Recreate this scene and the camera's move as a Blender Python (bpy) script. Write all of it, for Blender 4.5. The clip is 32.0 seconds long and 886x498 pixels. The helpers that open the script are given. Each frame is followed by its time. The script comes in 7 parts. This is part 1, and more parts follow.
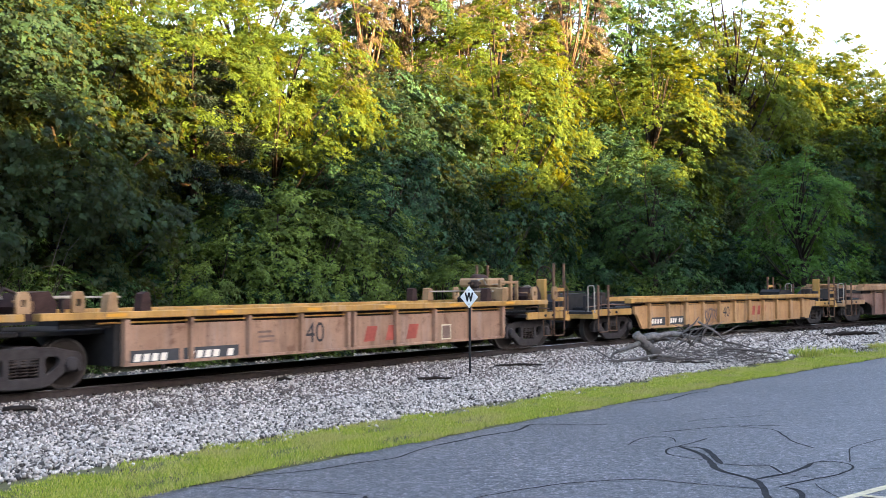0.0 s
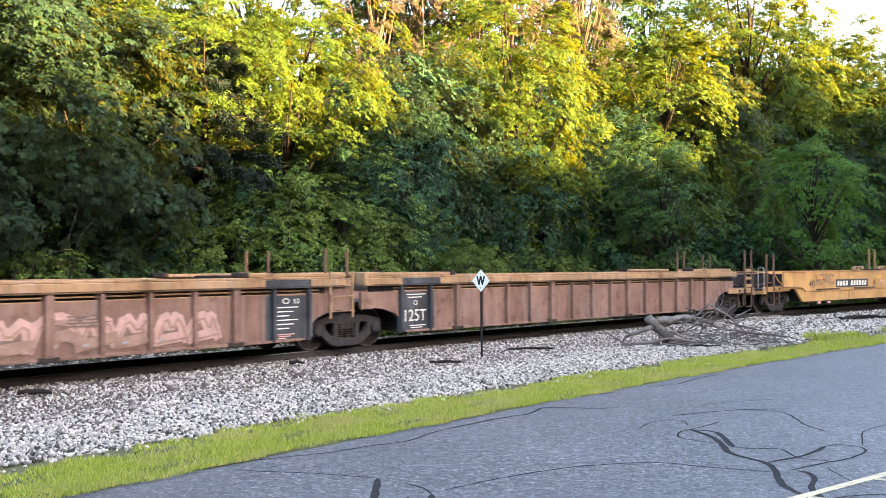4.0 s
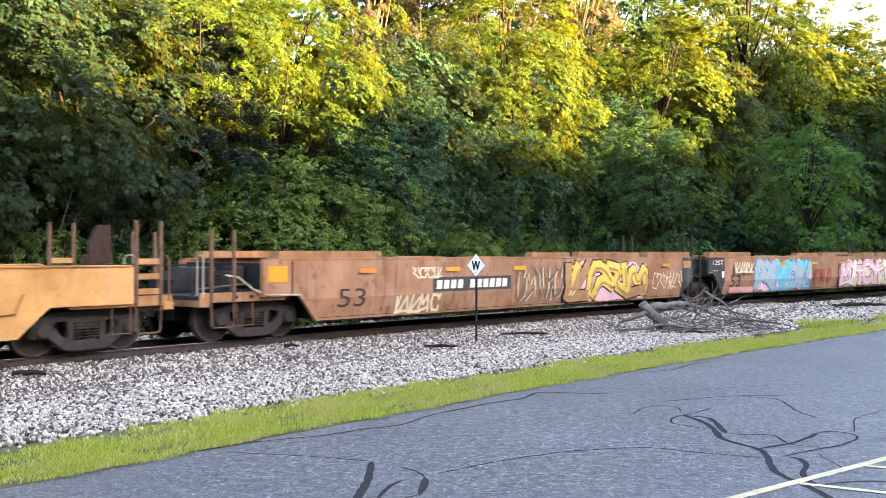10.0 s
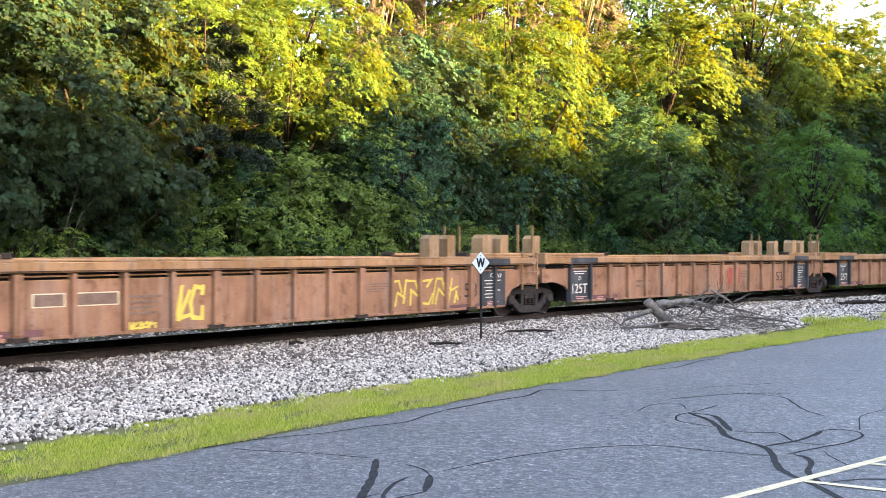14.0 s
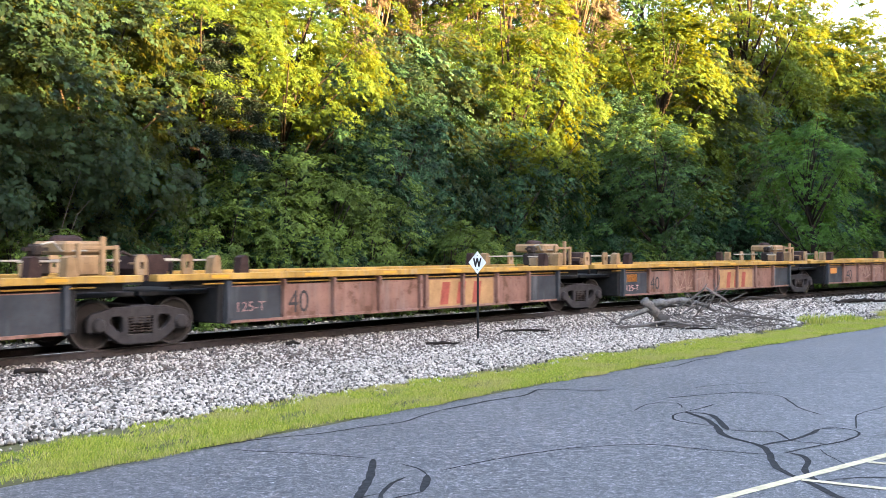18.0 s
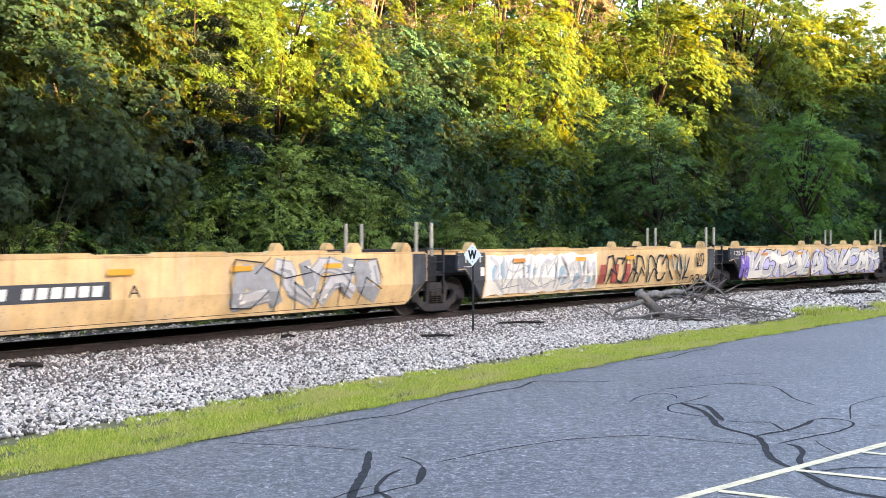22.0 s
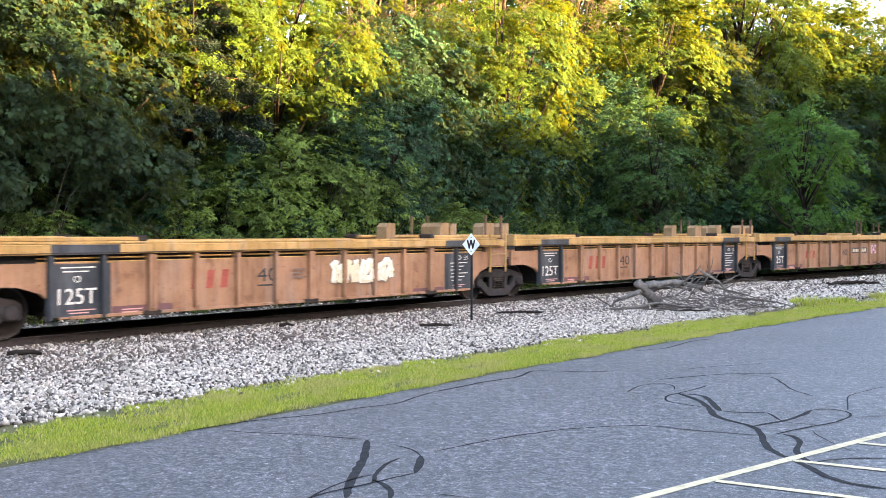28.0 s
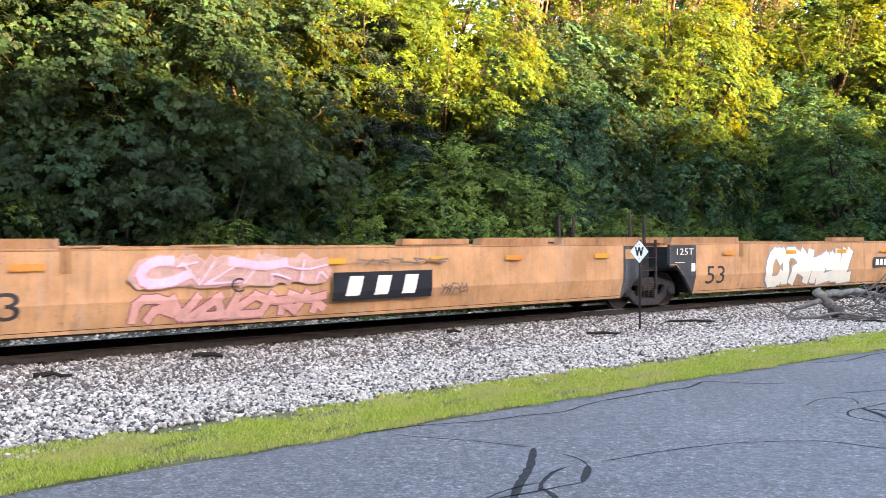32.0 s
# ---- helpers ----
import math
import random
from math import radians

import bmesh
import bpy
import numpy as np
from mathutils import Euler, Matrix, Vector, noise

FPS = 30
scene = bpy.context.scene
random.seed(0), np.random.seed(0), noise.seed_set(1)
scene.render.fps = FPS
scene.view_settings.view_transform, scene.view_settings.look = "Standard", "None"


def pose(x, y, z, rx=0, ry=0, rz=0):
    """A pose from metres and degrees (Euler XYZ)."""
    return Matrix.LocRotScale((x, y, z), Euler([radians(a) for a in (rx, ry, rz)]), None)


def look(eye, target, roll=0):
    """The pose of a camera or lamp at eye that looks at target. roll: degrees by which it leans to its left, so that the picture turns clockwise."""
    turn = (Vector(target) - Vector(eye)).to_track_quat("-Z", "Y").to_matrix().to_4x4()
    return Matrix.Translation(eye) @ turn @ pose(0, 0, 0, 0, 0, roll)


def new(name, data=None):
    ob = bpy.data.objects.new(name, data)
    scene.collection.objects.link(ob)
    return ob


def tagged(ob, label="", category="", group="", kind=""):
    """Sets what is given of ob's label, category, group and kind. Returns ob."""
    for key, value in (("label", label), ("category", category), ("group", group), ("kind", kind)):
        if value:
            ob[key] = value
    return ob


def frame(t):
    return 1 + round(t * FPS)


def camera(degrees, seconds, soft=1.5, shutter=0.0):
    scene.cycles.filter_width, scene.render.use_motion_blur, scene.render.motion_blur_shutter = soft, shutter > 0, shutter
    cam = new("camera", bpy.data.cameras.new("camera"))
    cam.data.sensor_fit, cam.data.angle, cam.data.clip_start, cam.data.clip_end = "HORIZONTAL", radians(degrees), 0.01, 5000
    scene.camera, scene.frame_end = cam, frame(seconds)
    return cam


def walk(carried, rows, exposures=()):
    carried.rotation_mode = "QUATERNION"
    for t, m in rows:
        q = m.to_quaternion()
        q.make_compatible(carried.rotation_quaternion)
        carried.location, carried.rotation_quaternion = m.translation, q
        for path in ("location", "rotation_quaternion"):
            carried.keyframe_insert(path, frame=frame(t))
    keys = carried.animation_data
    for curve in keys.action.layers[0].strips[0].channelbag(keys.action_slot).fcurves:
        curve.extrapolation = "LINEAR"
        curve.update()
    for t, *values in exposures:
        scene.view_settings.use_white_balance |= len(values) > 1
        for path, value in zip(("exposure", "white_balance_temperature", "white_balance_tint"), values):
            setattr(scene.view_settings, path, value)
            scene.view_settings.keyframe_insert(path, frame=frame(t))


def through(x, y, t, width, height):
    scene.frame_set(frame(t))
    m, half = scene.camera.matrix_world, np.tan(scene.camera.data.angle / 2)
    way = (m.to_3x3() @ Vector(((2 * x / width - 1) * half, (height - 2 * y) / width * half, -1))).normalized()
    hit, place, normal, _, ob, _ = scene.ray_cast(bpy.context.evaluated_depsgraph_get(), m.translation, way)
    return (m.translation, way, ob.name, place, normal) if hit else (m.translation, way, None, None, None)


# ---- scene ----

# ---------------------------------------------------------------- camera
EYE = (0.0, 0.0, 2.3)
cam = camera(46.74, 32.0, soft=0.5, shutter=0.12)
PATH = [
    (0, pose(*EYE, 92.013, 0.229, -0.443)),
    (0.5, pose(*EYE, 91.945, 0.255, -0.407)),
    (1, pose(*EYE, 91.824, 0.288, -0.314)),
    (1.5, pose(*EYE, 91.688, 0.307, -0.199)),
    (2, pose(*EYE, 91.528, 0.350, -0.028)),
    (2.5, pose(*EYE, 91.405, 0.346, 0.067)),
    (3, pose(*EYE, 91.306, 0.296, 0.136)),
    (3.5, pose(*EYE, 91.224, 0.307, 0.204)),
    (5.5, pose(*EYE, 90.772, 0.169, 0.126)),
    (6, pose(*EYE, 90.760, 0.159, 0.002)),
    (6.5, pose(*EYE, 90.757, 0.139, -0.084)),
    (7, pose(*EYE, 90.777, 0.073, -0.086)),
    (7.5, pose(*EYE, 90.772, 0.002, -0.044)),
    (8, pose(*EYE, 90.743, -0.109, 0.004)),
    (8.5, pose(*EYE, 90.685, -0.170, 0.035)),
    (9, pose(*EYE, 90.572, -0.213, 0.036)),
    (9.5, pose(*EYE, 90.416, -0.167, 0.006)),
    (10, pose(*EYE, 90.233, -0.180, -0.053)),
    (10.5, pose(*EYE, 90.089, -0.166, -0.101)),
    (11, pose(*EYE, 89.969, -0.194, -0.122)),
    (11.5, pose(*EYE, 89.869, -0.245, -0.120)),
    (12, pose(*EYE, 89.821, -0.270, -0.062)),
    (12.5, pose(*EYE, 89.825, -0.272, 0.028)),
    (13, pose(*EYE, 89.869, -0.247, 0.121)),
    (13.5, pose(*EYE, 89.960, -0.256, 0.180)),
    (14, pose(*EYE, 90.087, -0.202, 0.214)),
    (14.5, pose(*EYE, 90.192, -0.209, 0.221)),
    (16.5, pose(*EYE, 90.179, -0.090, 0.171)),
    (17, pose(*EYE, 90.120, -0.071, 0.122)),
    (17.5, pose(*EYE, 90.094, -0.049, 0.069)),
    (18, pose(*EYE, 90.081, -0.037, 0.024)),
    (18.5, pose(*EYE, 90.040, -0.048, -0.015)),
    (19, pose(*EYE, 89.963, -0.043, -0.062)),
    (19.5, pose(*EYE, 89.854, -0.012, -0.108)),
    (20, pose(*EYE, 89.744, 0.114, -0.165)),
    (20.5, pose(*EYE, 89.652, 0.145, -0.208)),
    (21, pose(*EYE, 89.604, 0.145, -0.247)),
    (21.5, pose(*EYE, 89.614, 0.163, -0.257)),
    (22, pose(*EYE, 89.650, 0.145, -0.255)),
    (22.5, pose(*EYE, 89.634, 0.119, -0.259)),
    (23, pose(*EYE, 89.569, 0.146, -0.255)),
    (23.5, pose(*EYE, 89.471, 0.152, -0.247)),
    (24, pose(*EYE, 89.390, 0.186, -0.215)),
    (24.5, pose(*EYE, 89.343, 0.171, -0.201)),
    (25, pose(*EYE, 89.315, 0.160, -0.208)),
    (25.5, pose(*EYE, 89.267, 0.132, -0.248)),
    (27.5, pose(*EYE, 89.018, -0.017, -0.335)),
    (28, pose(*EYE, 89.066, -0.077, -0.323)),
    (28.5, pose(*EYE, 89.165, -0.120, -0.322)),
    (29, pose(*EYE, 89.267, -0.152, -0.356)),
    (29.5, pose(*EYE, 89.366, -0.177, -0.405)),
    (30, pose(*EYE, 89.437, -0.184, -0.466)),
    (30.5, pose(*EYE, 89.460, -0.218, -0.464)),
    (31, pose(*EYE, 89.505, -0.183, 0.036)),
    (31.5, pose(*EYE, 89.523, -0.119, 2.740)),
    (32, pose(*EYE, 89.473, 0.092, 8.945)),
]
walk(cam, PATH, exposures=[(0, 3.12, 6600, 18), (1, 3.36, 6700, 18), (2, 3.5, 6800, 18), (6, 3.54, 6950, 18), (18, 3.58, 6950, 18), (23, 3.5, 6950, 18), (24.5, 3.36, 6950, 18), (28, 3.56, 6950, 18), (32, 3.56, 6950, 18)])

# ---------------------------------------------------------------- sky and sun
SUN_AZ, SUN_EL = radians(-30), radians(13)      # azimuth of the way to the sun, from +x; height
world = bpy.data.worlds.new("world")
scene.world = world
world.use_nodes = True
wn = world.node_tree
sky = wn.nodes.new("ShaderNodeTexSky")
sky.sky_type = "NISHITA"
sky.sun_disc = False
sky.sun_elevation = SUN_EL
sky.sun_rotation = radians(90) - SUN_AZ
sky.air_density, sky.dust_density, sky.ozone_density = 1.0, 1.5, 1.0
wn.links.new(sky.outputs[0], wn.nodes["Background"].inputs[0])
wn.nodes["Background"].inputs[1].default_value = 0.15
sun_data = bpy.data.lights.new("sun", "SUN")
sun_data.energy, sun_data.angle, sun_data.color = 8.2, radians(0.55), (1.0, 0.68, 0.27)
sun = new("sun", sun_data)
to_sun = Vector((math.cos(SUN_AZ) * math.cos(SUN_EL), math.sin(SUN_AZ) * math.cos(SUN_EL), math.sin(SUN_EL)))
sun.matrix_basis = look(to_sun * 100, (0, 0, 0))


SHADE_TOP, SHADE_RISE = 21.8, 7.5     # height of the wood behind the lot, and its climb

# ---------------------------------------------------------------- the line of the track
SIDE = 1.5                       # half the width of a car
Y0, TH0, KAPPA = 25.6428, 0.87158, -0.003460
S_LO, S_HI = -40.0, 90.0         # the curve lies between these, straight beyond
RAIL_Z, GRADE = 0.307, 0.00170


def near_line(s):
    """The plane of the cars' near sides: x, y, heading."""
    c = min(max(s, S_LO), S_HI)
    h = TH0 + KAPPA * c
    x = (math.sin(h) - math.sin(TH0)) / KAPPA
    y = Y0 - (math.cos(h) - math.cos(TH0)) / KAPPA
    return x + (s - c) * math.cos(h), y + (s - c) * math.sin(h), h


def beside(s, d):
    """A point d metres from the track's middle, towards the camera's side."""
    x, y, h = near_line(s)
    return x - (SIDE - d) * math.sin(h), y + (SIDE - d) * math.cos(h)


def rail_z(s):
    return RAIL_Z + GRADE * min(max(s, -30), 60)


def track(s):
    x, y = beside(s, 0)
    return Vector((x, y, rail_z(s)))

# ---------------------------------------------------------------- materials
def material(name, build, rough=0.7, metal=0.0):
    m = bpy.data.materials.new(name)
    m.use_nodes = True
    n = m.node_tree.nodes
    b = n["Principled BSDF"]
    b.inputs["Roughness"].default_value = rough
    b.inputs["Metallic"].default_value = metal
    b.inputs["Specular IOR Level"].default_value = 0.5 if metal > 0.5 or rough < 0.5 else 0.10
    build(m.node_tree, b)
    return m


def link(tree, a, b):
    tree.links.new(a, b)


def coords(tree, scale, kind="Object", stretch=(1, 1, 1)):
    tc = tree.nodes.new("ShaderNodeTexCoord")
    mp = tree.nodes.new("ShaderNodeMapping")
    mp.inputs["Scale"].default_value = [scale * k for k in stretch]
    link(tree, tc.outputs[kind], mp.inputs[0])
    return mp.outputs[0]


def noise_tex(tree, scale, detail=4, rough=0.6, kind="Object", stretch=(1, 1, 1)):
    t = tree.nodes.new("ShaderNodeTexNoise")
    t.inputs["Scale"].default_value = 1
    t.inputs["Detail"].default_value = detail
    t.inputs["Roughness"].default_value = rough
    link(tree, coords(tree, scale, kind, stretch), t.inputs["Vector"])
    return t.outputs["Fac"]


def ramp(tree, fac, stops):
    r = tree.nodes.new("ShaderNodeValToRGB")
    e = r.color_ramp.elements
    while len(e) < len(stops):
        e.new(0.5)
    for k, (p, c) in zip(e, stops):
        k.position, k.color = p, (*c, 1) if len(c) == 3 else c
    link(tree, fac, r.inputs[0])
    return r.outputs[0]


def mix(tree, fac, a, b, mode="MIX"):
    m = tree.nodes.new("ShaderNodeMix")
    m.data_type, m.blend_type = "RGBA", mode
    for sock, v in ((0, fac), (6, a), (7, b)):
        if isinstance(v, (int, float)):
            m.inputs[sock].default_value = v
        elif isinstance(v, tuple):
            m.inputs[sock].default_value = (*v, 1) if len(v) == 3 else v
        else:
            link(tree, v, m.inputs[sock])
    return m.outputs[2]


def bump(tree, bsdf, height, strength=0.4, dist=0.02):
    b = tree.nodes.new("ShaderNodeBump")
    b.inputs["Strength"].default_value = strength
    b.inputs["Distance"].default_value = dist
    link(tree, height, b.inputs["Height"])
    link(tree, b.outputs[0], bsdf.inputs["Normal"])


def island(tree):
    return tree.nodes.new("ShaderNodeNewGeometry").outputs["Random Per Island"]


def plain(name, col, rough=0.6, metal=0.0, vary=0.25, scale=6.0, bump_s=0.15):
    """Paint or metal with a soft stain and a fine grain."""
    def build(t, b):
        dark = tuple(c * (1 - vary) for c in col)
        lite = tuple(min(1, c * (1 + vary * 0.6)) for c in col)
        a = ramp(t, noise_tex(t, scale), [(0.3, dark), (0.7, lite)])
        c = mix(t, 0.35, a, ramp(t, noise_tex(t, scale * 9, 2), [(0.3, dark), (0.7, lite)]))
        link(t, c, b.inputs["Base Color"])
        bump(t, b, noise_tex(t, scale * 12, 3), bump_s, 0.005)
    return material(name, build, rough, metal)


def car_paint(name, col, rust=0.35, rustcol=(0.10, 0.042, 0.024), dirt=(0.075, 0.05, 0.036), amount=0.5):
    """Weathered paint: faded patches, rust blooms, pale and dark streaks that run down, fine pitting."""
    def build(t, b):
        lite = tuple(min(1, c * 1.22 + 0.02) for c in col)
        base = mix(t, ramp(t, noise_tex(t, 0.9, 5, 0.65), [(0.35, (0, 0, 0)), (0.65, (1, 1, 1))]), tuple(c * 0.80 for c in col), lite)
        wash = ramp(t, noise_tex(t, 1.0, 4, 0.7, stretch=(3.1, 3.1, 0.35)), [(0.52, (0, 0, 0)), (0.70, (0.45, 0.45, 0.45))])
        base = mix(t, wash, base, tuple(min(1, 0.55 * c + 0.16) for c in col))
        streak = ramp(t, noise_tex(t, 1.0, 6, 0.75, stretch=(7, 7, 0.5)), [(0.50, (0, 0, 0)), (0.68, (1, 1, 1))])
        base = mix(t, mix(t, amount, (0, 0, 0), streak), base, dirt)
        bloom = ramp(t, noise_tex(t, 2.6, 8, 0.75), [(0.63 - 0.25 * rust, (0, 0, 0)), (0.70 - 0.2 * rust, (1, 1, 1))])
        base = mix(t, mix(t, min(0.9, rust * 1.8), (0, 0, 0), bloom), base, rustcol)
        pit = ramp(t, noise_tex(t, 16, 4, 0.8), [(0.60, (0, 0, 0)), (0.70, (0.7, 0.7, 0.7))])
        base = mix(t, pit, base, tuple(0.5 * c for c in rustcol))
        link(t, base, b.inputs["Base Color"])
        bump(t, b, noise_tex(t, 14, 5), 0.12, 0.01)
    return material(name, build, 0.62)


def leaf_mat(name, dark, lite, trans, through=0.36, patchy=0.85):
    def build(t, b):
        hot = tuple(q * 1.25 for q in lite)
        c = ramp(t, island(t), [(0.0, tuple(0.55 * p + 0.45 * q for p, q in zip(dark, lite))), (0.5, tuple(0.3 * p + 0.7 * q for p, q in zip(dark, lite))), (0.85, lite), (1.0, hot)])
        young = ramp(t, noise_tex(t, 0.35, 2), [(0.35, (0, 0, 0)), (0.7, (0.7, 0.7, 0.7))])
        c = mix(t, young, c, mix(t, 0.5, c, lite))
        # noise patches vary the leaf tone, darkened to stand for shade between sprays
        gap_shade = ramp(t, noise_tex(t, 1.1, 3, 0.7), [(0.42, (patchy, patchy, patchy)), (0.56, (0, 0, 0))])
        c = mix(t, gap_shade, c, tuple(0.8 * q for q in dark))
        link(t, c, b.inputs["Base Color"])
        tr = t.nodes.new("ShaderNodeBsdfTranslucent")
        link(t, mix(t, 0.6, c, trans), tr.inputs["Color"])
        ms = t.nodes.new("ShaderNodeMixShader")
        ms.inputs[0].default_value = through
        link(t, b.outputs[0], ms.inputs[1])
        link(t, tr.outputs[0], ms.inputs[2])
        link(t, ms.outputs[0], t.nodes["Material Output"].inputs["Surface"])
    m = material(name, build, 0.6)
    m.node_tree.nodes["Principled BSDF"].inputs["Specular IOR Level"].default_value = 0.12
    return m


def ground_build(t, b):
    c = ramp(t, noise_tex(t, 0.6, 6), [(0.3, (0.035, 0.03, 0.018)), (0.55, (0.06, 0.06, 0.03)), (0.75, (0.05, 0.075, 0.025))])
    link(t, c, b.inputs["Base Color"])
    bump(t, b, noise_tex(t, 6, 6), 0.6, 0.05)


M_GROUND = material("forest soil", ground_build, 0.95)


def asphalt_build(t, b):
    grit = noise_tex(t, 75, 3, 0.8)
    chip = t.nodes.new("ShaderNodeTexVoronoi")
    chip.inputs["Scale"].default_value = 1
    link(t, coords(t, 48), chip.inputs["Vector"])
    # binder, worn paler in broad patches, darker where it was sealed
    c = ramp(t, noise_tex(t, 0.22, 6, 0.62), [(0.34, (0.025, 0.021, 0.0215)), (0.50, (0.062, 0.0525, 0.054)), (0.66, (0.122, 0.104, 0.106))])
    pale = ramp(t, noise_tex(t, 0.9, 8, 0.72), [(0.48, (0, 0, 0)), (0.70, (0.5, 0.5, 0.5))])
    c = mix(t, pale, c, (0.155, 0.145, 0.143))
    mottle = ramp(t, noise_tex(t, 7.0, 8, 0.85), [(0.40, (0.18, 0.18, 0.18)), (0.50, (0.80, 0.80, 0.80)), (0.60, (2.5, 2.42, 2.42))])
    streaks = ramp(t, noise_tex(t, 17.0, 5, 0.85), [(0.40, (0.22, 0.22, 0.22)), (0.51, (0.8, 0.8, 0.8)), (0.62, (3.2, 3.1, 3.1))])
    # the stone of the mix: dark and pale chips, and the grit between them
    k = ramp(t, chip.outputs["Color"], [(0.0, (0.012, 0.011, 0.011)), (0.40, (0.050, 0.046, 0.047)), (0.72, (0.145, 0.135, 0.133)), (1.0, (0.50, 0.47, 0.45))])
    c = mix(t, 0.50, c, k)
    g = ramp(t, grit, [(0.36, (0.010, 0.010, 0.010)), (0.50, (0.085, 0.079, 0.079)), (0.66, (0.40, 0.375, 0.365))])
    c = mix(t, 0.36, c, g)
    c = mix(t, 0.42, c, mottle, "MULTIPLY")
    c = mix(t, 0.40, c, streaks, "MULTIPLY")
    # ravelled pits, small holes, scuffs that run across
    pits = ramp(t, noise_tex(t, 9, 5, 0.75), [(0.33, (0.85, 0.85, 0.85)), (0.41, (0, 0, 0))])
    c = mix(t, pits, c, (0.014, 0.0135, 0.0135))
    scuff = ramp(t, noise_tex(t, 1.0, 5, 0.8, stretch=(1.1, 5.0, 1)), [(0.64, (0, 0, 0)), (0.74, (0.5, 0.5, 0.5))])
    c = mix(t, scuff, c, (0.21, 0.193, 0.192))
    v = t.nodes.new("ShaderNodeTexVoronoi")
    v.feature = "DISTANCE_TO_EDGE"
    v.inputs["Scale"].default_value = 1
    warp = t.nodes.new("ShaderNodeVectorMath")
    warp.operation = "ADD"
    nz = t.nodes.new("ShaderNodeTexNoise")
    nz.inputs["Scale"].default_value = 5
    link(t, coords(t, 1.1), warp.inputs[0])
    link(t, nz.outputs["Color"], warp.inputs[1])
    link(t, warp.outputs[0], v.inputs["Vector"])
    fine = ramp(t, v.outputs["Distance"], [(0.004, (1, 1, 1)), (0.014, (0, 0, 0))])
    where = ramp(t, noise_tex(t, 0.35, 4), [(0.50, (0, 0, 0)), (0.62, (0.7, 0.7, 0.7))])
    c = mix(t, mix(t, 1.0, fine, where, "MULTIPLY"), c, (0.02, 0.019, 0.019))
    link(t, c, b.inputs["Base Color"])
    bump(t, b, mix(t, 0.5, chip.outputs["Distance"], grit), 0.55, 0.008)


M_ASPHALT = material("worn asphalt", asphalt_build, 0.58)
M_ASPHALT.node_tree.nodes["Principled BSDF"].inputs["Specular IOR Level"].default_value = 0.30


def ballast_build(t, b):
    v = t.nodes.new("ShaderNodeTexVoronoi")
    v.inputs["Scale"].default_value = 1
    link(t, coords(t, 18), v.inputs["Vector"])
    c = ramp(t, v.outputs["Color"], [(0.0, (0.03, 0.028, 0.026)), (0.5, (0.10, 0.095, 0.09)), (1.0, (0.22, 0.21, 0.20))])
    # shade in the gaps between stones is painted into the colour
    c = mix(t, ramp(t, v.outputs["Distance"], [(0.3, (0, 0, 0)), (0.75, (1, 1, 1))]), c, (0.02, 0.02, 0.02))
    link(t, c, b.inputs["Base Color"])
    bump(t, b, v.outputs["Distance"], -1.0, 0.06)


M_BALLAST = material("crushed stone bed", ballast_build, 0.9)


def stone_build(t, b):
    c = ramp(t, island(t), [(0.0, (0.022, 0.019, 0.016)), (0.20, (0.075, 0.062, 0.051)), (0.40, (0.34, 0.282, 0.232)), (0.85, (0.61, 0.518, 0.43)), (1.0, (0.80, 0.70, 0.60))])
    c = mix(t, ramp(t, noise_tex(t, 30, 3), [(0.4, (0, 0, 0)), (0.8, (0.5, 0.5, 0.5))]), c, (0.25, 0.22, 0.20))
    link(t, c, b.inputs["Base Color"])
    bump(t, b, noise_tex(t, 60, 3), 0.4, 0.01)


M_STONE = material("grey limestone ballast", stone_build, 0.9)
M_STONE_BROWN = plain("rust-stained ballast", (0.15, 0.115, 0.095), 0.9, vary=0.55, scale=16, bump_s=0.5)
M_VERGE = plain("verge soil", (0.12, 0.11, 0.05), 0.95, vary=0.5, scale=2.0, bump_s=0.5)


def grass_build(t, b):
    c = ramp(t, island(t), [(0.0, (0.14, 0.21, 0.025)), (0.45, (0.33, 0.40, 0.05)), (0.85, (0.52, 0.50, 0.09)), (1.0, (0.62, 0.50, 0.20))])
    dry = ramp(t, noise_tex(t, 0.8, 4, 0.6), [(0.46, (0, 0, 0)), (0.62, (0.95, 0.95, 0.95))])
    c = mix(t, dry, c, mix(t, 0.55, c, (0.48, 0.38, 0.16)))
    link(t, c, b.inputs["Base Color"])
    tr = t.nodes.new("ShaderNodeBsdfTranslucent")
    link(t, c, tr.inputs["Color"])
    ms = t.nodes.new("ShaderNodeMixShader")
    ms.inputs[0].default_value = 0.35
    link(t, b.outputs[0], ms.inputs[1])
    link(t, tr.outputs[0], ms.inputs[2])
    link(t, ms.outputs[0], t.nodes["Material Output"].inputs["Surface"])


M_GRASS = material("grass blades", grass_build, 0.6)
M_RAIL = plain("rusty rail steel", (0.068, 0.054, 0.050), 0.75, 0.1, vary=0.4, scale=8)
M_RAILTOP = plain("polished rail head", (0.42, 0.40, 0.39), 0.32, 1.0, vary=0.1, scale=10)
M_TIE = plain("creosoted tie", (0.05, 0.038, 0.03), 0.9, vary=0.5, scale=7, bump_s=0.6)
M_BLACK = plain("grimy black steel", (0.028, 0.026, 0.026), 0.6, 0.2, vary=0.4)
M_TRUCK = plain("greasy truck steel", (0.050, 0.043, 0.042), 0.62, 0.1, vary=0.5)
M_GRIME = plain("brown brake dust", (0.046, 0.033, 0.027), 0.8, 0.1, vary=0.45)
M_WHEEL = plain("wheel steel", (0.036, 0.029, 0.026), 0.65, 0.2, vary=0.45)
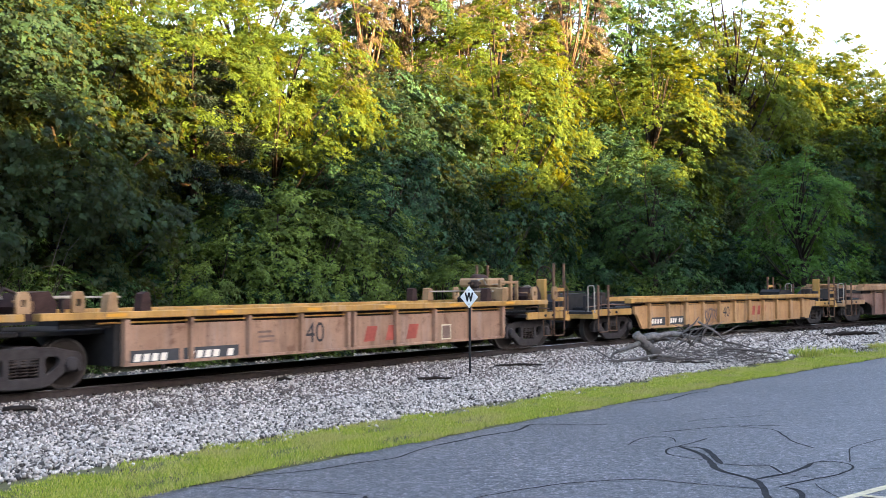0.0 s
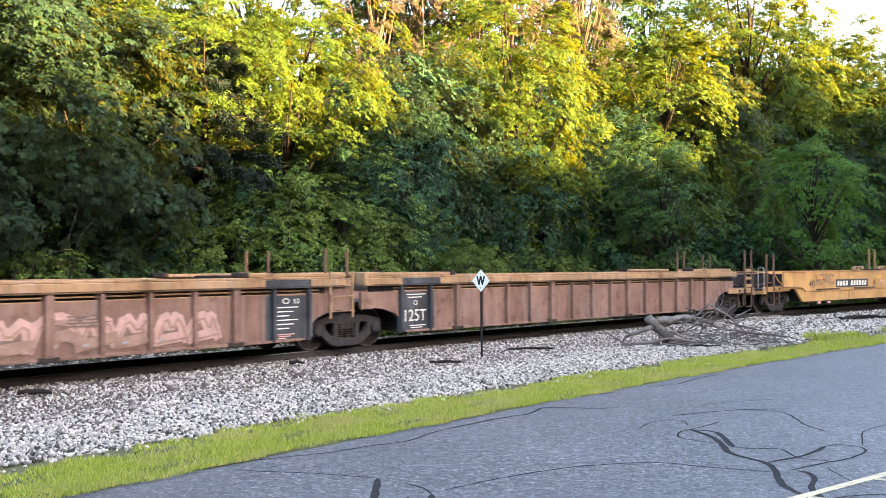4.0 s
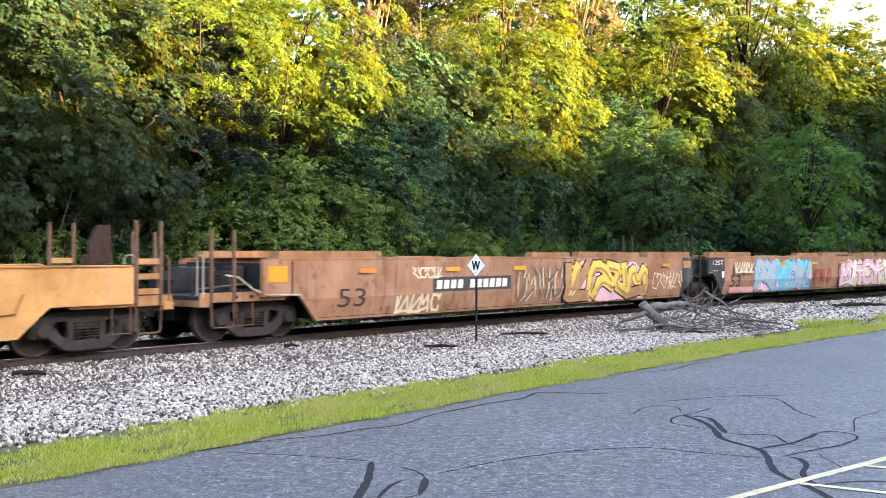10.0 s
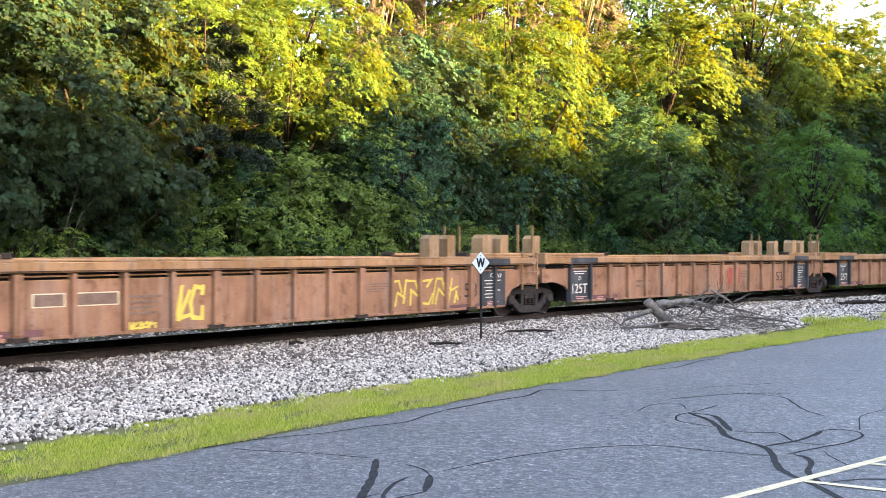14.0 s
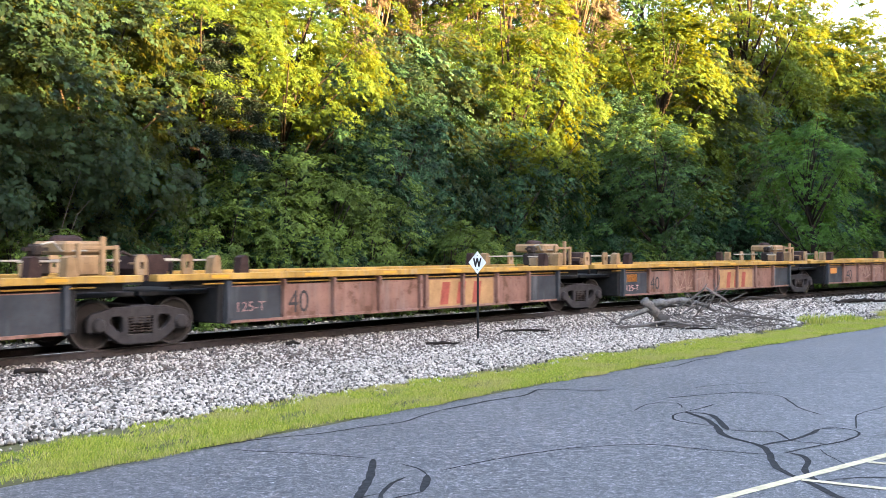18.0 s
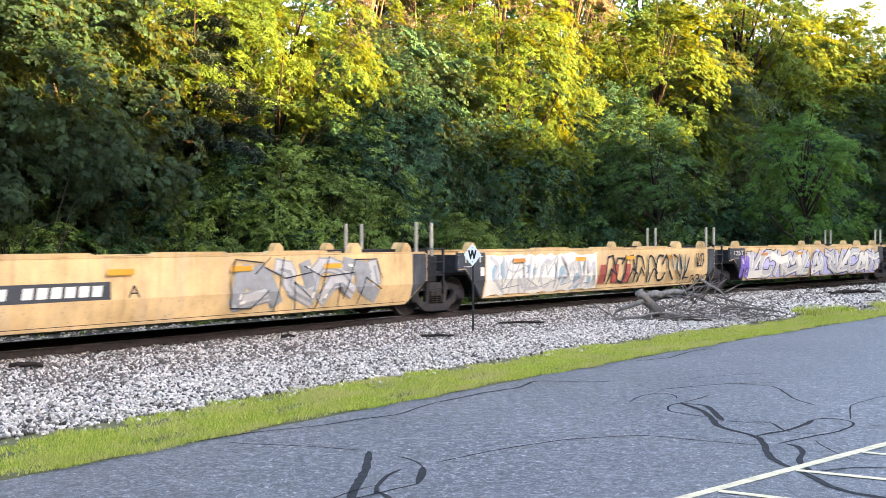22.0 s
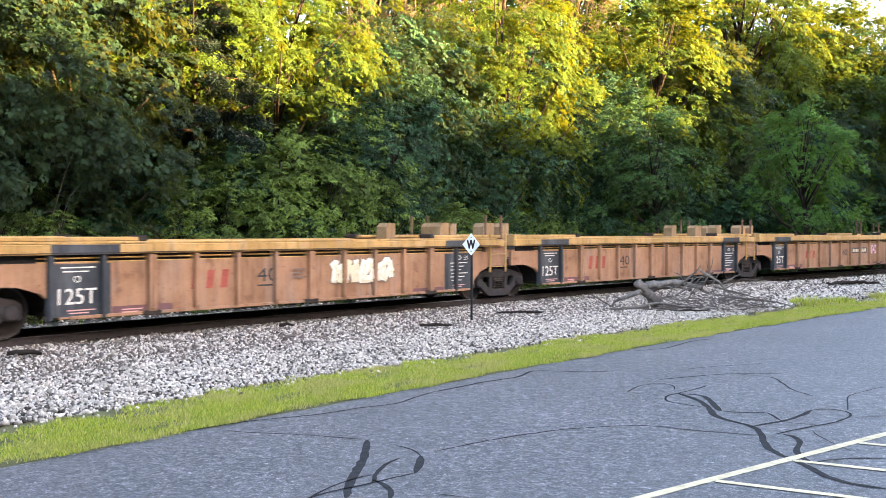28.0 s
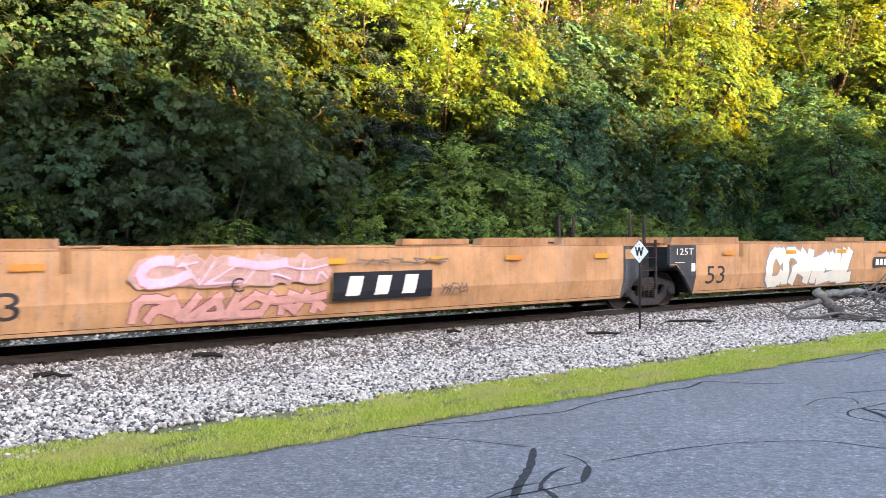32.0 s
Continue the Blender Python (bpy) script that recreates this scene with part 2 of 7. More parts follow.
M_TREAD = plain("bright tread", (0.075, 0.066, 0.062), 0.5, 0.4, vary=0.3)
M_WHITE = plain("white paint", (0.78, 0.77, 0.74), 0.6, vary=0.12)
M_BLACKPAINT = plain("black paint", (0.02, 0.02, 0.022), 0.55, vary=0.3)
M_LINE = plain("road marking paint", (0.60, 0.49, 0.31), 0.8, vary=0.4, scale=7)
M_POST = plain("dark post steel", (0.03, 0.03, 0.03), 0.6, 0.3, vary=0.3)
M_BARK = plain("bark", (0.028, 0.021, 0.017), 0.9, vary=0.45, scale=5, bump_s=0.7)
M_PINEBARK = plain("sunlit pine bark", (0.115, 0.078, 0.055), 0.9, vary=0.4, scale=4, bump_s=0.7)
M_CONIFERBARK = plain("reddish conifer bark", (0.050, 0.030, 0.022), 0.9, vary=0.45, scale=5, bump_s=0.7)
M_DEADWOOD = plain("bleached driftwood", (0.195, 0.168, 0.150), 0.85, vary=0.75, scale=9, bump_s=1.0)
M_PALETWIG = plain("pale bare twigs", (0.11, 0.09, 0.075), 0.9, vary=0.3, scale=5)
M_TWIG = plain("grey twigs", (0.12, 0.098, 0.085), 0.9, vary=0.4, scale=5)
M_CRACK = plain("crack sealer", (0.034, 0.032, 0.032), 0.95, vary=0.7, scale=14)
M_CRACK.node_tree.nodes["Principled BSDF"].inputs["Specular IOR Level"].default_value = 0.1
M_LEAF = [
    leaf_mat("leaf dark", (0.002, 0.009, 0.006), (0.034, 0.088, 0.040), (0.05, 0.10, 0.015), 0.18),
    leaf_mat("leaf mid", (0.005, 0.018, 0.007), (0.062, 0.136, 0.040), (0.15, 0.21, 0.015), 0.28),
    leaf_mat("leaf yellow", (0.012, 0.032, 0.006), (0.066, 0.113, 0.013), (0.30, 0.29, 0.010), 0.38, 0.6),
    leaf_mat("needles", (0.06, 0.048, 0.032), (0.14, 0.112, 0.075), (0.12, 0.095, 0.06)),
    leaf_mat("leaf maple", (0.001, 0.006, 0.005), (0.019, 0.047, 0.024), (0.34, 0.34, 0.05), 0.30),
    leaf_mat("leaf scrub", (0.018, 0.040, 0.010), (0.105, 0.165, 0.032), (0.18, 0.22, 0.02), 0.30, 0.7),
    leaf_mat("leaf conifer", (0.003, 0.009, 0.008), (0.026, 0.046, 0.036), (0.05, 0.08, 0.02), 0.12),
    leaf_mat("leaf light", (0.018, 0.055, 0.014), (0.075, 0.165, 0.034), (0.20, 0.34, 0.03), 0.35),
]

# ---------------------------------------------------------------- mesh tools
class Shape:
    """Collects boxes, prisms and tubes into one mesh."""

    def __init__(self):
        self.v, self.f = [], []

    def add(self, verts, faces):
        k = len(self.v)
        self.v += [tuple(p) for p in verts]
        self.f += [tuple(i + k for i in q) for q in faces]
        return self

    def box(self, x0, x1, y0, y1, z0, z1, b=0.0):
        if b <= 0:
            v = [(x, y, z) for x in (x0, x1) for y in (y0, y1) for z in (z0, z1)]
            return self.add(v, [(0, 1, 3, 2), (4, 6, 7, 5), (0, 4, 5, 1), (2, 3, 7, 6), (0, 2, 6, 4), (1, 5, 7, 3)])
        lo, hi = (x0, y0, z0), (x1, y1, z1)
        v, index = [], {}
        for ix in (0, 1):
            for iy in (0, 1):
                for iz in (0, 1):
                    side = (ix, iy, iz)
                    for axis in range(3):
                        p = [(hi[k] - b if side[k] else lo[k] + b) if k != axis else (hi[k] if side[k] else lo[k]) for k in range(3)]
                        index[side, axis] = len(v)
                        v.append(p)
        f = []
        for axis in range(3):
            o = [k for k in range(3) if k != axis]
            for s in (0, 1):
                q = []
                for a, c in ((0, 0), (0, 1), (1, 1), (1, 0)):
                    side = [0, 0, 0]
                    side[axis], side[o[0]], side[o[1]] = s, a, c
                    q.append(index[tuple(side), axis])
                f.append(q)
            for a in (0, 1):
                for c in (0, 1):
                    s0, s1 = [0, 0, 0], [0, 0, 0]
                    s0[o[0]] = s1[o[0]] = a
                    s0[o[1]] = s1[o[1]] = c
                    s1[axis] = 1
                    s0, s1 = tuple(s0), tuple(s1)
                    f.append([index[s0, o[0]], index[s1, o[0]], index[s1, o[1]], index[s0, o[1]]])
        for ix in (0, 1):
            for iy in (0, 1):
                for iz in (0, 1):
                    f.append([index[(ix, iy, iz), k] for k in range(3)])
        return self.add(v, f)

    def prism(self, pts, y0, y1):
        """A polygon in x, z drawn out from y0 to y1."""
        n = len(pts)
        v = [(x, y0, z) for x, z in pts] + [(x, y1, z) for x, z in pts]
        f = [tuple(range(n)), tuple(range(2 * n - 1, n - 1, -1))]
        f += [(i, (i + 1) % n, n + (i + 1) % n, n + i) for i in range(n)]
        return self.add(v, f)

    def along(self, pts, x0, x1):
        """A polygon in y, z drawn out from x0 to x1."""
        n = len(pts)
        v = [(x0, y, z) for y, z in pts] + [(x1, y, z) for y, z in pts]
        f = [tuple(range(n)), tuple(range(2 * n - 1, n - 1, -1))]
        f += [(i, (i + 1) % n, n + (i + 1) % n, n + i) for i in range(n)]
        return self.add(v, f)

    def tube(self, pts, radii, n=8, closed=True):
        pts = [Vector(p) for p in pts]
        if isinstance(radii, (int, float)):
            radii = [radii] * len(pts)
        v, f = [], []
        for i, p in enumerate(pts):
            d = (pts[min(i + 1, len(pts) - 1)] - pts[max(i - 1, 0)])
            d = d.normalized() if d.length > 1e-9 else Vector((0, 0, 1))
            a = d.orthogonal().normalized() if abs(d.z) > 0.99 else Vector((0, 0, 1)).cross(d).normalized()
            c = d.cross(a)
            for k in range(n):
                w = 2 * math.pi * k / n
                v.append(p + radii[i] * (math.cos(w) * a + math.sin(w) * c))
        for i in range(len(pts) - 1):
            for k in range(n):
                f.append((i * n + k, i * n + (k + 1) % n, (i + 1) * n + (k + 1) % n, (i + 1) * n + k))
        if closed:
            f.append(tuple(range(n - 1, -1, -1)))
            f.append(tuple(range((len(pts) - 1) * n, len(pts) * n)))
        return self.add(v, f)

    def lathe_y(self, x, z, prof, n=24):
        """Turns a profile of (y, radius) about an axle along y."""
        v, f = [], []
        for y, r in prof:
            for k in range(n):
                w = 2 * math.pi * k / n
                v.append((x + r * math.cos(w), y, z + r * math.sin(w)))
        m = len(prof)
        for i in range(m - 1):
            for k in range(n):
                f.append((i * n + k, i * n + (k + 1) % n, (i + 1) * n + (k + 1) % n, (i + 1) * n + k))
        f.append(tuple(range(n)))
        f.append(tuple(range(m * n - 1, (m - 1) * n - 1, -1)))
        return self.add(v, f)

    def mesh(self, name, mat, smooth=False):
        me = bpy.data.meshes.new(name)
        me.from_pydata(self.v, [], self.f)
        bm = bmesh.new()
        bm.from_mesh(me)
        bmesh.ops.recalc_face_normals(bm, faces=bm.faces)
        bm.to_mesh(me)
        bm.free()
        me.materials.append(mat)
        if smooth:
            me.shade_smooth()
        return me


def part(name, shape, mat, parent=None, label="", smooth=False):
    me = shape if isinstance(shape, bpy.types.Mesh) else shape.mesh(name, mat, smooth)
    ob = new(name, me)
    ob.parent = parent
    if label:
        ob["label"] = label
    return ob


def arrays_mesh(name, verts, quads, mat):
    """A mesh from numpy arrays of corners and four-cornered faces."""
    me = bpy.data.meshes.new(name)
    nq, k = quads.shape
    me.vertices.add(len(verts))
    me.vertices.foreach_set("co", verts.astype(np.float32).ravel())
    me.loops.add(nq * k)
    me.loops.foreach_set("vertex_index", quads.astype(np.int32).ravel())
    me.polygons.add(nq)
    me.polygons.foreach_set("loop_start", np.arange(nq, dtype=np.int32) * k)
    me.update(calc_edges=True)
    me.materials.append(mat)
    return me


def leaves_mesh(name, centres, size, mat, rng, droop=0.3, out=None, ways=None, wide=0.29, loose=0.45):
    """Many small leaves, each a bent four-cornered blade; out: the way each leaf's upper side tends to face; ways: the way it points."""
    n = len(centres)
    nn = rng.normal(size=(n, 3)) * loose + (out if out is not None else 0)
    nn /= np.linalg.norm(nn, axis=1)[:, None] + 1e-9
    d = rng.normal(size=(n, 3)) * (1.0 if ways is None else 0.25) + (0 if ways is None else ways)
    d[:, 2] -= droop * (1.5 if ways is None else 0.6)
    d -= nn * np.sum(d * nn, 1)[:, None]
    d /= np.linalg.norm(d, axis=1)[:, None] + 1e-9
    w = np.cross(d, nn)
    L = size * rng.uniform(0.6, 1.4, n)[:, None]
    W = L * wide * rng.uniform(0.76, 1.24, n)[:, None]
    c = centres
    base, tip = c - d * L * 0.5, c + d * L * 0.5 - nn * L * 0.10
    a, b = c + w * W + nn * L * 0.05 - d * L * 0.08, c - w * W + nn * L * 0.05 - d * L * 0.08
    v = np.stack([base, a, tip, b], 1).reshape(-1, 3)
    return arrays_mesh(name, v, np.arange(4 * n).reshape(n, 4), mat)

# ---------------------------------------------------------------- ground, lot, verge, ballast
def strip(name, rows, mat, smooth=True):
    """A sheet through rows of points."""
    n = len(rows[0])
    v = np.array(rows, dtype=float).reshape(-1, 3)
    i = np.arange(len(rows) - 1)[:, None] * n + np.arange(n - 1)[None]
    q = np.stack([i, i + 1, i + n + 1, i + n], -1).reshape(-1, 4)
    me = arrays_mesh(name, v, q, mat)
    if smooth:
        me.shade_smooth()
    return new(name, me)


EDGE_ASPHALT = 7.95


def soil(s, d):
    """Height of the ground d metres from the track's middle."""
    z = rail_z(s) - 0.03
    if d <= 1.7:
        return z
    if d < 3.0:
        return z + (0.10 - z) * (d - 1.7) / 1.3
    return 0.10 - 0.09 * min(1, (d - 3.0) / 3.0)


def station(a, b, step):
    return [a + (b - a) * i / max(1, round((b - a) / step)) for i in range(max(1, round((b - a) / step)) + 1)]


def make_ground():
    r = 3000
    me = bpy.data.meshes.new("ground")
    me.from_pydata([(-r, -r, -0.06), (r, -r, -0.06), (r, r, -0.06), (-r, r, -0.06)], [], [(0, 1, 2, 3)])
    me.materials.append(M_GROUND)
    tagged(new("ground", me), "dark leaf-strewn woodland soil reaching the horizon", "ground", kind="structure")
    rows = [[(*beside(s, EDGE_ASPHALT + e + (0.05 * noise.noise((s * 0.9, 3, 0)) if e == 0 else 0)), 0.0) for e in (0, 1, 3, 6, 10, 16, 26, 45)] for s in station(-60, 110, 0.5)]
    tagged(strip("parking_lot", rows, M_ASPHALT), "worn grey asphalt parking lot with sealed cracks", "parking lot", kind="structure")
    rows = [[(*beside(s, d), -0.012 + 0.035 * math.sin(math.pi * min(1, (d - 5.2) / 2.8))) for d in (5.2, 5.8, 6.4, 7.0, 7.6, 8.12)] for s in station(-60, 110, 0.5)]
    tagged(strip("verge", rows, M_VERGE), "strip of soil under the grass verge", "verge", kind="structure")
    rows = []
    for s in station(-600, 660, 1.5):
        rows.append([(*beside(s, d), soil(s, abs(d)) - (0.05 if d > 5.9 else 0.2 if d < -6.5 else 0)) for d in (-6.8, -6.2, -4.5, -3, -2.4, -1.8, 0, 1.0, 1.7, 2.1, 2.6, 3.0, 4, 5, 6.2)])
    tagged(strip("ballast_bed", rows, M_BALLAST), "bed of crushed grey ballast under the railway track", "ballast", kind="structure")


make_ground()


def sweep(name, prof, a, b, step, off, mat, parent=None):
    """A closed profile of (sideways, up) drawn along the track."""
    v, f, n = [], [], len(prof)
    st = station(a, b, step)
    for s in st:
        for d, z in prof:
            v.append((*beside(s, off + d), rail_z(s) + z))
    for i in range(len(st) - 1):
        for k in range(n):
            f.append((i * n + k, i * n + (k + 1) % n, (i + 1) * n + (k + 1) % n, (i + 1) * n + k))
    sh = Shape()
    sh.add(v, f)
    return part(name, sh, mat, parent)


RAIL_PROF = [(-0.075, 0), (0.075, 0), (0.075, 0.012), (0.012, 0.03), (0.012, 0.125), (0.036, 0.135), (0.036, 0.162), (-0.036, 0.162), (-0.036, 0.135), (-0.012, 0.125), (-0.012, 0.03), (-0.075, 0.012)]
HEAD_PROF = [(0.026, 0.1615), (0.022, 0.168), (-0.022, 0.168), (-0.026, 0.1615)]
RAIL_TOP = 0.168
for off, nm in ((0.755, "near"), (-0.755, "far")):
    rail = tagged(sweep("rail", RAIL_PROF, -600, 660, 2.0, off, M_RAIL), "rusty steel running rail on wooden ties", "rail", "rails of the track", "structure")
    sweep("rail_head", HEAD_PROF, -600, 660, 2.0, off, M_RAILTOP, rail)

# ---------------------------------------------------------------- the train: places of the trucks along it at 17 s
CARS = [
    ("Z", (-326.3, -310.95, -295.66)), ("Y", (-291.1, -275.71)), ("A", (-271.79, -252.73, -233.43, -214.31)),
    ("B", (-210.4, -195.06, -179.66, -164.26, -148.86, -134.16)), ("C", (-130.24, -110.64, -91.34, -72.38)),
    ("D", (-68.24, -49.37, -30.07, -10.85)), ("E", (-6.63, 9.16, 24.56, 40.1, 55.36, 71.0)),
    ("F", (75.15, 90.66, 106.06, 121.46, 136.86, 152.36)), ("G", (156.24, 171.75, 187.15, 202.15, 217.51, 232.6)),
    ("H", (236.6, 255.77, 275.07, 294.4)),
]
SPEED, GAIN = 17.9278, 0.03216
# small unevenness of the run, in metres
SHIFT = [(0, 0.23), (1, -0.13), (2, -0.02), (3, 0.08), (6, 0.01), (7, -0.1), (8, -0.31), (9, 0.16), (10, -0.08), (11, 0.44), (12, -0.23), (13, -0.16), (14, -0.09),
         (17, -0.3), (18, 0.34), (19, -0.03), (20, -0.02), (21, -0.1), (22, -0.15), (23, 0.42), (24, -0.08), (25, -0.04), (28, 0.17), (29, -0.26), (30, 0.35), (31, -0.08), (32, -0.2)]
SHIFT_T, SHIFT_D = [a for a, b in SHIFT], [b for a, b in SHIFT]


def travelled(t):
    u = t - 17
    return SPEED * u + 0.5 * GAIN * u * u - float(np.interp(t, SHIFT_T, SHIFT_D))


# paints: side, chord or trim, dark end panel
P_DARK = car_paint("dark grey panel", (0.036, 0.038, 0.043), 0.1, amount=0.35)
PAINT = {
    "Z": (car_paint("faded tan side", (0.30, 0.172, 0.108), 0.3), car_paint("yellow chord", (0.370, 0.196, 0.050), 0.2)),
    "Y": (car_paint("orange side", (0.40, 0.215, 0.09), 0.2), car_paint("amber chord", (0.370, 0.196, 0.050), 0.2)),
    "A": (car_paint("brown side", (0.212, 0.115, 0.083), 0.32), car_paint("pale brown chord", (0.32, 0.18, 0.088), 0.3)),
    "B": (car_paint("bright orange side", (0.49, 0.248, 0.082), 0.06, amount=0.2), car_paint("orange trim", (0.385, 0.182, 0.065), 0.1, amount=0.2)),
    "C": (car_paint("rusted orange side", (0.30, 0.150, 0.084), 0.3), car_paint("rust orange trim", (0.281, 0.133, 0.058), 0.3)),
    "D": (car_paint("weathered tan side", (0.280, 0.138, 0.077), 0.3), car_paint("tan chord", (0.30, 0.158, 0.070), 0.25)),
    "E": (car_paint("rusty brown side", (0.220, 0.109, 0.079), 0.4), car_paint("gold chord", (0.385, 0.210, 0.043), 0.25)),
    "F": (car_paint("pale yellow side", (0.60, 0.385, 0.175), 0.08, amount=0.25), car_paint("pale yellow trim", (0.50, 0.31, 0.13), 0.15, amount=0.3)),
    "G": (car_paint("faded orange side", (0.30, 0.150, 0.080), 0.25), car_paint("yellow orange chord", (0.41, 0.230, 0.075), 0.2)),
    "H": (car_paint("orange side", (0.44, 0.225, 0.105), 0.15, amount=0.3), car_paint("dull orange trim", (0.326, 0.154, 0.065), 0.2)),
}
SPRAY = {
    "white": plain("white spray paint", (0.76, 0.69, 0.58), 0.6, vary=0.12, scale=2), "black": plain("black spray paint", (0.02, 0.02, 0.025), 0.6, vary=0.3),
    "cyan": plain("cyan spray paint", (0.10, 0.55, 0.68), 0.6, vary=0.3, scale=1.5), "blue": plain("blue spray paint", (0.06, 0.30, 0.52), 0.6, vary=0.3),
    "pink": plain("pink spray paint", (0.72, 0.42, 0.50), 0.6, vary=0.25, scale=1.5), "red": plain("red spray paint", (0.62, 0.05, 0.07), 0.6, vary=0.25),
    "silver": plain("silver spray paint", (0.50, 0.455, 0.42), 0.45, vary=0.2, scale=2), "purple": plain("purple spray paint", (0.20, 0.13, 0.42), 0.6, vary=0.3),
    "lilac": plain("lilac spray paint", (0.52, 0.46, 0.66), 0.6, vary=0.2, scale=2), "teal": plain("teal spray paint", (0.28, 0.55, 0.50), 0.6, vary=0.3),
    "yellow": plain("yellow spray paint", (0.68, 0.50, 0.10), 0.6, vary=0.25, scale=2), "cream": plain("cream spray paint", (0.66, 0.56, 0.38), 0.6, vary=0.2, scale=2),
    "grey": plain("grey spray paint", (0.30, 0.29, 0.28), 0.6, vary=0.25), "plum": plain("plum spray paint", (0.26, 0.09, 0.12), 0.6, vary=0.3),
    "sky": plain("light blue spray paint", (0.33, 0.42, 0.45), 0.6, vary=0.2), "rust": plain("faded red paint", (0.36, 0.085, 0.06), 0.7, vary=0.4, scale=3),
    "plate": plain("charcoal plate", (0.06, 0.06, 0.062), 0.6, vary=0.25), "ink": plain("dark lettering", (0.045, 0.04, 0.04), 0.6, vary=0.3),
    "ghost": plain("worn lettering", (0.20, 0.13, 0.10), 0.75, vary=0.4), "mark": plain("yellow reflector", (0.60, 0.27, 0.02), 0.4, vary=0.1),
    "amber": plain("orange reflector", (0.56, 0.20, 0.03), 0.4, vary=0.15), "ochre": plain("faded tan panel", (0.40, 0.225, 0.105), 0.7, vary=0.35, scale=4),
    "blush": plain("faded pink spray paint", (0.50, 0.30, 0.25), 0.65, vary=0.3), "faint": plain("faded spray paint", (0.33, 0.20, 0.15), 0.7, vary=0.4), "wine": plain("faded maroon band", (0.165, 0.080, 0.080), 0.7, vary=0.35), "rose": plain("pale red label", (0.62, 0.32, 0.28), 0.6, vary=0.2),
}
M_TANK = plain("rusty tank", (0.05, 0.028, 0.024), 0.7, 0.1, vary=0.5)
M_TAN = car_paint("tan guide steel", (0.29, 0.17, 0.082), 0.2)
M_LADDER = plain("brown painted ladder steel", (0.15, 0.085, 0.055), 0.65, vary=0.4)
M_POSTTAN = plain("brown tan post paint", (0.23, 0.135, 0.062), 0.6, vary=0.45)
M_PALE = plain("pale bracket", (0.34, 0.29, 0.23), 0.6, vary=0.3)


# ---- side profiles: how far out the side stands at each height
def prof_flat(z):
    return 1.385


def prof_step(z):
    return 1.47


def prof_kink(z):
    return 1.5 if z >= 1.0 else 1.5 - (1.0 - z) * 0.25


PROF = {"P": (prof_flat, None), "Q": (prof_flat, None), "S": (prof_step, None), "T": (prof_kink, 1.0)}
KIND = {"Z": "P", "Y": "Q2", "A": "Q", "B": "S", "C": "T", "D": "Q", "E": "P", "F": "F", "G": "Q", "H": "T"}


def side_sheet(name, outline, prof, kink, mat, sign, thick=0.09):
    """A car's side: an outline in x, z, bent at the kink and given thickness."""
    bm = bmesh.new()
    bm.faces.new([bm.verts.new((x, 0, z)) for x, z in outline])
    if kink:
        bmesh.ops.bisect_plane(bm, geom=bm.verts[:] + bm.edges[:] + bm.faces[:], plane_co=(0, 0, kink), plane_no=(0, 0, 1))
    r = bmesh.ops.extrude_face_region(bm, geom=bm.faces[:])
    inner = {v for v in r["geom"] if isinstance(v, bmesh.types.BMVert)}
    for v in bm.verts:
        v.co.y = sign * (prof(v.co.z) - (thick if v in inner else 0))
    bmesh.ops.recalc_face_normals(bm, faces=bm.faces[:])
    me = bpy.data.meshes.new(name)
    bm.to_mesh(me)
    bm.free()
    me.materials.append(mat)
    return me


# ---- flat marks that lie on the side
GLYPHS = {}


def glyph(text):
    """The text as corners in a unit square and faces."""
    if text not in GLYPHS:
        cu = bpy.data.curves.new("text", "FONT")
        cu.body = text
        cu.resolution_u = 3
        ob = new("text", cu)
        me = bpy.data.meshes.new_from_object(ob.evaluated_get(bpy.context.evaluated_depsgraph_get()))
        v = [(p.co.x, p.co.y) for p in me.vertices]
        f = [tuple(p.vertices) for p in me.polygons]
        bpy.data.objects.remove(ob)
        bpy.data.curves.remove(cu)
        bpy.data.meshes.remove(me)
        x0, x1 = min(a for a, b in v), max(a for a, b in v)
        y0, y1 = min(b for a, b in v), max(b for a, b in v)
        GLYPHS[text] = [((a - x0) / (x1 - x0), (b - y0) / (y1 - y0)) for a, b in v], f
    return GLYPHS[text]


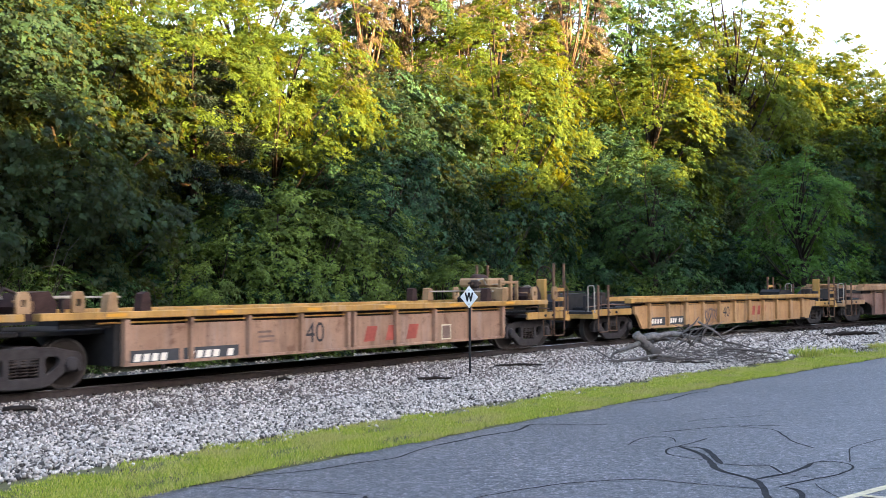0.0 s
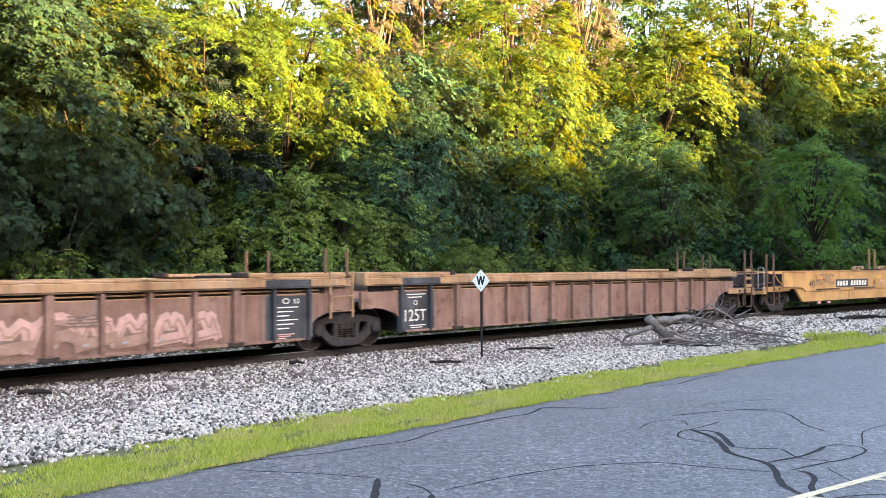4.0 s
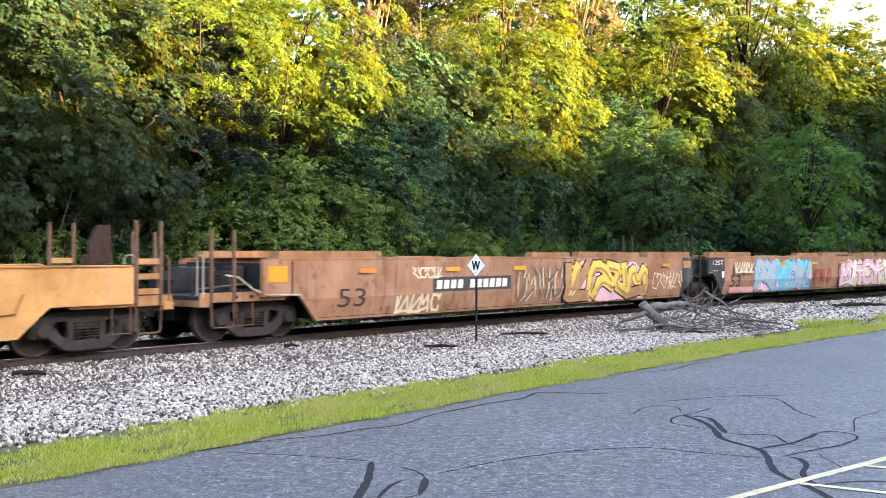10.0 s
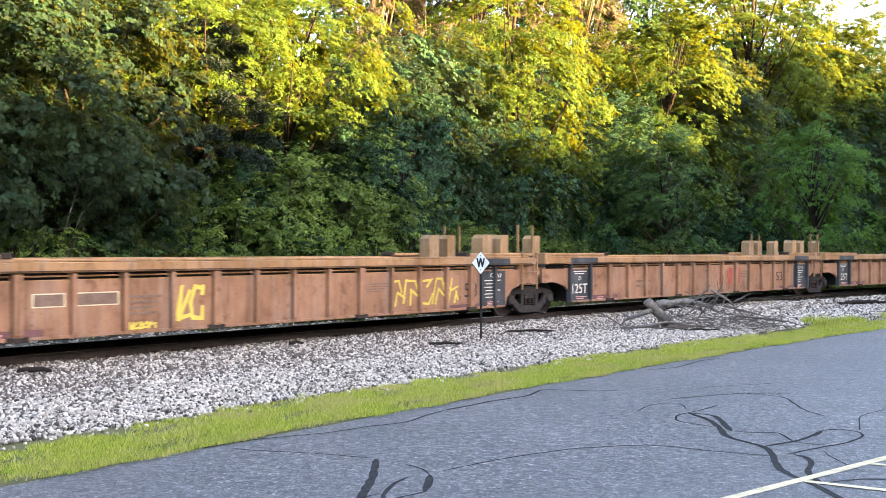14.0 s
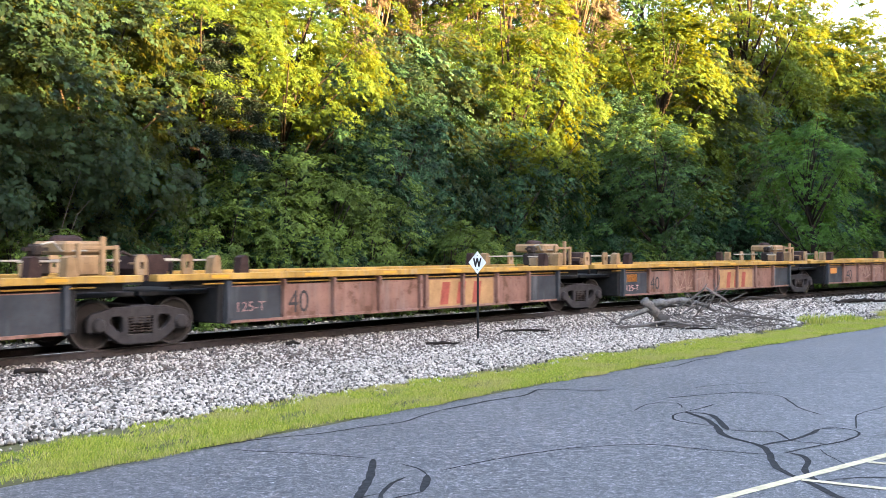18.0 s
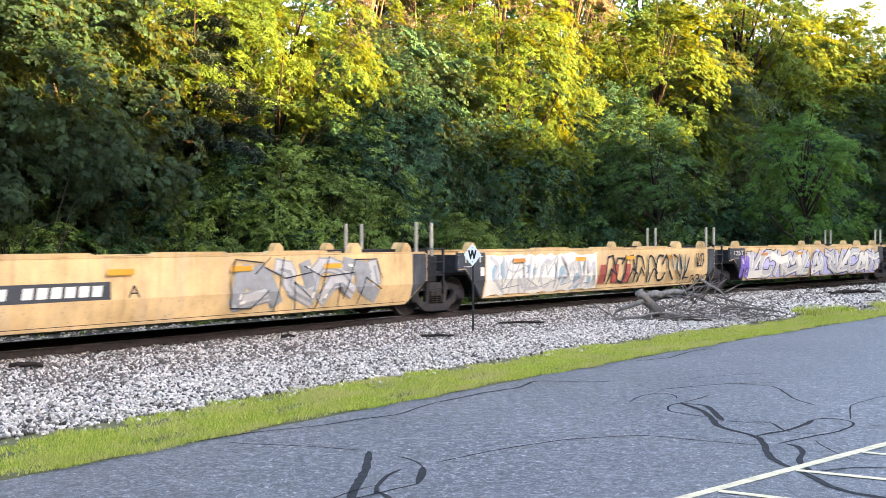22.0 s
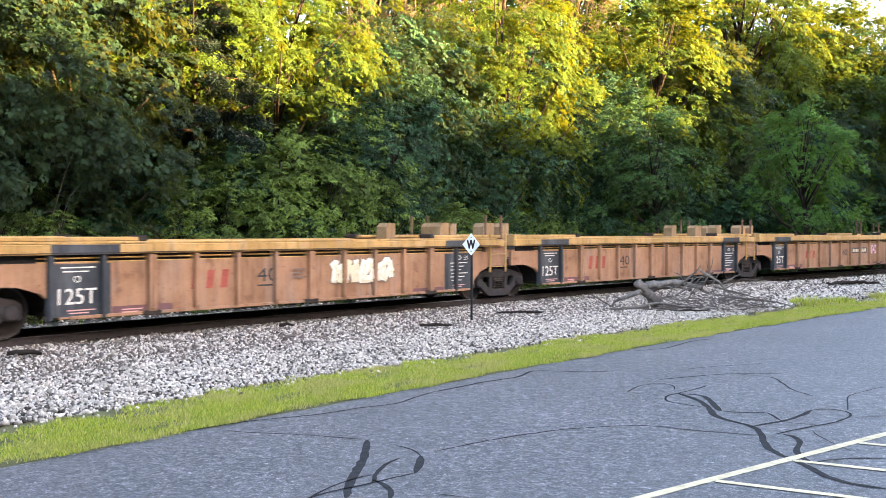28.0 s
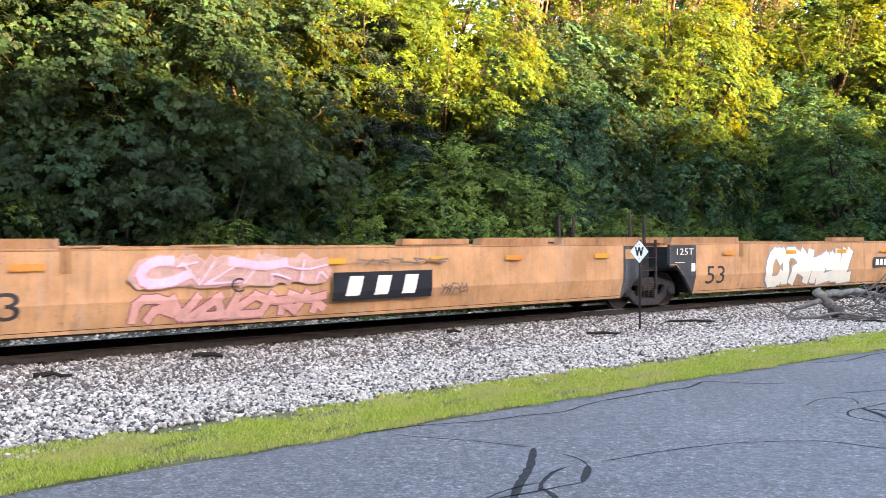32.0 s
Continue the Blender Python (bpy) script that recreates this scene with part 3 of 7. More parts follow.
class Mark:
    """Flat shapes on a side, each a little above the one before."""

    def __init__(self):
        self.v, self.f, self.lift = [], [], 0.004

    def poly(self, pts):
        k = len(self.v)
        self.v += [(x, self.lift, z) for x, z in pts]
        self.f.append(tuple(range(k, k + len(pts))))
        self.lift += 0.0003
        return self

    def rect(self, x0, x1, z0, z1, slant=0.0):
        return self.poly([(x0, z0), (x1, z0), (x1 + slant, z1), (x0 + slant, z1)])

    def text(self, body, x0, x1, z0, z1, slant=0.0):
        v, f = glyph(body)
        k = len(self.v)
        self.v += [(x0 + (x1 - x0) * a + slant * b, self.lift, z0 + (z1 - z0) * b) for a, b in v]
        self.f += [tuple(i + k for i in q) for q in f]
        return self

    def stroke(self, pts, w, taper=1.0):
        for i in range(len(pts) - 1):
            (x0, z0), (x1, z1) = pts[i], pts[i + 1]
            dx, dz = x1 - x0, z1 - z0
            n = math.hypot(dx, dz) or 1
            a, b = w / 2, w / 2 * taper
            e = 0.3 * w / n
            x0, z0, x1, z1 = x0 - dx * e, z0 - dz * e, x1 + dx * e, z1 + dz * e
            self.poly([(x0 - dz / n * a, z0 + dx / n * a), (x0 + dz / n * a, z0 - dx / n * a), (x1 + dz / n * b, z1 - dx / n * b), (x1 - dz / n * b, z1 + dx / n * b)])
        return self

    def put(self, name, mat, unit, prof, kink, label=""):
        if not self.f:
            return None
        bm = bmesh.new()
        vs = [bm.verts.new(p) for p in self.v]
        for q in self.f:
            bm.faces.new([vs[i] for i in q])
        if kink and min(p[2] for p in self.v) < kink < max(p[2] for p in self.v):
            bmesh.ops.bisect_plane(bm, geom=bm.verts[:] + bm.edges[:] + bm.faces[:], plane_co=(0, 0, kink), plane_no=(0, 0, 1))
        for v in bm.verts:
            v.co.y = -(prof(v.co.z) + v.co.y)
        bm.normal_update()
        for f in bm.faces:
            if f.normal.y > 0:
                f.normal_flip()
        me = bpy.data.meshes.new(name)
        bm.to_mesh(me)
        bm.free()
        me.materials.append(mat)
        ob = part(name, me, None, unit, label)
        if name in ("small_print", "number_lettering", "tag", "graffiti_outline", "graffiti_fill", "graffiti_glint", "graffiti_ground"):
            ob["kind"] = "stuff"
        return ob


def clamp(v, a, b):
    return max(a, min(b, v))


def letters(rng, x0, x1, z0, z1, n, w):
    """Thick strokes of wild lettering that spells nothing: polylines and widths."""
    out = []
    step = (x1 - x0) / n
    for i in range(n):
        a = x0 + i * step
        def p(u, v):
            return (clamp(a + step * (u + rng.uniform(-0.12, 0.12)), x0 + w / 2, x1 - w / 2), clamp(z0 + (z1 - z0) * (v + rng.uniform(-0.06, 0.06)), z0 + w / 2, z1 - w / 2))
        form = rng.randrange(6)
        if form == 0:      # bolt
            out += [[p(0.05, 0.95), p(0.55, 0.75), p(0.25, 0.45), p(1.05, 0.05)], [p(0.8, 1.0), p(0.9, 0.45)]]
        elif form == 1:    # hook with a barb
            out += [[p(0.0, 0.1), p(0.2, 0.9), p(0.75, 0.95), p(0.95, 0.5)], [p(0.35, 0.0), p(0.6, 0.55), p(1.1, 0.3)]]
        elif form == 2:    # fan
            out += [[p(0.1, 0.0), p(0.0, 0.9)], [p(0.2, 0.05), p(0.5, 1.0)], [p(0.3, 0.05), p(1.05, 0.85)], [p(0.25, 0.1), p(1.1, 0.15)]]
        elif form == 3:    # loop
            out += [[p(0.5 + 0.45 * math.cos(k), 0.5 + 0.46 * math.sin(k)) for k in (0.9, 2.0, 3.1, 4.1, 5.2, 6.0)], [p(0.7, 0.7), p(1.1, 0.95)]]
        elif form == 4:    # crossed sweeps
            out += [[p(-0.1, 0.8), p(0.4, 0.55), p(1.1, 0.7)], [p(0.2, 0.0), p(0.45, 1.0)], [p(0.75, 0.0), p(0.7, 0.5), p(1.0, 0.2)]]
        else:              # wave
            out += [[p(0.0, 0.2), p(0.25, 0.95), p(0.5, 0.4), p(0.75, 0.9), p(1.0, 0.1)], [p(0.1, 0.05), p(0.9, 0.3)]]
    return out


def smooth(poly, times=2):
    """The polyline with its corners rounded off."""
    for _ in range(times):
        out = [poly[0]]
        for (a, b), (c, d) in zip(poly, poly[1:]):
            out += [(a * 0.75 + c * 0.25, b * 0.75 + d * 0.25), (a * 0.25 + c * 0.75, b * 0.25 + d * 0.75)]
        poly = out + [poly[-1]]
    return poly


def ragged(m, rng, x0, x1, z0, z1, deep, n):
    """A patch with uneven upper and lower edges."""
    up = [z1 - rng.uniform(0, deep) for k in range(n + 1)]
    lo = [z0 + rng.uniform(0, deep) for k in range(n + 1)]
    xs = [x0 + (x1 - x0) * k / n for k in range(n + 1)]
    lift = m.lift
    for k in range(n):
        m.lift = lift
        m.poly([(xs[k], lo[k]), (xs[k + 1], lo[k + 1]), (xs[k + 1], up[k + 1]), (xs[k], up[k])])
    return m


def put_marks(unit, kind, items, seed, sill, brim):
    prof, kink = PROF[kind]
    rng = random.Random(seed)
    lay = [0.0]

    def done(m, name, mat, label=""):
        for i, (x, y, z) in enumerate(m.v):
            m.v[i] = (x, y + lay[0], z)
        lay[0] += 0.0012
        m.put(name, SPRAY[mat], unit, prof, kink, label)

    for it in items:
        what, x0, x1, z0, z1 = it[:5]
        z0, z1 = max(z0, sill), min(z1, brim)
        if what == "text":
            done(Mark().text(it[5], x0, x1, z0, z1), "lettering", it[6])
        elif what == "plate":
            if it[5]:
                done(Mark().rect(x0, x1, z0, z1), "number_plate", "plate", "dark plate with pale bars for the car's number")
            m, n = Mark(), it[6]
            w = (x1 - x0) * 0.92 / (n + 0.8)
            x = x0 + (x1 - x0) * 0.04
            for k in range(n):
                if k == 4:
                    x += w * 0.8
                m.rect(x, x + w * 0.72, z0 + (z1 - z0) * 0.2, z1 - (z1 - z0) * 0.2, 0.03)
                x += w
            lay[0] += 0.001
            done(m, "number_lettering", it[7])
        elif what == "logo":
            # three plain shapes in the owner's colour
            m, w = Mark(), (x1 - x0) / 3.2
            for k in range(3):
                m.rect(x0 + k * w * 1.08 + w * 0.1, x0 + k * w * 1.08 + w * 0.62, z0, z1, w * 0.16)
            done(m, "logo", it[5])
        elif what == "box":
            done(Mark().rect(x0, x1, z0, z1), it[6], it[5])
        elif what == "lines":
            m, n = Mark(), it[6]
            for k in range(n):
                z = z1 - (z1 - z0) * (k + 0.5) / n
                h = (z1 - z0) / n * 0.22
                m.rect(x0, x1 - (x1 - x0) * rng.uniform(0, 0.35), z - h, z + h)
            done(m, "small_print", it[5])
        elif what == "tag":
            m, n = Mark(), it[6]
            for poly in letters(rng, x0, x1, z0, z1, n, it[7]):
                m.stroke(poly, it[7], 0.8)
            done(m, "tag", it[5], it[5] + " spray-painted scrawl")
        elif what == "sketch":
            # a pale ground under thin curving lines, each with a lighter line beside it
            ground, line, pale, spot = it[5]
            if ground:
                done(ragged(Mark(), rng, x0, x1, z0, z1, 0.10, 22), "graffiti_ground", ground, ground + " spray-painted ground of the graffiti")
            m, g, b = Mark(), Mark(), Mark()
            for poly in letters(rng, x0 + 0.1, x1 - 0.1, z0 + 0.06, z1 - 0.06, it[6], 0.08):
                poly = smooth(poly)
                m.stroke(poly, rng.uniform(0.05, 0.11), 0.85)
                g.stroke([(x + 0.07, z - 0.02) for x, z in poly], 0.045, 0.9)
                if rng.random() < 0.3:
                    x, z = poly[len(poly) // 2]
                    q = rng.uniform(0.14, 0.30)
                    b.poly([(x + q * 0.7 * math.cos(k * 0.9), clamp(z + q * math.sin(k * 0.9), z0, z1)) for k in range(7)])
            done(b, "graffiti_fill", spot, spot + " patches of spray paint")
            lay[0] += 0.003
            done(g, "graffiti_glint", pale, pale + " spray-painted edge lines")
            lay[0] += 0.012
            done(m, "graffiti_outline", line, line + " curving spray-painted lines")
            lay[0] += 0.012
        elif what == "graf":
            # it[5]: ground colour or None, outline, fill, second fill, glint; it[6]: how many forms
            ground, edge, fill, fill2, glint = it[5]
            n, w = it[6], (z1 - z0) * 0.25
            if ground:
                pts, deep = [], 0.18 * (z1 - z0)
                for k in range(26):
                    u = k / 25
                    pts.append((x0 + (x1 - x0) * u, z1 - rng.uniform(0, 0.10) - deep * (0.5 + 0.5 * math.sin(k * 1.3 + seed)) - (0.3 * (z1 - z0) if k in (0, 25) else 0)))
                low = [(x0 + (x1 - x0) * (1 - k / 25), z0 + rng.uniform(0, 0.10) + (0.3 * (z1 - z0) if k in (0, 25) else 0)) for k in range(26)]
                m = Mark()
                for k in range(25):
                    m.poly([low[25 - k], low[24 - k], pts[k + 1], pts[k]])
                done(m, "graffiti_ground", ground, ground + " spray-painted ground of the graffiti")
            ls = [smooth(q, 1) for q in letters(rng, x0 + 0.05, x1 - 0.05, z0 + 0.05, z1 - 0.05, n, w)]
            m = Mark()
            for poly in ls:
                m.stroke(poly, w * 1.26)
            lay[0] += 0.002
            done(m, "graffiti_outline", edge, edge + " outline of spray-painted lettering")
            m, m2 = Mark(), Mark()
            for i, poly in enumerate(ls):
                (m2 if rng.random() < 0.3 else m).stroke(poly, w)
            lay[0] += 0.010
            done(m, "graffiti_fill", fill, fill + " fill of spray-painted lettering")
            lay[0] += 0.010
            done(m2, "graffiti_fill", fill2, fill2 + " fill of spray-painted lettering")
            m = Mark()
            for poly in ls:
                # a darker band along the lower edge of each stroke
                m.stroke([(x + w * 0.10, z - w * 0.22) for x, z in poly], w * 0.26, 0.7)
            lay[0] += 0.010
            done(m, "graffiti_fill", fill2, fill2 + " shading of spray-painted lettering")
            m = Mark()
            for poly in ls:
                if rng.random() < 0.8:
                    (a, b), (c, d) = poly[0], poly[1]
                    m.stroke([(a + (c - a) * 0.2 + 0.05, b + (d - b) * 0.2), (a + (c - a) * 0.7 + 0.05, b + (d - b) * 0.7)], w * 0.22)
            lay[0] += 0.010
            done(m, "graffiti_glint", glint, glint + " glints on spray-painted lettering")
            if ground:
                lay[0] += 0.002


# ---- trucks
WHEEL_R, AXLE_Z = 0.46, RAIL_TOP + 0.46


def cut_plate(loops, y0, y1, bevel, mat):
    """A plate in x, z with holes: the first loop is its outline; its edges are rounded off."""
    cu = bpy.data.curves.new("plate", "CURVE")
    cu.dimensions, cu.fill_mode = "2D", "BOTH"
    cu.extrude, cu.bevel_depth, cu.bevel_resolution = (y1 - y0) / 2 - bevel, bevel, 1
    for loop in loops:
        sp = cu.splines.new("POLY")
        sp.points.add(len(loop) - 1)
        for q, (x, z) in zip(sp.points, loop):
            q.co = (x, z, 0, 1)
        sp.use_cyclic_u = True
    ob = new("plate", cu)
    me = bpy.data.meshes.new_from_object(ob.evaluated_get(bpy.context.evaluated_depsgraph_get()))
    bpy.data.objects.remove(ob)
    bpy.data.curves.remove(cu)
    me.transform(Matrix(((1, 0, 0, 0), (0, 0, -1, (y0 + y1) / 2), (0, 1, 0, 0), (0, 0, 0, 1))))
    me.materials.clear()
    me.materials.append(mat)
    return me


def truck_meshes():
    out = {}
    out["bolster"] = Shape().box(-0.24, 0.24, -1.05, 1.05, 0.62, 0.98, 0.03).mesh("truck", M_TRUCK)
    # the side frame: a cast beam with two teardrop windows, a nest for the springs and arched pedestals over the axles
    half = [(0.0, AXLE_Z + 0.31), (0.55, AXLE_Z + 0.31), (0.70, AXLE_Z + 0.27), (0.86, AXLE_Z + 0.235), (1.00, AXLE_Z + 0.21), (1.09, AXLE_Z + 0.13), (1.11, AXLE_Z - 0.10), (1.02, AXLE_Z - 0.13), (1.00, AXLE_Z + 0.03),
            (0.96, AXLE_Z + 0.10), (0.82, AXLE_Z + 0.10), (0.775, AXLE_Z + 0.02), (0.76, AXLE_Z - 0.12), (0.62, 0.40), (0.46, 0.285), (0.30, 0.255), (0.0, 0.255)]
    outer = half + [(-x, z) for x, z in half[-2:0:-1]]
    nest = [(-0.28, 0.42), (0.28, 0.42), (0.28, AXLE_Z + 0.15), (-0.28, AXLE_Z + 0.15)]
    window = [(0.37, 0.50), (0.43, 0.46), (0.52, 0.52), (0.66, AXLE_Z + 0.01), (0.68, AXLE_Z + 0.10), (0.62, AXLE_Z + 0.16), (0.44, AXLE_Z + 0.17), (0.37, AXLE_Z + 0.12)]
    out["side_frame"] = cut_plate([outer, nest, window, [(-x, z) for x, z in window[::-1]]], 0.93, 1.055, 0.014, M_TRUCK)
    s = Shape()
    s.tube([(0.075 * math.cos(2 * math.pi * j / 10), 0.99 + 0.075 * math.sin(2 * math.pi * j / 10), 0.47 + 0.31 * j / 60) for j in range(61)], 0.016, 5)
    out["spring"] = s.mesh("spring", M_GRIME, True)
    s = Shape()
    for sg in (-1, 1):
        y = sg * 0.755
        pr = [(y - 0.055, 0.20), (y - 0.055, WHEEL_R - 0.07), (y - 0.065, WHEEL_R - 0.04), (y - 0.065, WHEEL_R), (y + 0.045, WHEEL_R), (y + 0.045, WHEEL_R + 0.025), (y + 0.07, WHEEL_R + 0.02), (y + 0.07, WHEEL_R - 0.05), (y + 0.02, WHEEL_R - 0.08), (y + 0.02, 0.18)]
        if sg > 0:
            pr = [(2 * y - a, r) for a, r in pr][::-1]
        s.lathe_y(0, 0, pr, 28)
        s.lathe_y(0, 0, [(y - 0.10, 0.12), (y - 0.10, 0.14), (y + 0.10, 0.14), (y + 0.10, 0.12)], 14)
    s.lathe_y(0, 0, [(-1.12, 0.07), (-1.12, 0.09), (1.12, 0.09), (1.12, 0.07)], 12)
    out["wheelset"] = s.mesh("wheelset", M_WHEEL, False)
    out["wheelset"].materials.append(M_TREAD)
    for f in out["wheelset"].polygons:
        if all(math.hypot(out["wheelset"].vertices[k].co.x, out["wheelset"].vertices[k].co.z) > WHEEL_R - 0.045 for k in f.vertices):
            f.material_index = 1
    s = Shape()
    s.lathe_y(0, AXLE_Z, [(0.90, 0.10), (0.90, 0.14), (1.07, 0.14), (1.10, 0.125), (1.125, 0.10), (1.13, 0.06)], 16)
    out["bearing"] = s.mesh("bearing", M_TRUCK)
    return out


TRUCK = truck_meshes()
SPINNING = []


def add_truck(unit, x, where):
    t = part("truck", TRUCK["bolster"], None, unit, "cast steel truck with two wheelsets, brown with brake dust")
    t.matrix_basis = pose(x, 0, 0)
    for turn in (0, 180):
        f = part("side_frame", TRUCK["side_frame"], None, t)
        f.matrix_basis = pose(0, 0, 0, 0, 0, turn)
        for k in (-0.18, 0.0, 0.18):
            g = part("spring", TRUCK["spring"], None, t)
            g.matrix_basis = pose(k, 0, 0, 0, 0, turn)
        for k in (-0.89, 0.89):
            g = part("bearing", TRUCK["bearing"], None, t)
            g.matrix_basis = pose(k, 0, 0, 0, 0, turn)
    for k in (-0.89, 0.89):
        w = part("wheelset", TRUCK["wheelset"], None, t)
        w.matrix_basis = pose(k, 0, AXLE_Z)
        SPINNING.append((w, k, where))


def bar(s, p, q, r=0.018, n=6):
    return s.tube([p, q], r, n)


def ladder(x0, x1, z0, z1, y, rungs, r=0.032, post=0.0):
    s = Shape()
    for x in (x0, x1):
        s.box(x - r, x + r, y - r, y + r, z0, z1, 0.008)
    for i in range(rungs):
        z = z0 + 0.15 + i * 0.33
        bar(s, (x0, y - 0.02, z), (x1, y - 0.02, z), 0.014)
    return s


def ring(x, y, z, r, axis="x", n=18, w=0.02):
    pts = []
    for k in range(n + 1):
        a = 2 * math.pi * k / n
        pts.append((x, y + r * math.cos(a), z + r * math.sin(a)) if axis == "x" else (x + r * math.cos(a), y, z + r * math.sin(a)))
    s = Shape().tube(pts, w, 6)
    for k in range(5):
        a = 2 * math.pi * k / 5
        bar(s, (x, y, z), (x, y + r * math.cos(a), z + r * math.sin(a)) if axis == "x" else (x + r * math.cos(a), y, z + r * math.sin(a)), 0.012)
    return s


def tank(x0, x1, y, z, r):
    s = Shape()
    pts = [(x0, y, z), (x0 + 0.03, y, z), (x0 + 0.1, y, z), (x1 - 0.1, y, z), (x1 - 0.03, y, z), (x1, y, z)]
    return s.tube(pts, [r * 0.4, r * 0.8, r, r, r * 0.8, r * 0.4], 16)


def coupler_end(unit, x, d, kind, trim, high, wheel):
    """Platform, coupler, ladders and rails at an outer end. d: -1 for the leading end, 1 for the trailing one."""
    e = x + d * 1.65
    a, b = sorted((x - d * 0.6, e))
    part("end_platform", Shape().box(a, b, -1.38, 1.38, 1.06, 1.14, 0.01), M_TRUCK, unit)
    part("end_sill", Shape().box(min(e - d * 0.25, e), max(e - d * 0.25, e), -1.42, 1.42, 0.92, 1.055, 0.01), trim, unit)
    c = Shape().box(min(x + d * 0.9, x + d * 1.95), max(x + d * 0.9, x + d * 1.95), -0.17, 0.17, 0.78, 1.04, 0.03)
    c.prism([(x + d * 1.9, 0.74), (x + d * 2.16, 0.70), (x + d * 2.2, 1.08), (x + d * 1.9, 1.06)][:: d], -0.14, 0.16)
    part("coupler", c, M_BLACK, unit, "black steel coupler with knuckle")
    steel = M_LADDER
    for py in (-1.40, 1.40):
        x0, x1 = sorted((e - d * 0.85, e - d * 0.30))
        for px in (x0, x1):
            part("corner_post", Shape().box(px - 0.032, px + 0.032, py - 0.032, py + 0.032, 1.0, high, 0.008), steel, unit)
        if d > 0:
            for z in (1.22, 1.50, 1.78):
                part("step_plate", Shape().box(x0 + 0.034, x1 - 0.034, py - 0.02, py + 0.05, z, z + 0.11, 0.008), trim, unit)
        part("stirrup", Shape().tube([(x0, py, 1.02), (x0, py, 0.55), (x0 + 0.05, py, 0.50), (x1 - 0.05, py, 0.50), (x1, py, 0.55), (x1, py, 1.02)], 0.018, 6), steel, unit)
        part("grab_iron", Shape().tube([(e - d * 0.10, py, 1.1), (e - d * 0.10, py, 1.86), (e - d * 0.12, py * 0.97, 1.93), (e - d * 0.16, py * 0.86, 1.95), (e - d * 0.16, py * 0.80, 1.90), (e - d * 0.16, py * 0.80, 1.1)], 0.02, 6), M_PALE if d < 0 else steel, unit)
        part("platform_sill", Shape().box(*sorted((x - d * 0.55, e - d * 0.02)), *sorted((py * 0.995, py * 0.95)), 1.0, 1.20, 0.012), trim, unit)
        for k in (0.35, 0.75):
            part("sill_stud", Shape().lathe_y(x + d * k, 1.1, [(py * 1.02, 0.035), (py * 0.98, 0.045)] if py > 0 else [(py * 1.02, 0.035), (py * 0.98, 0.045)], 10), M_BLACK, unit)
    h = Shape().tube([(e - d * 0.06, -1.1, 1.06), (e - d * 0.06, -1.1, 1.75), (e - d * 0.06, 1.1, 1.75), (e - d * 0.06, 1.1, 1.06)], 0.02, 6)
    part("handrail", h, M_TRUCK, unit)
    part("air_hose", Shape().tube([(e, 0.45, 0.9), (e + d * 0.2, 0.47, 0.6), (e + d * 0.42, 0.45, 0.5)], 0.025, 6), M_BLACK, unit)
    if wheel:
        part("brake_stand", Shape().box(min(e - d * 0.2, e - d * 0.35), max(e - d * 0.2, e - d * 0.35), -0.75, -0.45, 1.14, 2.15, 0.02), trim, unit)
        part("brake_wheel", ring(e - d * 0.12, -0.6, 2.25, 0.28), M_TANK, unit, "rusty spoked hand-brake wheel")
    def span(p, q):
        return min(x + d * p, x + d * q), max(x + d * p, x + d * q)

    part("centre_sill", Shape().box(*span(-1.3, 1.5), -0.32, 0.32, 0.60, 1.05, 0.02), M_BLACK, unit)
    part("end_bulkhead", Shape().prism([(x - d * 0.5, 1.15), (x + d * 1.15, 1.15), (x + d * 1.1, 1.42), (x + d * 0.55, 1.66), (x - d * 0.3, 1.70), (x - d * 0.5, 1.6)][:: d], 0.25, 1.15), M_BLACK, unit)
    part("linkage", Shape().tube([(x - d * 0.4, -0.8, 1.62), (x + d * 0.2, -0.6, 1.46), (x + d * 0.9, -0.7, 1.58)], 0.03, 6).box(*span(0.1, 0.35), -0.85, -0.45, 1.3, 1.72, 0.03), M_GRIME, unit)
    part("reservoir_bracket", Shape().box(*span(0.55, 0.62), -1.0, -0.3, 1.14, 1.62, 0.01), M_TRUCK, unit)
    part("brake_rod", Shape().tube([(x - d * 0.9, -0.9, 1.30), (x + d * 0.4, -1.0, 1.34), (x + d * 1.3, -0.9, 1.26)], 0.022, 6), M_LADDER, unit)
    part("sill_step", Shape().tube([(e - d * 1.35, -1.36, 1.0), (e - d * 1.35, -1.38, 0.52), (e - d * 0.95, -1.38, 0.52), (e - d * 0.95, -1.36, 1.0)], 0.018, 6), M_LADDER, unit)
    if kind in ("T", "S") and d > 0:
        part("brake_plate", Shape().prism([(x + 0.55, 1.80), (x + 1.05, 1.80), (x + 1.0, 2.52), (x + 0.72, 2.52), (x + 0.55, 2.2)], -0.32, -0.26), M_TANK, unit, "rusty upright brake plate")
    part("brake_cylinder", tank(min(x - d * 0.1, x + d * 0.8), max(x - d * 0.1, x + d * 0.8), 0.5, 1.38, 0.19), M_TANK, unit)
    part("valve", Shape().box(x + 0.1, x + 0.45, -0.55, -0.2, 1.14, 1.5, 0.04).box(x + 0.15, x + 0.38, -0.9, -0.6, 1.14, 1.36, 0.03), M_BLACK, unit)


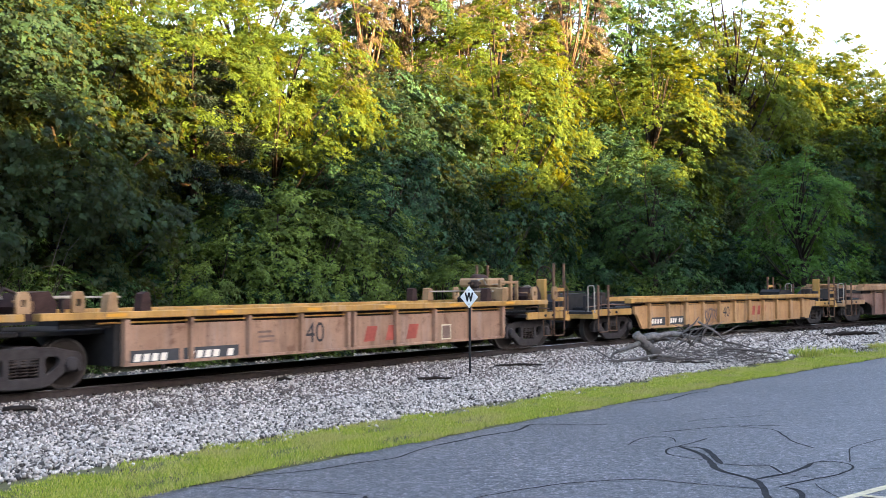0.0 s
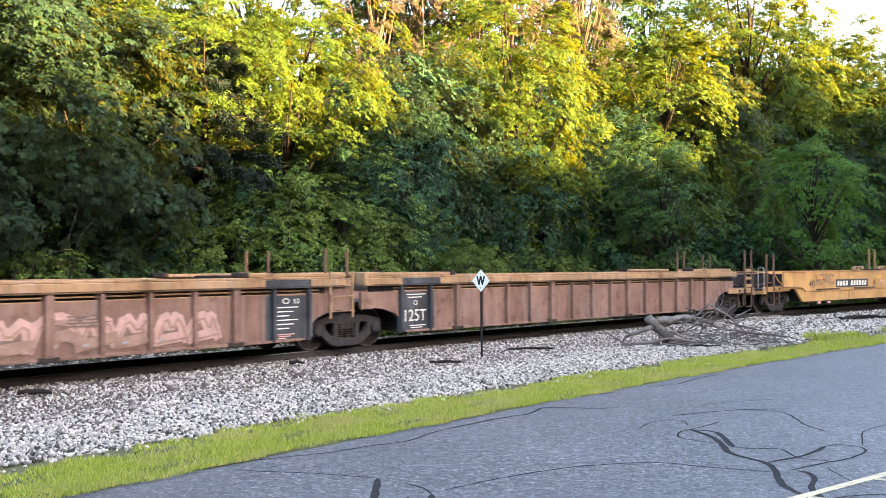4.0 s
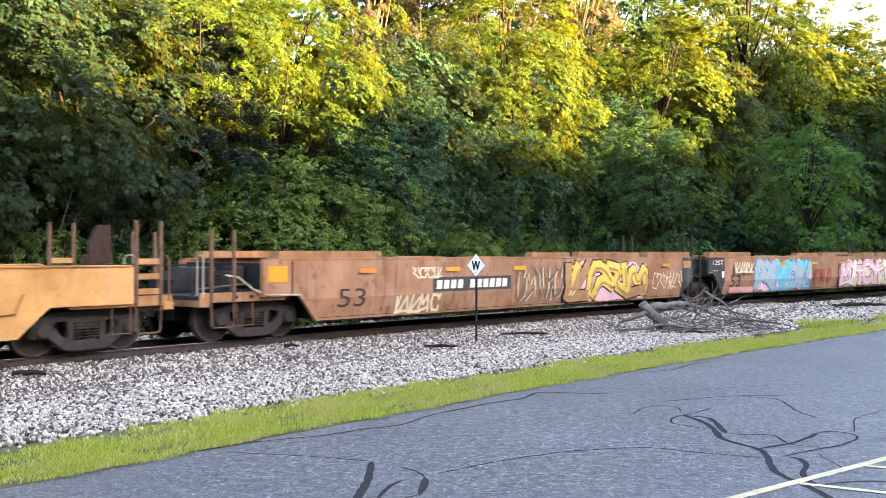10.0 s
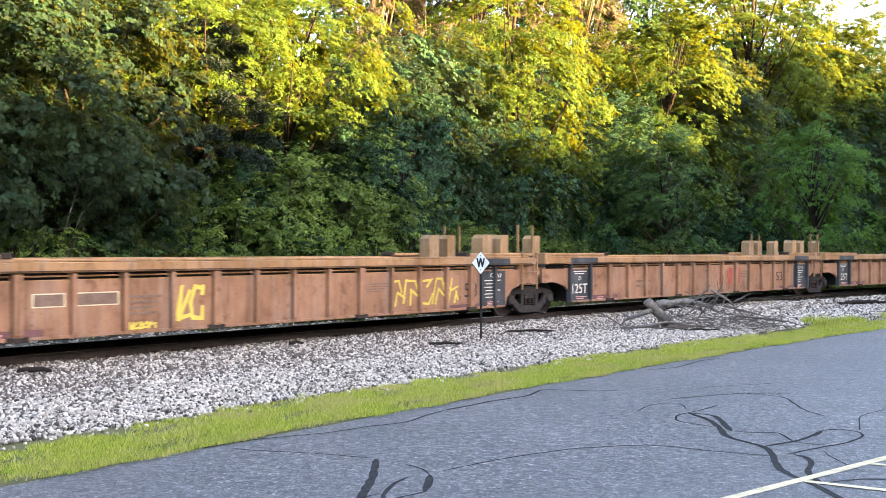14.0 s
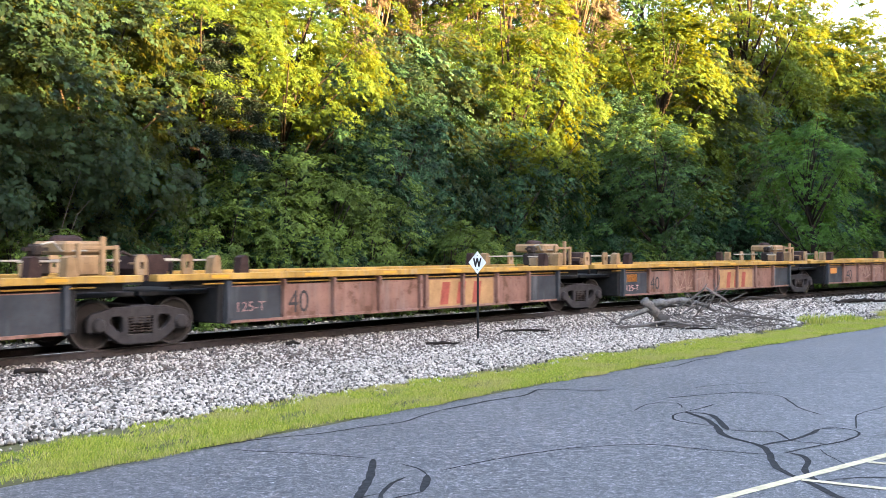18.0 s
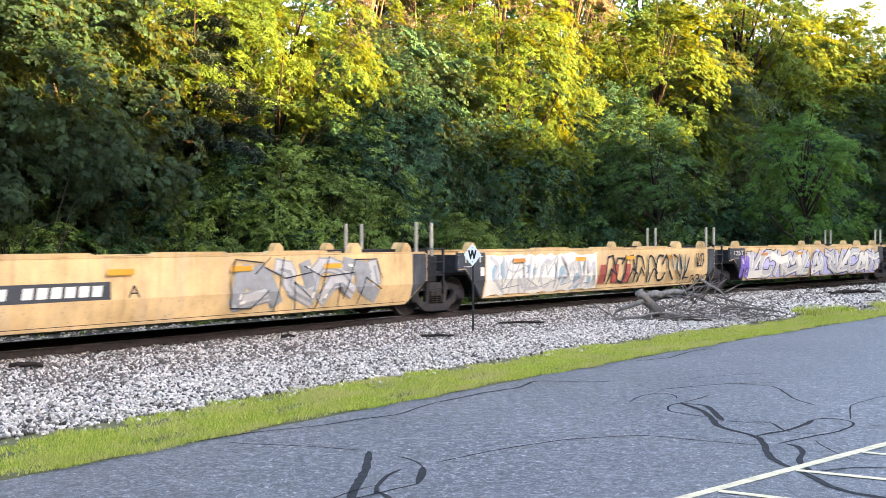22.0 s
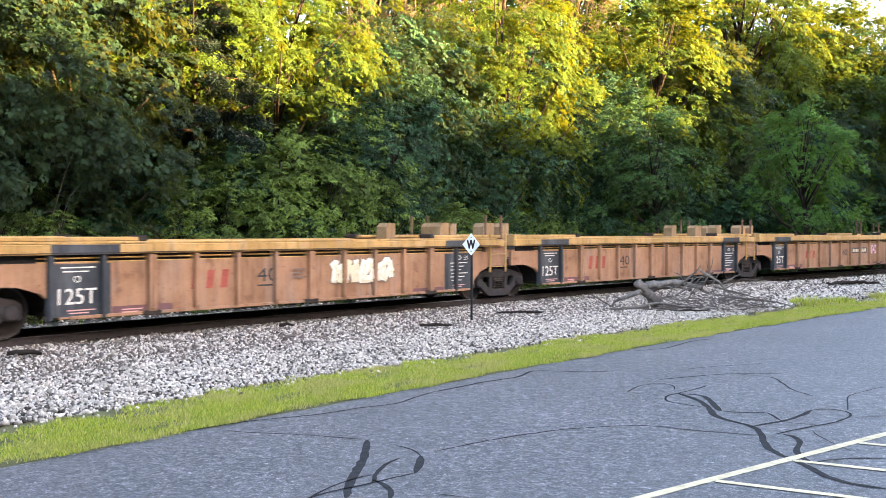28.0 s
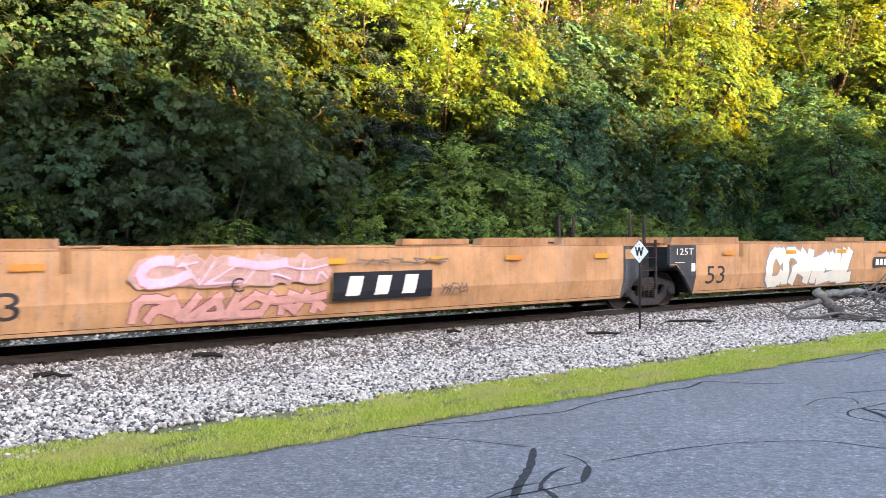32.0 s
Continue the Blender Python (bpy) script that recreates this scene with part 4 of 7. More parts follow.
def joint_gear(u, L):
    """Brake gear and container stands crowded over the truck at a joint."""
    part("gear_box", Shape().box(L - 1.24, L - 0.80, -0.95, -0.45, 1.55, 1.92, 0.03).box(L - 1.28, L - 0.46, -0.6, 0.5, 1.92, 2.18, 0.06), M_TAN, u)
    part("gear_frame", Shape().box(L - 1.30, L - 1.22, -1.0, -0.92, 1.55, 2.14, 0.01).box(L - 0.80, L - 0.70, -1.0, -0.92, 1.55, 2.26, 0.01).box(L - 0.50, L - 0.42, -1.0, -0.92, 1.55, 2.10, 0.01).box(L - 1.30, L - 0.42, -0.99, -0.93, 2.02, 2.09, 0.01), M_TAN, u)
    part("brake_cylinder", tank(L - 1.15, L - 0.5, 0.1, 2.14, 0.15), M_TANK, u)
    part("valve", Shape().box(L - 2.0, L - 1.62, -0.7, -0.3, 1.55, 1.90, 0.05).box(L - 1.92, L - 1.72, -0.62, -0.38, 1.90, 2.12, 0.04).box(L - 2.06, L - 1.58, -0.55, -0.45, 2.0, 2.06), M_GRIME, u)
    part("pipe", Shape().tube([(L - 1.75, -0.5, 2.1), (L - 1.5, -0.55, 2.16), (L - 1.3, -0.5, 2.0), (L - 0.9, -0.7, 2.0)], 0.022, 6), M_PALE, u)
    part("lever", Shape().tube([(L - 0.45, -0.8, 1.70), (L - 0.2, -0.75, 1.98), (L + 0.15, -0.7, 1.86)], 0.035, 6), M_GRIME, u)
    part("joint_casting", Shape().prism([(L - 0.02, 1.42), (L + 0.60, 1.42), (L + 0.66, 1.70), (L + 0.50, 1.93), (L + 0.05, 1.90), (L - 0.10, 1.66)], -1.05, -0.35), M_TANK, u, "rust-brown joint casting")
    for x in (L - 0.36, L + 0.70):
        for y in (-1.44, 1.38):
            hole = [(x + 0.07, 1.66), (x + 0.17, 1.66), (x + 0.17, 1.80), (x + 0.07, 1.80)]
            part("stand_bracket", cut_plate([[(x, 1.56), (x + 0.24, 1.56), (x + 0.24, 1.84), (x + 0.19, 1.92), (x + 0.05, 1.92), (x, 1.84)], hole], y, y + 0.07, 0.008, M_TAN), None, u)
    for x in (L - 2.3, L - 0.05):
        part("foot_block", Shape().box(x, x + 0.26, -1.05, -0.75, 1.55, 1.78, 0.02), M_TAN, u)


UNITS = []


def build_unit(car, i, a, b, first, last):
    kind = KIND[car]
    L = b - a
    side, trim = PAINT[car]
    u = new("well_car")
    tagged(u, LABELS[car][min(i, len(LABELS[car]) - 1)], "well car", "cars of the freight train")
    base = {"Q2": "Q", "F": "T"}.get(kind, kind)
    prof, kink = PROF[base]
    ribbed = base in ("P", "Q")
    if base == "P":
        top, zb = 1.29, 0.55
        xl, xr = 1.75, L - 1.75
        out = [(xl, zb), (xr, zb), (xr, top), (xl, top)]
    elif base == "Q":
        top, zb = (1.47, 0.49) if kind == "Q" else (1.25, 0.52)
        za = 1.08 if kind == "Q" else 1.0
        xl, xr = (0.15, L - 0.15) if kind == "Q" else (0.75, L - 0.6)
        if kind == "Q":
            out = [(1.62, zb), (L - 1.62, zb)] + [(L - 1.62 + 1.0 * (1 - math.cos(radians(t))), zb + 0.60 * math.sin(radians(t))) for t in (25, 50, 75, 90)] + [(xr, za), (xr, top), (xl, top), (xl, za)] + [(1.62 - 1.0 * (1 - math.cos(radians(t))), zb + 0.60 * math.sin(radians(t))) for t in (90, 75, 50, 25)]
        else:
            out = [(1.2, zb), (L - 1.3, zb), (L - 0.95, za), (xr, za), (xr, top), (xl, top), (xl, za), (0.85, za)]
    else:
        zb = 0.56 if kind == "S" else 0.51
        top = {"S": 1.74, "T": 1.84, "F": 1.74}[kind]
        zm = 1.30 if not first else 1.08
        xl = 0.35 if not first else -0.1
        xr = L - 0.9 if not last else L + 0.7
        zr = 1.06
        out = [(1.45, zb), (L - 1.6, zb)] + ([(L - 0.95, zr), (xr, zr)] if not last else [(L - 1.0, zr), (xr, zr)]) + [(xr, top), (xl, top), (xl, zm), (0.62 if not first else 0.85, zm)]
    for sg, nm in ((-1, "near"), (1, "far")):
        sheet = side_sheet("side_wall", out, prof, kink, side, sg)
        if not ribbed:
            sheet.materials.append(P_DARK)
            for f in sheet.polygons:
                if abs(f.normal.y) < 0.5 and ((f.center.x < 1.45 and not first) or (f.center.x > L - 1.65 and not last)):
                    f.material_index = 1
        part("side_wall", sheet, None, u)
    # the well's floor and ends
    part("well_floor", Shape().box(1.7, L - 1.7, -1.2, 1.2, zb + 0.02, zb + 0.08, 0.01), M_GRIME, u)
    for x in (1.72, L - 1.78):
        part("bulkhead", Shape().box(x, x + 0.06, -1.28, 1.28, zb + 0.01, 1.25, 0.01), M_BLACK, u)
    for x0, x1 in ((-0.05 if not first else -0.4, 1.70), (L - 1.70, L - 0.1 if not last else L + 0.4)):
        part("end_deck", Shape().box(x0, x1, -1.05, 1.05, 1.14, 1.24, 0.02), M_BLACK, u)
    if ribbed:
        # top chord
        zc0, zc1, yw = {"P": (1.42, 1.55, 1.5), "Q": (1.61, 1.79, 1.49), "Q2": (1.36, 1.52, 1.48)}[kind]
        cl = (0.05 if not first else -0.35, L - 0.25 if not last else L + 0.35) if kind != "Q2" else (0.4, L - 0.4)
        if base == "Q" and kind == "Q":
            cl = (0.2 if not first else 0.05, L - 0.3 if not last else L - 0.05)
        for sg in (-1, 1):
            part("top_chord", Shape().box(cl[0], cl[1], min(sg * yw, sg * 1.22), max(sg * yw, sg * 1.22), zc0, zc1, 0.012), trim, u, "yellow-painted top chord" if sg < 0 else "")
            part("bottom_sill", Shape().box(1.8, L - 1.8, min(sg * 1.44, sg * 1.402), max(sg * 1.44, sg * 1.402), zb - 0.01, zb + 0.05, 0.008), side, u)
            if kind == "Q":
                part("chord_lip", Shape().box(cl[0] + 0.3, cl[1] - 0.3, min(sg * 1.46, sg * 1.2), max(sg * 1.46, sg * 1.2), zc1 + 0.002, zc1 + 0.05, 0.01), trim, u)
        xs = []
        if base == "P":
            n = 4
            half = (L / 2 - 0.12 - 1.75) / n
            xs = [(1.75 + k * half, 0.11 if k == 0 else 0.07) for k in range(n)] + [(L / 2 - 0.14, 0.09), (L / 2 + 0.06, 0.09)] + [(L / 2 + 0.12 + (k + 1) * half - 0.07, 0.11 if k == n - 1 else 0.07) for k in range(n)]
        else:
            x, k = (1.42 if kind == "Q" else 1.55), 0
            while x < L - 1.4:
                xs.append((x, 0.16 if k % 4 == 2 else 0.085))
                x += 1.02 if kind == "Q" else 1.18
                k += 1
        for k, (x, w) in enumerate(xs):
            dark = kind == "Q" and ((x < 2.9 and not first) or (x > L - 3.2 and not last)) and w < 0.1
            dark = dark or (base == "P" and car == "E" and (x < 2 and i > 0 or x > L - 2.2))
            part("side_post", Shape().along([(-1.34, zb), (-1.44, zb - 0.01), (-1.488, zb + 0.1), (-1.488, zc0 - 0.02), (-1.30, zc0 - 0.004)], x - w / 2, x + w / 2), P_DARK if dark else side, u)
            if k % 2 == 0:
                part("side_post", Shape().box(x - w / 2, x + w / 2, 1.395, 1.488, zb, zc0 - 0.004), side, u)
            if w > 0.14:
                part("post_foot", Shape().box(x - 0.2, x + 0.2, -1.47, -1.38, zb - 0.03, zb + 0.06, 0.01), M_GRIME, u)
        # under the chord: a black box added as the recess's shade, and the pipe
        for sg in (-1, 1):
            part("recess_shade", Shape().box(max(cl[0], 0.2) + 0.3, min(cl[1], L - 0.2) - 0.3, min(sg * 1.24, sg * 1.30), max(sg * 1.24, sg * 1.30), zc0 - 0.16, zc0 - 0.003), M_BLACK, u)
        if kind == "Q" and car in "ADG":
            for x0, x1, skip in ((1.40, 2.75, first), (L - 2.85, L - 1.55, last)):
                if not skip:
                    part("chord_patch", Shape().box(x0, x1, -1.497, -1.46, zc0 + 0.004, zc1 - 0.004), P_DARK, u, "dark painted length of chord")
        if base == "P":
            x = 1.3
            while x < L - 1.6:
                mk = Mark()
                mk.lift = 0.006
                mk.rect(x, x + 0.42, zc0 + 0.04, zc1 - 0.03).put("reflector", SPRAY["mark"], u, lambda z: 1.5, None, "yellow reflective strip")
                x += 2.45
        part("chord_seam", Shape().box(cl[0] + 0.2, cl[1] - 0.2, -1.498, -1.47, zc0 + 0.02, zc0 + 0.035), M_GRIME, u)
        for dz in (0.06, 0.135) if kind == "Q" else (0.075,):
            part("train_line", Shape().tube([(1.2, -1.37, zc0 - dz), (L / 2, -1.37, zc0 - dz), (L - 1.2, -1.37, zc0 - dz)], 0.018, 6), trim, u)
        if kind == "Q":
            for xc0, xc1 in ((0.5, 3.3), (L - 3.4, L - 0.4)):
                for sg in (-1, 1):
                    part("cover_plate", Shape().box(xc0, xc1, min(sg * 1.43, sg * 1.1), max(sg * 1.43, sg * 1.1), zc1 + 0.052, zc1 + 0.13, 0.012), trim, u)
                    part("cover_hinge", Shape().box(xc1 - 0.12 if xc0 < 1 else xc0 - 0.05, xc1 + 0.05 if xc0 < 1 else xc0 + 0.12, min(sg * 1.48, sg * 1.1), max(sg * 1.48, sg * 1.1), zc1 + 0.052, zc1 + 0.16, 0.02), M_GRIME, u)
            if not last:
                # guides and ladders at the joint
                for sg in (-1, 1):
                    part("ladder", ladder(L - 0.92, L - 0.22, 0.92, 1.95, sg * 1.46, 3, 0.026), trim, u)
                    for px in (L - 0.92, L - 0.22):
                        part("corner_post", Shape().box(px - 0.03, px + 0.03, sg * 1.3 - 0.03, sg * 1.3 + 0.03, 1.3, 2.70 if car == "D" else 2.45, 0.01), M_LADDER if car != "D" else M_POSTTAN, u)
                    part("ladder_rail", Shape().box(L - 1.75, L - 0.15, min(sg * 1.3, sg * 1.22), max(sg * 1.3, sg * 1.22), zc1 + 0.052, zc1 + 0.09), trim, u)
                part("joint_box", Shape().box(L - 1.0, L - 0.12, -1.36, -1.0, 1.20, 1.80, 0.02), side, u)
                if car in "DG":
                    hi = 2.42 if car == "D" else 2.24
                    for gx, gw in ((L - 2.25, 0.42), (L - 1.45, 0.36), (L + 0.1, 0.36)) if car == "D" else ((L - 2.6, 0.36), (L - 0.75, 0.5), (L + 0.15, 0.28)):
                        for sg in (-1, 1):
                            part("container_guide", Shape().prism([(gx, zc1), (gx + gw, zc1), (gx + gw, hi), (gx + 0.1, hi), (gx, hi - 0.1)], *sorted((sg * 0.75, sg * 1.1))), M_TAN, u)
                else:
                    part("walkway", Shape().box(L - 2.6, L - 0.2, 0.2, 1.25, zc1 + 0.052, zc1 + 0.09), M_GRIME, u)
            if not first:
                part("joint_bracket", Shape().box(0.18, 0.5, -1.47, -1.1, 1.62, zc1 + 0.14, 0.02), trim, u)
            # dark end panels with their print
            m = []
            if not first:
                m += [("box", 1.46, 2.62, 0.53, 1.45, None, "end_panel"), ("text", 1.58, 2.33, 0.74, 1.02, "125T", "white"), ("lines", 1.6, 2.3, 1.28, 1.42, "white", 2), ("lines", 1.7, 2.3, 0.56, 0.66, "rose" if car != "A" else "white", 2), ("text", 1.88, 2.02, 1.12, 1.24, "O", "white")]
            if not last:
                m += [("box", L - 2.78, L - 1.62, 0.53, 1.45, None, "end_panel"), ("lines", L - 2.6, L - 1.85, 0.72, 1.25, "white", 6), ("text", L - 2.3, L - 2.1, 1.28, 1.40, "O", "white"), ("text", L - 1.98, L - 1.82, 1.28, 1.38, "53", "white"), ("lines", L - 2.5, L - 1.95, 0.54, 0.66, "rose", 3)]
            for it in m:
                if it[0] == "box":
                    mk = Mark().rect(*it[1:5])
                    mk.put("end_panel", P_DARK, u, prof, kink, "dark grey painted end panel")
            for it in m:
                if it[0] != "box":
                    mk = Mark()
                    mk.lift = 0.010
                    if it[0] == "text":
                        mk.text(it[5], *it[1:5]).put("lettering", SPRAY["white"], u, prof, kink)
                    else:
                        n = it[6]
                        for k in range(n):
                            z = it[4] - (it[4] - it[3]) * (k + 0.5) / n
                            mk.rect(it[1] + 0.04 * (k % 2) + 0.05, it[2] - 0.13 * (k % 3), z - 0.011, z + 0.011)
                        mk.put("small_print", SPRAY[it[5]], u, prof, kink)
        if base == "P":
            # gear over the joints
            for x, d in ((0.9, 1), (L - 1.1, -1)):
                for dx in (0.0, 0.7):
                    for sg in (-1, 1):
                        part("corner_stand", Shape().prism([(x + d * (dx + 0.46), 1.55), (x + d * (dx + 0.70), 1.55), (x + d * (dx + 0.67), 1.88), (x + d * (dx + 0.60), 1.91), (x + d * (dx + 0.50), 1.86)][:: d], *sorted((sg * 1.42, sg * 1.2))), M_TANK if dx else M_TAN, u)
                for y in (-0.72, 0.72):
                    part("cross_rail", Shape().box(min(x - d * 0.9, x + d * 1.2), max(x - d * 0.9, x + d * 1.2), y - 0.02, y + 0.02, 1.79, 1.83, 0.008), M_PALE, u)
                for lx in (x, x + d * 1.1):
                    part("rail_leg", Shape().box(lx - 0.03, lx + 0.03, -0.75, -0.69, 1.24, 1.76), M_GRIME, u)
            for sg in (-1, 1):
                if first:
                    gusset = [(0.1, 1.10), (0.5, 1.10), (0.55, 1.42), (0.1, 1.42)]
                    slot = [(0.20, 1.25), (0.42, 1.25), (0.42, 1.34), (0.20, 1.34)]
                    part("corner_gusset", cut_plate([gusset, slot], *sorted((sg * 1.49, sg * 1.36)), 0.008, trim), None, u)
            joint_gear(u, L)
            part("air_hose", Shape().tube([(1.9, -1.3, 1.38), (1.2, -1.32, 1.30), (0.5, -1.3, 1.36)], 0.02, 6), M_BLACK, u)
            part("end_wall", Shape().box(1.55, 1.75, -1.35, 1.35, 0.55, 1.415, 0.02), M_BLACK, u)
            part("end_wall", Shape().box(L - 1.75, L - 1.55, -1.35, 1.35, 0.55, 1.415, 0.02), M_BLACK, u)
            if car == "E":
                for x0, x1 in ((1.78, 3.2), (L - 3.2, L - 1.78)):
                    if not (first and x0 < 2):
                        Mark().rect(x0, x1, zb + 0.01, 1.27).put("end_panel", P_DARK, u, prof, kink, "dark grey painted end panel")
            for x0 in (0.5, 2.4, 7.6, L - 4.5):
                mk = Mark()
                mk.lift = 0.104
                mk.rect(x0, x0 + 1.0, 1.45, 1.53).put("reflector", SPRAY["mark"], u, prof, kink, "yellow reflective strip on the chord")
            mk = Mark()
            x0 = L * 0.33
            for k in range(9):
                mk.rect(x0 + k * 0.22, x0 + k * 0.22 + 0.15, 1.47, 1.51)
            for k, p in enumerate(mk.v):
                mk.v[k] = (p[0], p[1] + 0.10, p[2])
            mk.put("small_print", SPRAY["ink"], u, prof, kink)
    else:
        # smooth cars
        if kind == "S":
            for sg in (-1, 1):
                p = [(xl - 0.75, sg * 1.40, 1.82), (xl - 0.45, sg * 1.44, 1.45), (xl - 0.1, sg * 1.5, 1.17), (0.75, sg * 1.5, 1.15), (1.35, sg * 1.5, 1.12), (1.65, sg * 1.5, 0.96), (L - 6.3, sg * 1.5, 0.96), (L - 1.9, sg * 1.5, 0.98), (L - 1.65, sg * 1.5, 1.0), (L - 1.5, sg * 1.5, 1.3)]
                part("train_line", Shape().tube(p, 0.022, 8), trim, u, "orange-painted brake pipe along the side")
            part("sill_band", side_sheet("sill_band", [(1.5, zb - 0.005), (L - 1.75, zb - 0.005), (L - 1.75, 0.93), (1.6, 0.93)], lambda z: 1.492, None, side, -1, 0.02), None, u)
            for x in (2.6, 6.2, 9.9, L - 4.2):
                if x < L - 2:
                    part("grab_ledge", Shape().box(x, x + 2.1, -1.53, -1.474, 1.02, 1.05, 0.005), M_BLACK, u)
            for x in (2.6, 3.5, L - 4.4, L - 3.3):
                part("lower_bracket", Shape().box(x, x + 0.4, -1.50, -1.3, 0.40, 0.57, 0.02), M_GRIME, u)
                Mark().rect(x + 0.06, x + 0.34, 0.44, 0.53).put("reflector", SPRAY["rose"], u, lambda z: 1.50, None)
            x = 2.0
            while x < L - 2:
                part("lower_bracket", Shape().box(x, x + 0.5, -1.40, -1.25, 0.46, 0.565), M_GRIME, u)
                x += 1.6
            Mark().rect(5.6, 5.66, zb + 0.01, 0.92).put("weld_strip", M_GRIME, u, lambda z: 1.494, None)
        else:
            part("bottom_sill", Shape().box(1.7, L - 1.8, -1.30, -1.2, zb - 0.03, zb, 0.01), M_GRIME, u)
            m = Mark()
            m.rect(1.5, L - 1.65, zb + 0.06, zb + 0.072)
            m.put("weld_seam", M_GRIME, u, prof, kink)
        for sg in (-1, 1):
            part("top_rail", Shape().box(xl + 0.05, xr - 0.05, min(sg * 1.50, sg * 1.36), max(sg * 1.50, sg * 1.36), top, top + 0.035, 0.008), trim, u)
        dm = []
        if not first:
            dm.append([(xl, top - 0.01), (xl, 1.32), (0.62, 1.32), (1.42, zb + 0.01), (1.44, zb + 0.01), (1.44, top - 0.01)])
        if not last and kind == "T":
            dm.append([(L - 1.62, top - 0.01), (L - 1.62, zb + 0.01), (L - 1.58, zb + 0.02), (L - 0.97, 1.05), (L - 0.92, 1.07), (L - 0.92, top - 0.01)])
        if not last and kind == "F":
            dm.append([(L - 1.45, top - 0.01), (L - 1.45, 0.66), (L - 0.97, 1.05), (L - 0.92, 1.07), (L - 0.92, top - 0.01)])
        for x in (xl + 0.10, xr - 0.14):
            part("end_wall", Shape().box(x, x + 0.04, -1.36, 1.36, 1.24, top - 0.06), M_BLACK, u)
        if not last and kind == "S":
            dm.append([(L - 1.83, top - 0.01), (L - 1.83, zb + 0.01), (L - 1.60, zb + 0.01), (L - 0.97, 1.05), (L - 0.92, 1.07), (L - 0.92, top - 0.01)])
        for pts in dm:
            Mark().poly(pts[::-1]).put("end_panel", P_DARK, u, prof, kink, "dark grey painted end panel")
        if not first:
            mk = Mark()
            mk.lift = 0.010
            mk.text("125T", 0.62, 1.33, top - 0.27, top - 0.10).put("lettering", SPRAY["white"], u, prof, kink)
            mk = Mark()
            mk.lift = 0.010
            mk.rect(1.24, 1.40, 1.12, 1.34).rect(0.55, 0.95, 1.36, 1.375).put("placard", SPRAY["white"], u, prof, kink)
        # joint gear and ladders
        if not last:
            hi = {"S": 2.84, "T": 2.62, "F": 2.50}[kind]
            for sg in (-1, 1):
                if kind == "S":
                    for px in (L - 0.85, L - 0.18):
                        part("corner_post", Shape().box(px - 0.065, px + 0.065, sg * 1.42 - 0.05, sg * 1.42 + 0.05, 0.95, hi, 0.03), M_POSTTAN, u, "brown painted steel corner post")
                    for z in (1.12, 1.60):
                        part("rung", Shape().tube([(L - 0.80, sg * 1.47, z), (L - 0.24, sg * 1.47, z)], 0.018, 6), M_PALE, u)
                else:
                    part("ladder", ladder(L - 0.82, L - 0.16, 0.70, top + 0.14, sg * 1.42, 4, 0.03), M_BLACK if kind == "F" else M_GRIME, u)
                    for px in (L - 0.95, L - 0.35):
                        part("corner_post", Shape().box(px - 0.045, px + 0.045, sg * 1.2 - 0.03, sg * 1.2 + 0.03, 1.24, hi, 0.012), M_PALE if kind == "F" else M_GRIME, u)
            part("joint_box", Shape().box(L - 1.4, L - 0.25, -1.30, -0.9, 1.0, top - 0.08, 0.03), M_BLACK, u)
            part("joint_box", Shape().box(L - 0.9, L - 0.3, 0.8, 1.3, 1.0, top - 0.08, 0.03), M_BLACK, u)
            part("joint_arm", Shape().box(L - 0.9, L + 0.5, -0.35, 0.35, 1.24, 1.6, 0.04), M_BLACK, u)
            part("walkway", Shape().box(L - 2.9, L - 0.2, 0.1, 1.0, top + 0.05, top + 0.09).box(L - 2.9, L - 0.2, -0.95, -0.90, top + 0.02, top + 0.10), M_BLACK, u)
            if kind == "S":
                for x in (L - 2.9, L + 0.05):
                    for sg in (-1, 1):
                        frame_loop = [(x, top + 0.036), (x + 1.25, top + 0.036), (x + 1.25, top + 0.16), (x + 1.12, top + 0.22), (x + 0.25, top + 0.22), (x, top + 0.12)]
                        holes = [[(x + a, top + 0.075), (x + b, top + 0.075), (x + b, top + 0.17), (x + a, top + 0.17)] for a, b in ((0.32, 0.55), (0.70, 0.98))]
                        part("guide_bracket", cut_plate([frame_loop] + holes, *sorted((sg * 1.45, sg * 1.33)), 0.01, M_TAN), None, u, "tan cast container guide")
        if kind == "T":
            for x0, x1, z in ((0.45 if not first else 0.3, 3.4, 0.20), (L - 3.9 if not last else L - 2.2, L - 1.0 if not last else L + 0.5, 0.20), (4.2, 5.6, 0.07), (6.8, 8.2, 0.07), (L - 6.6, L - 4.4, 0.18)):
                for sg in (-1, 1):
                    part("cover", Shape().prism([(x0, top + 0.036), (x1, top + 0.036), (x1, top + z), (x0 + 0.04, top + z)], *sorted((sg * 1.46, sg * 1.2))), trim, u)
            part("weld_strip", Shape().box(3.40, 3.58, -1.51, -1.49, top - 0.35, top + 0.06, 0.004), trim, u)
            if last:
                part("air_tank", tank(L - 1.0, L + 0.4, -0.5, top + 0.33, 0.2), M_TANK, u, "rusty cylindrical air tank")
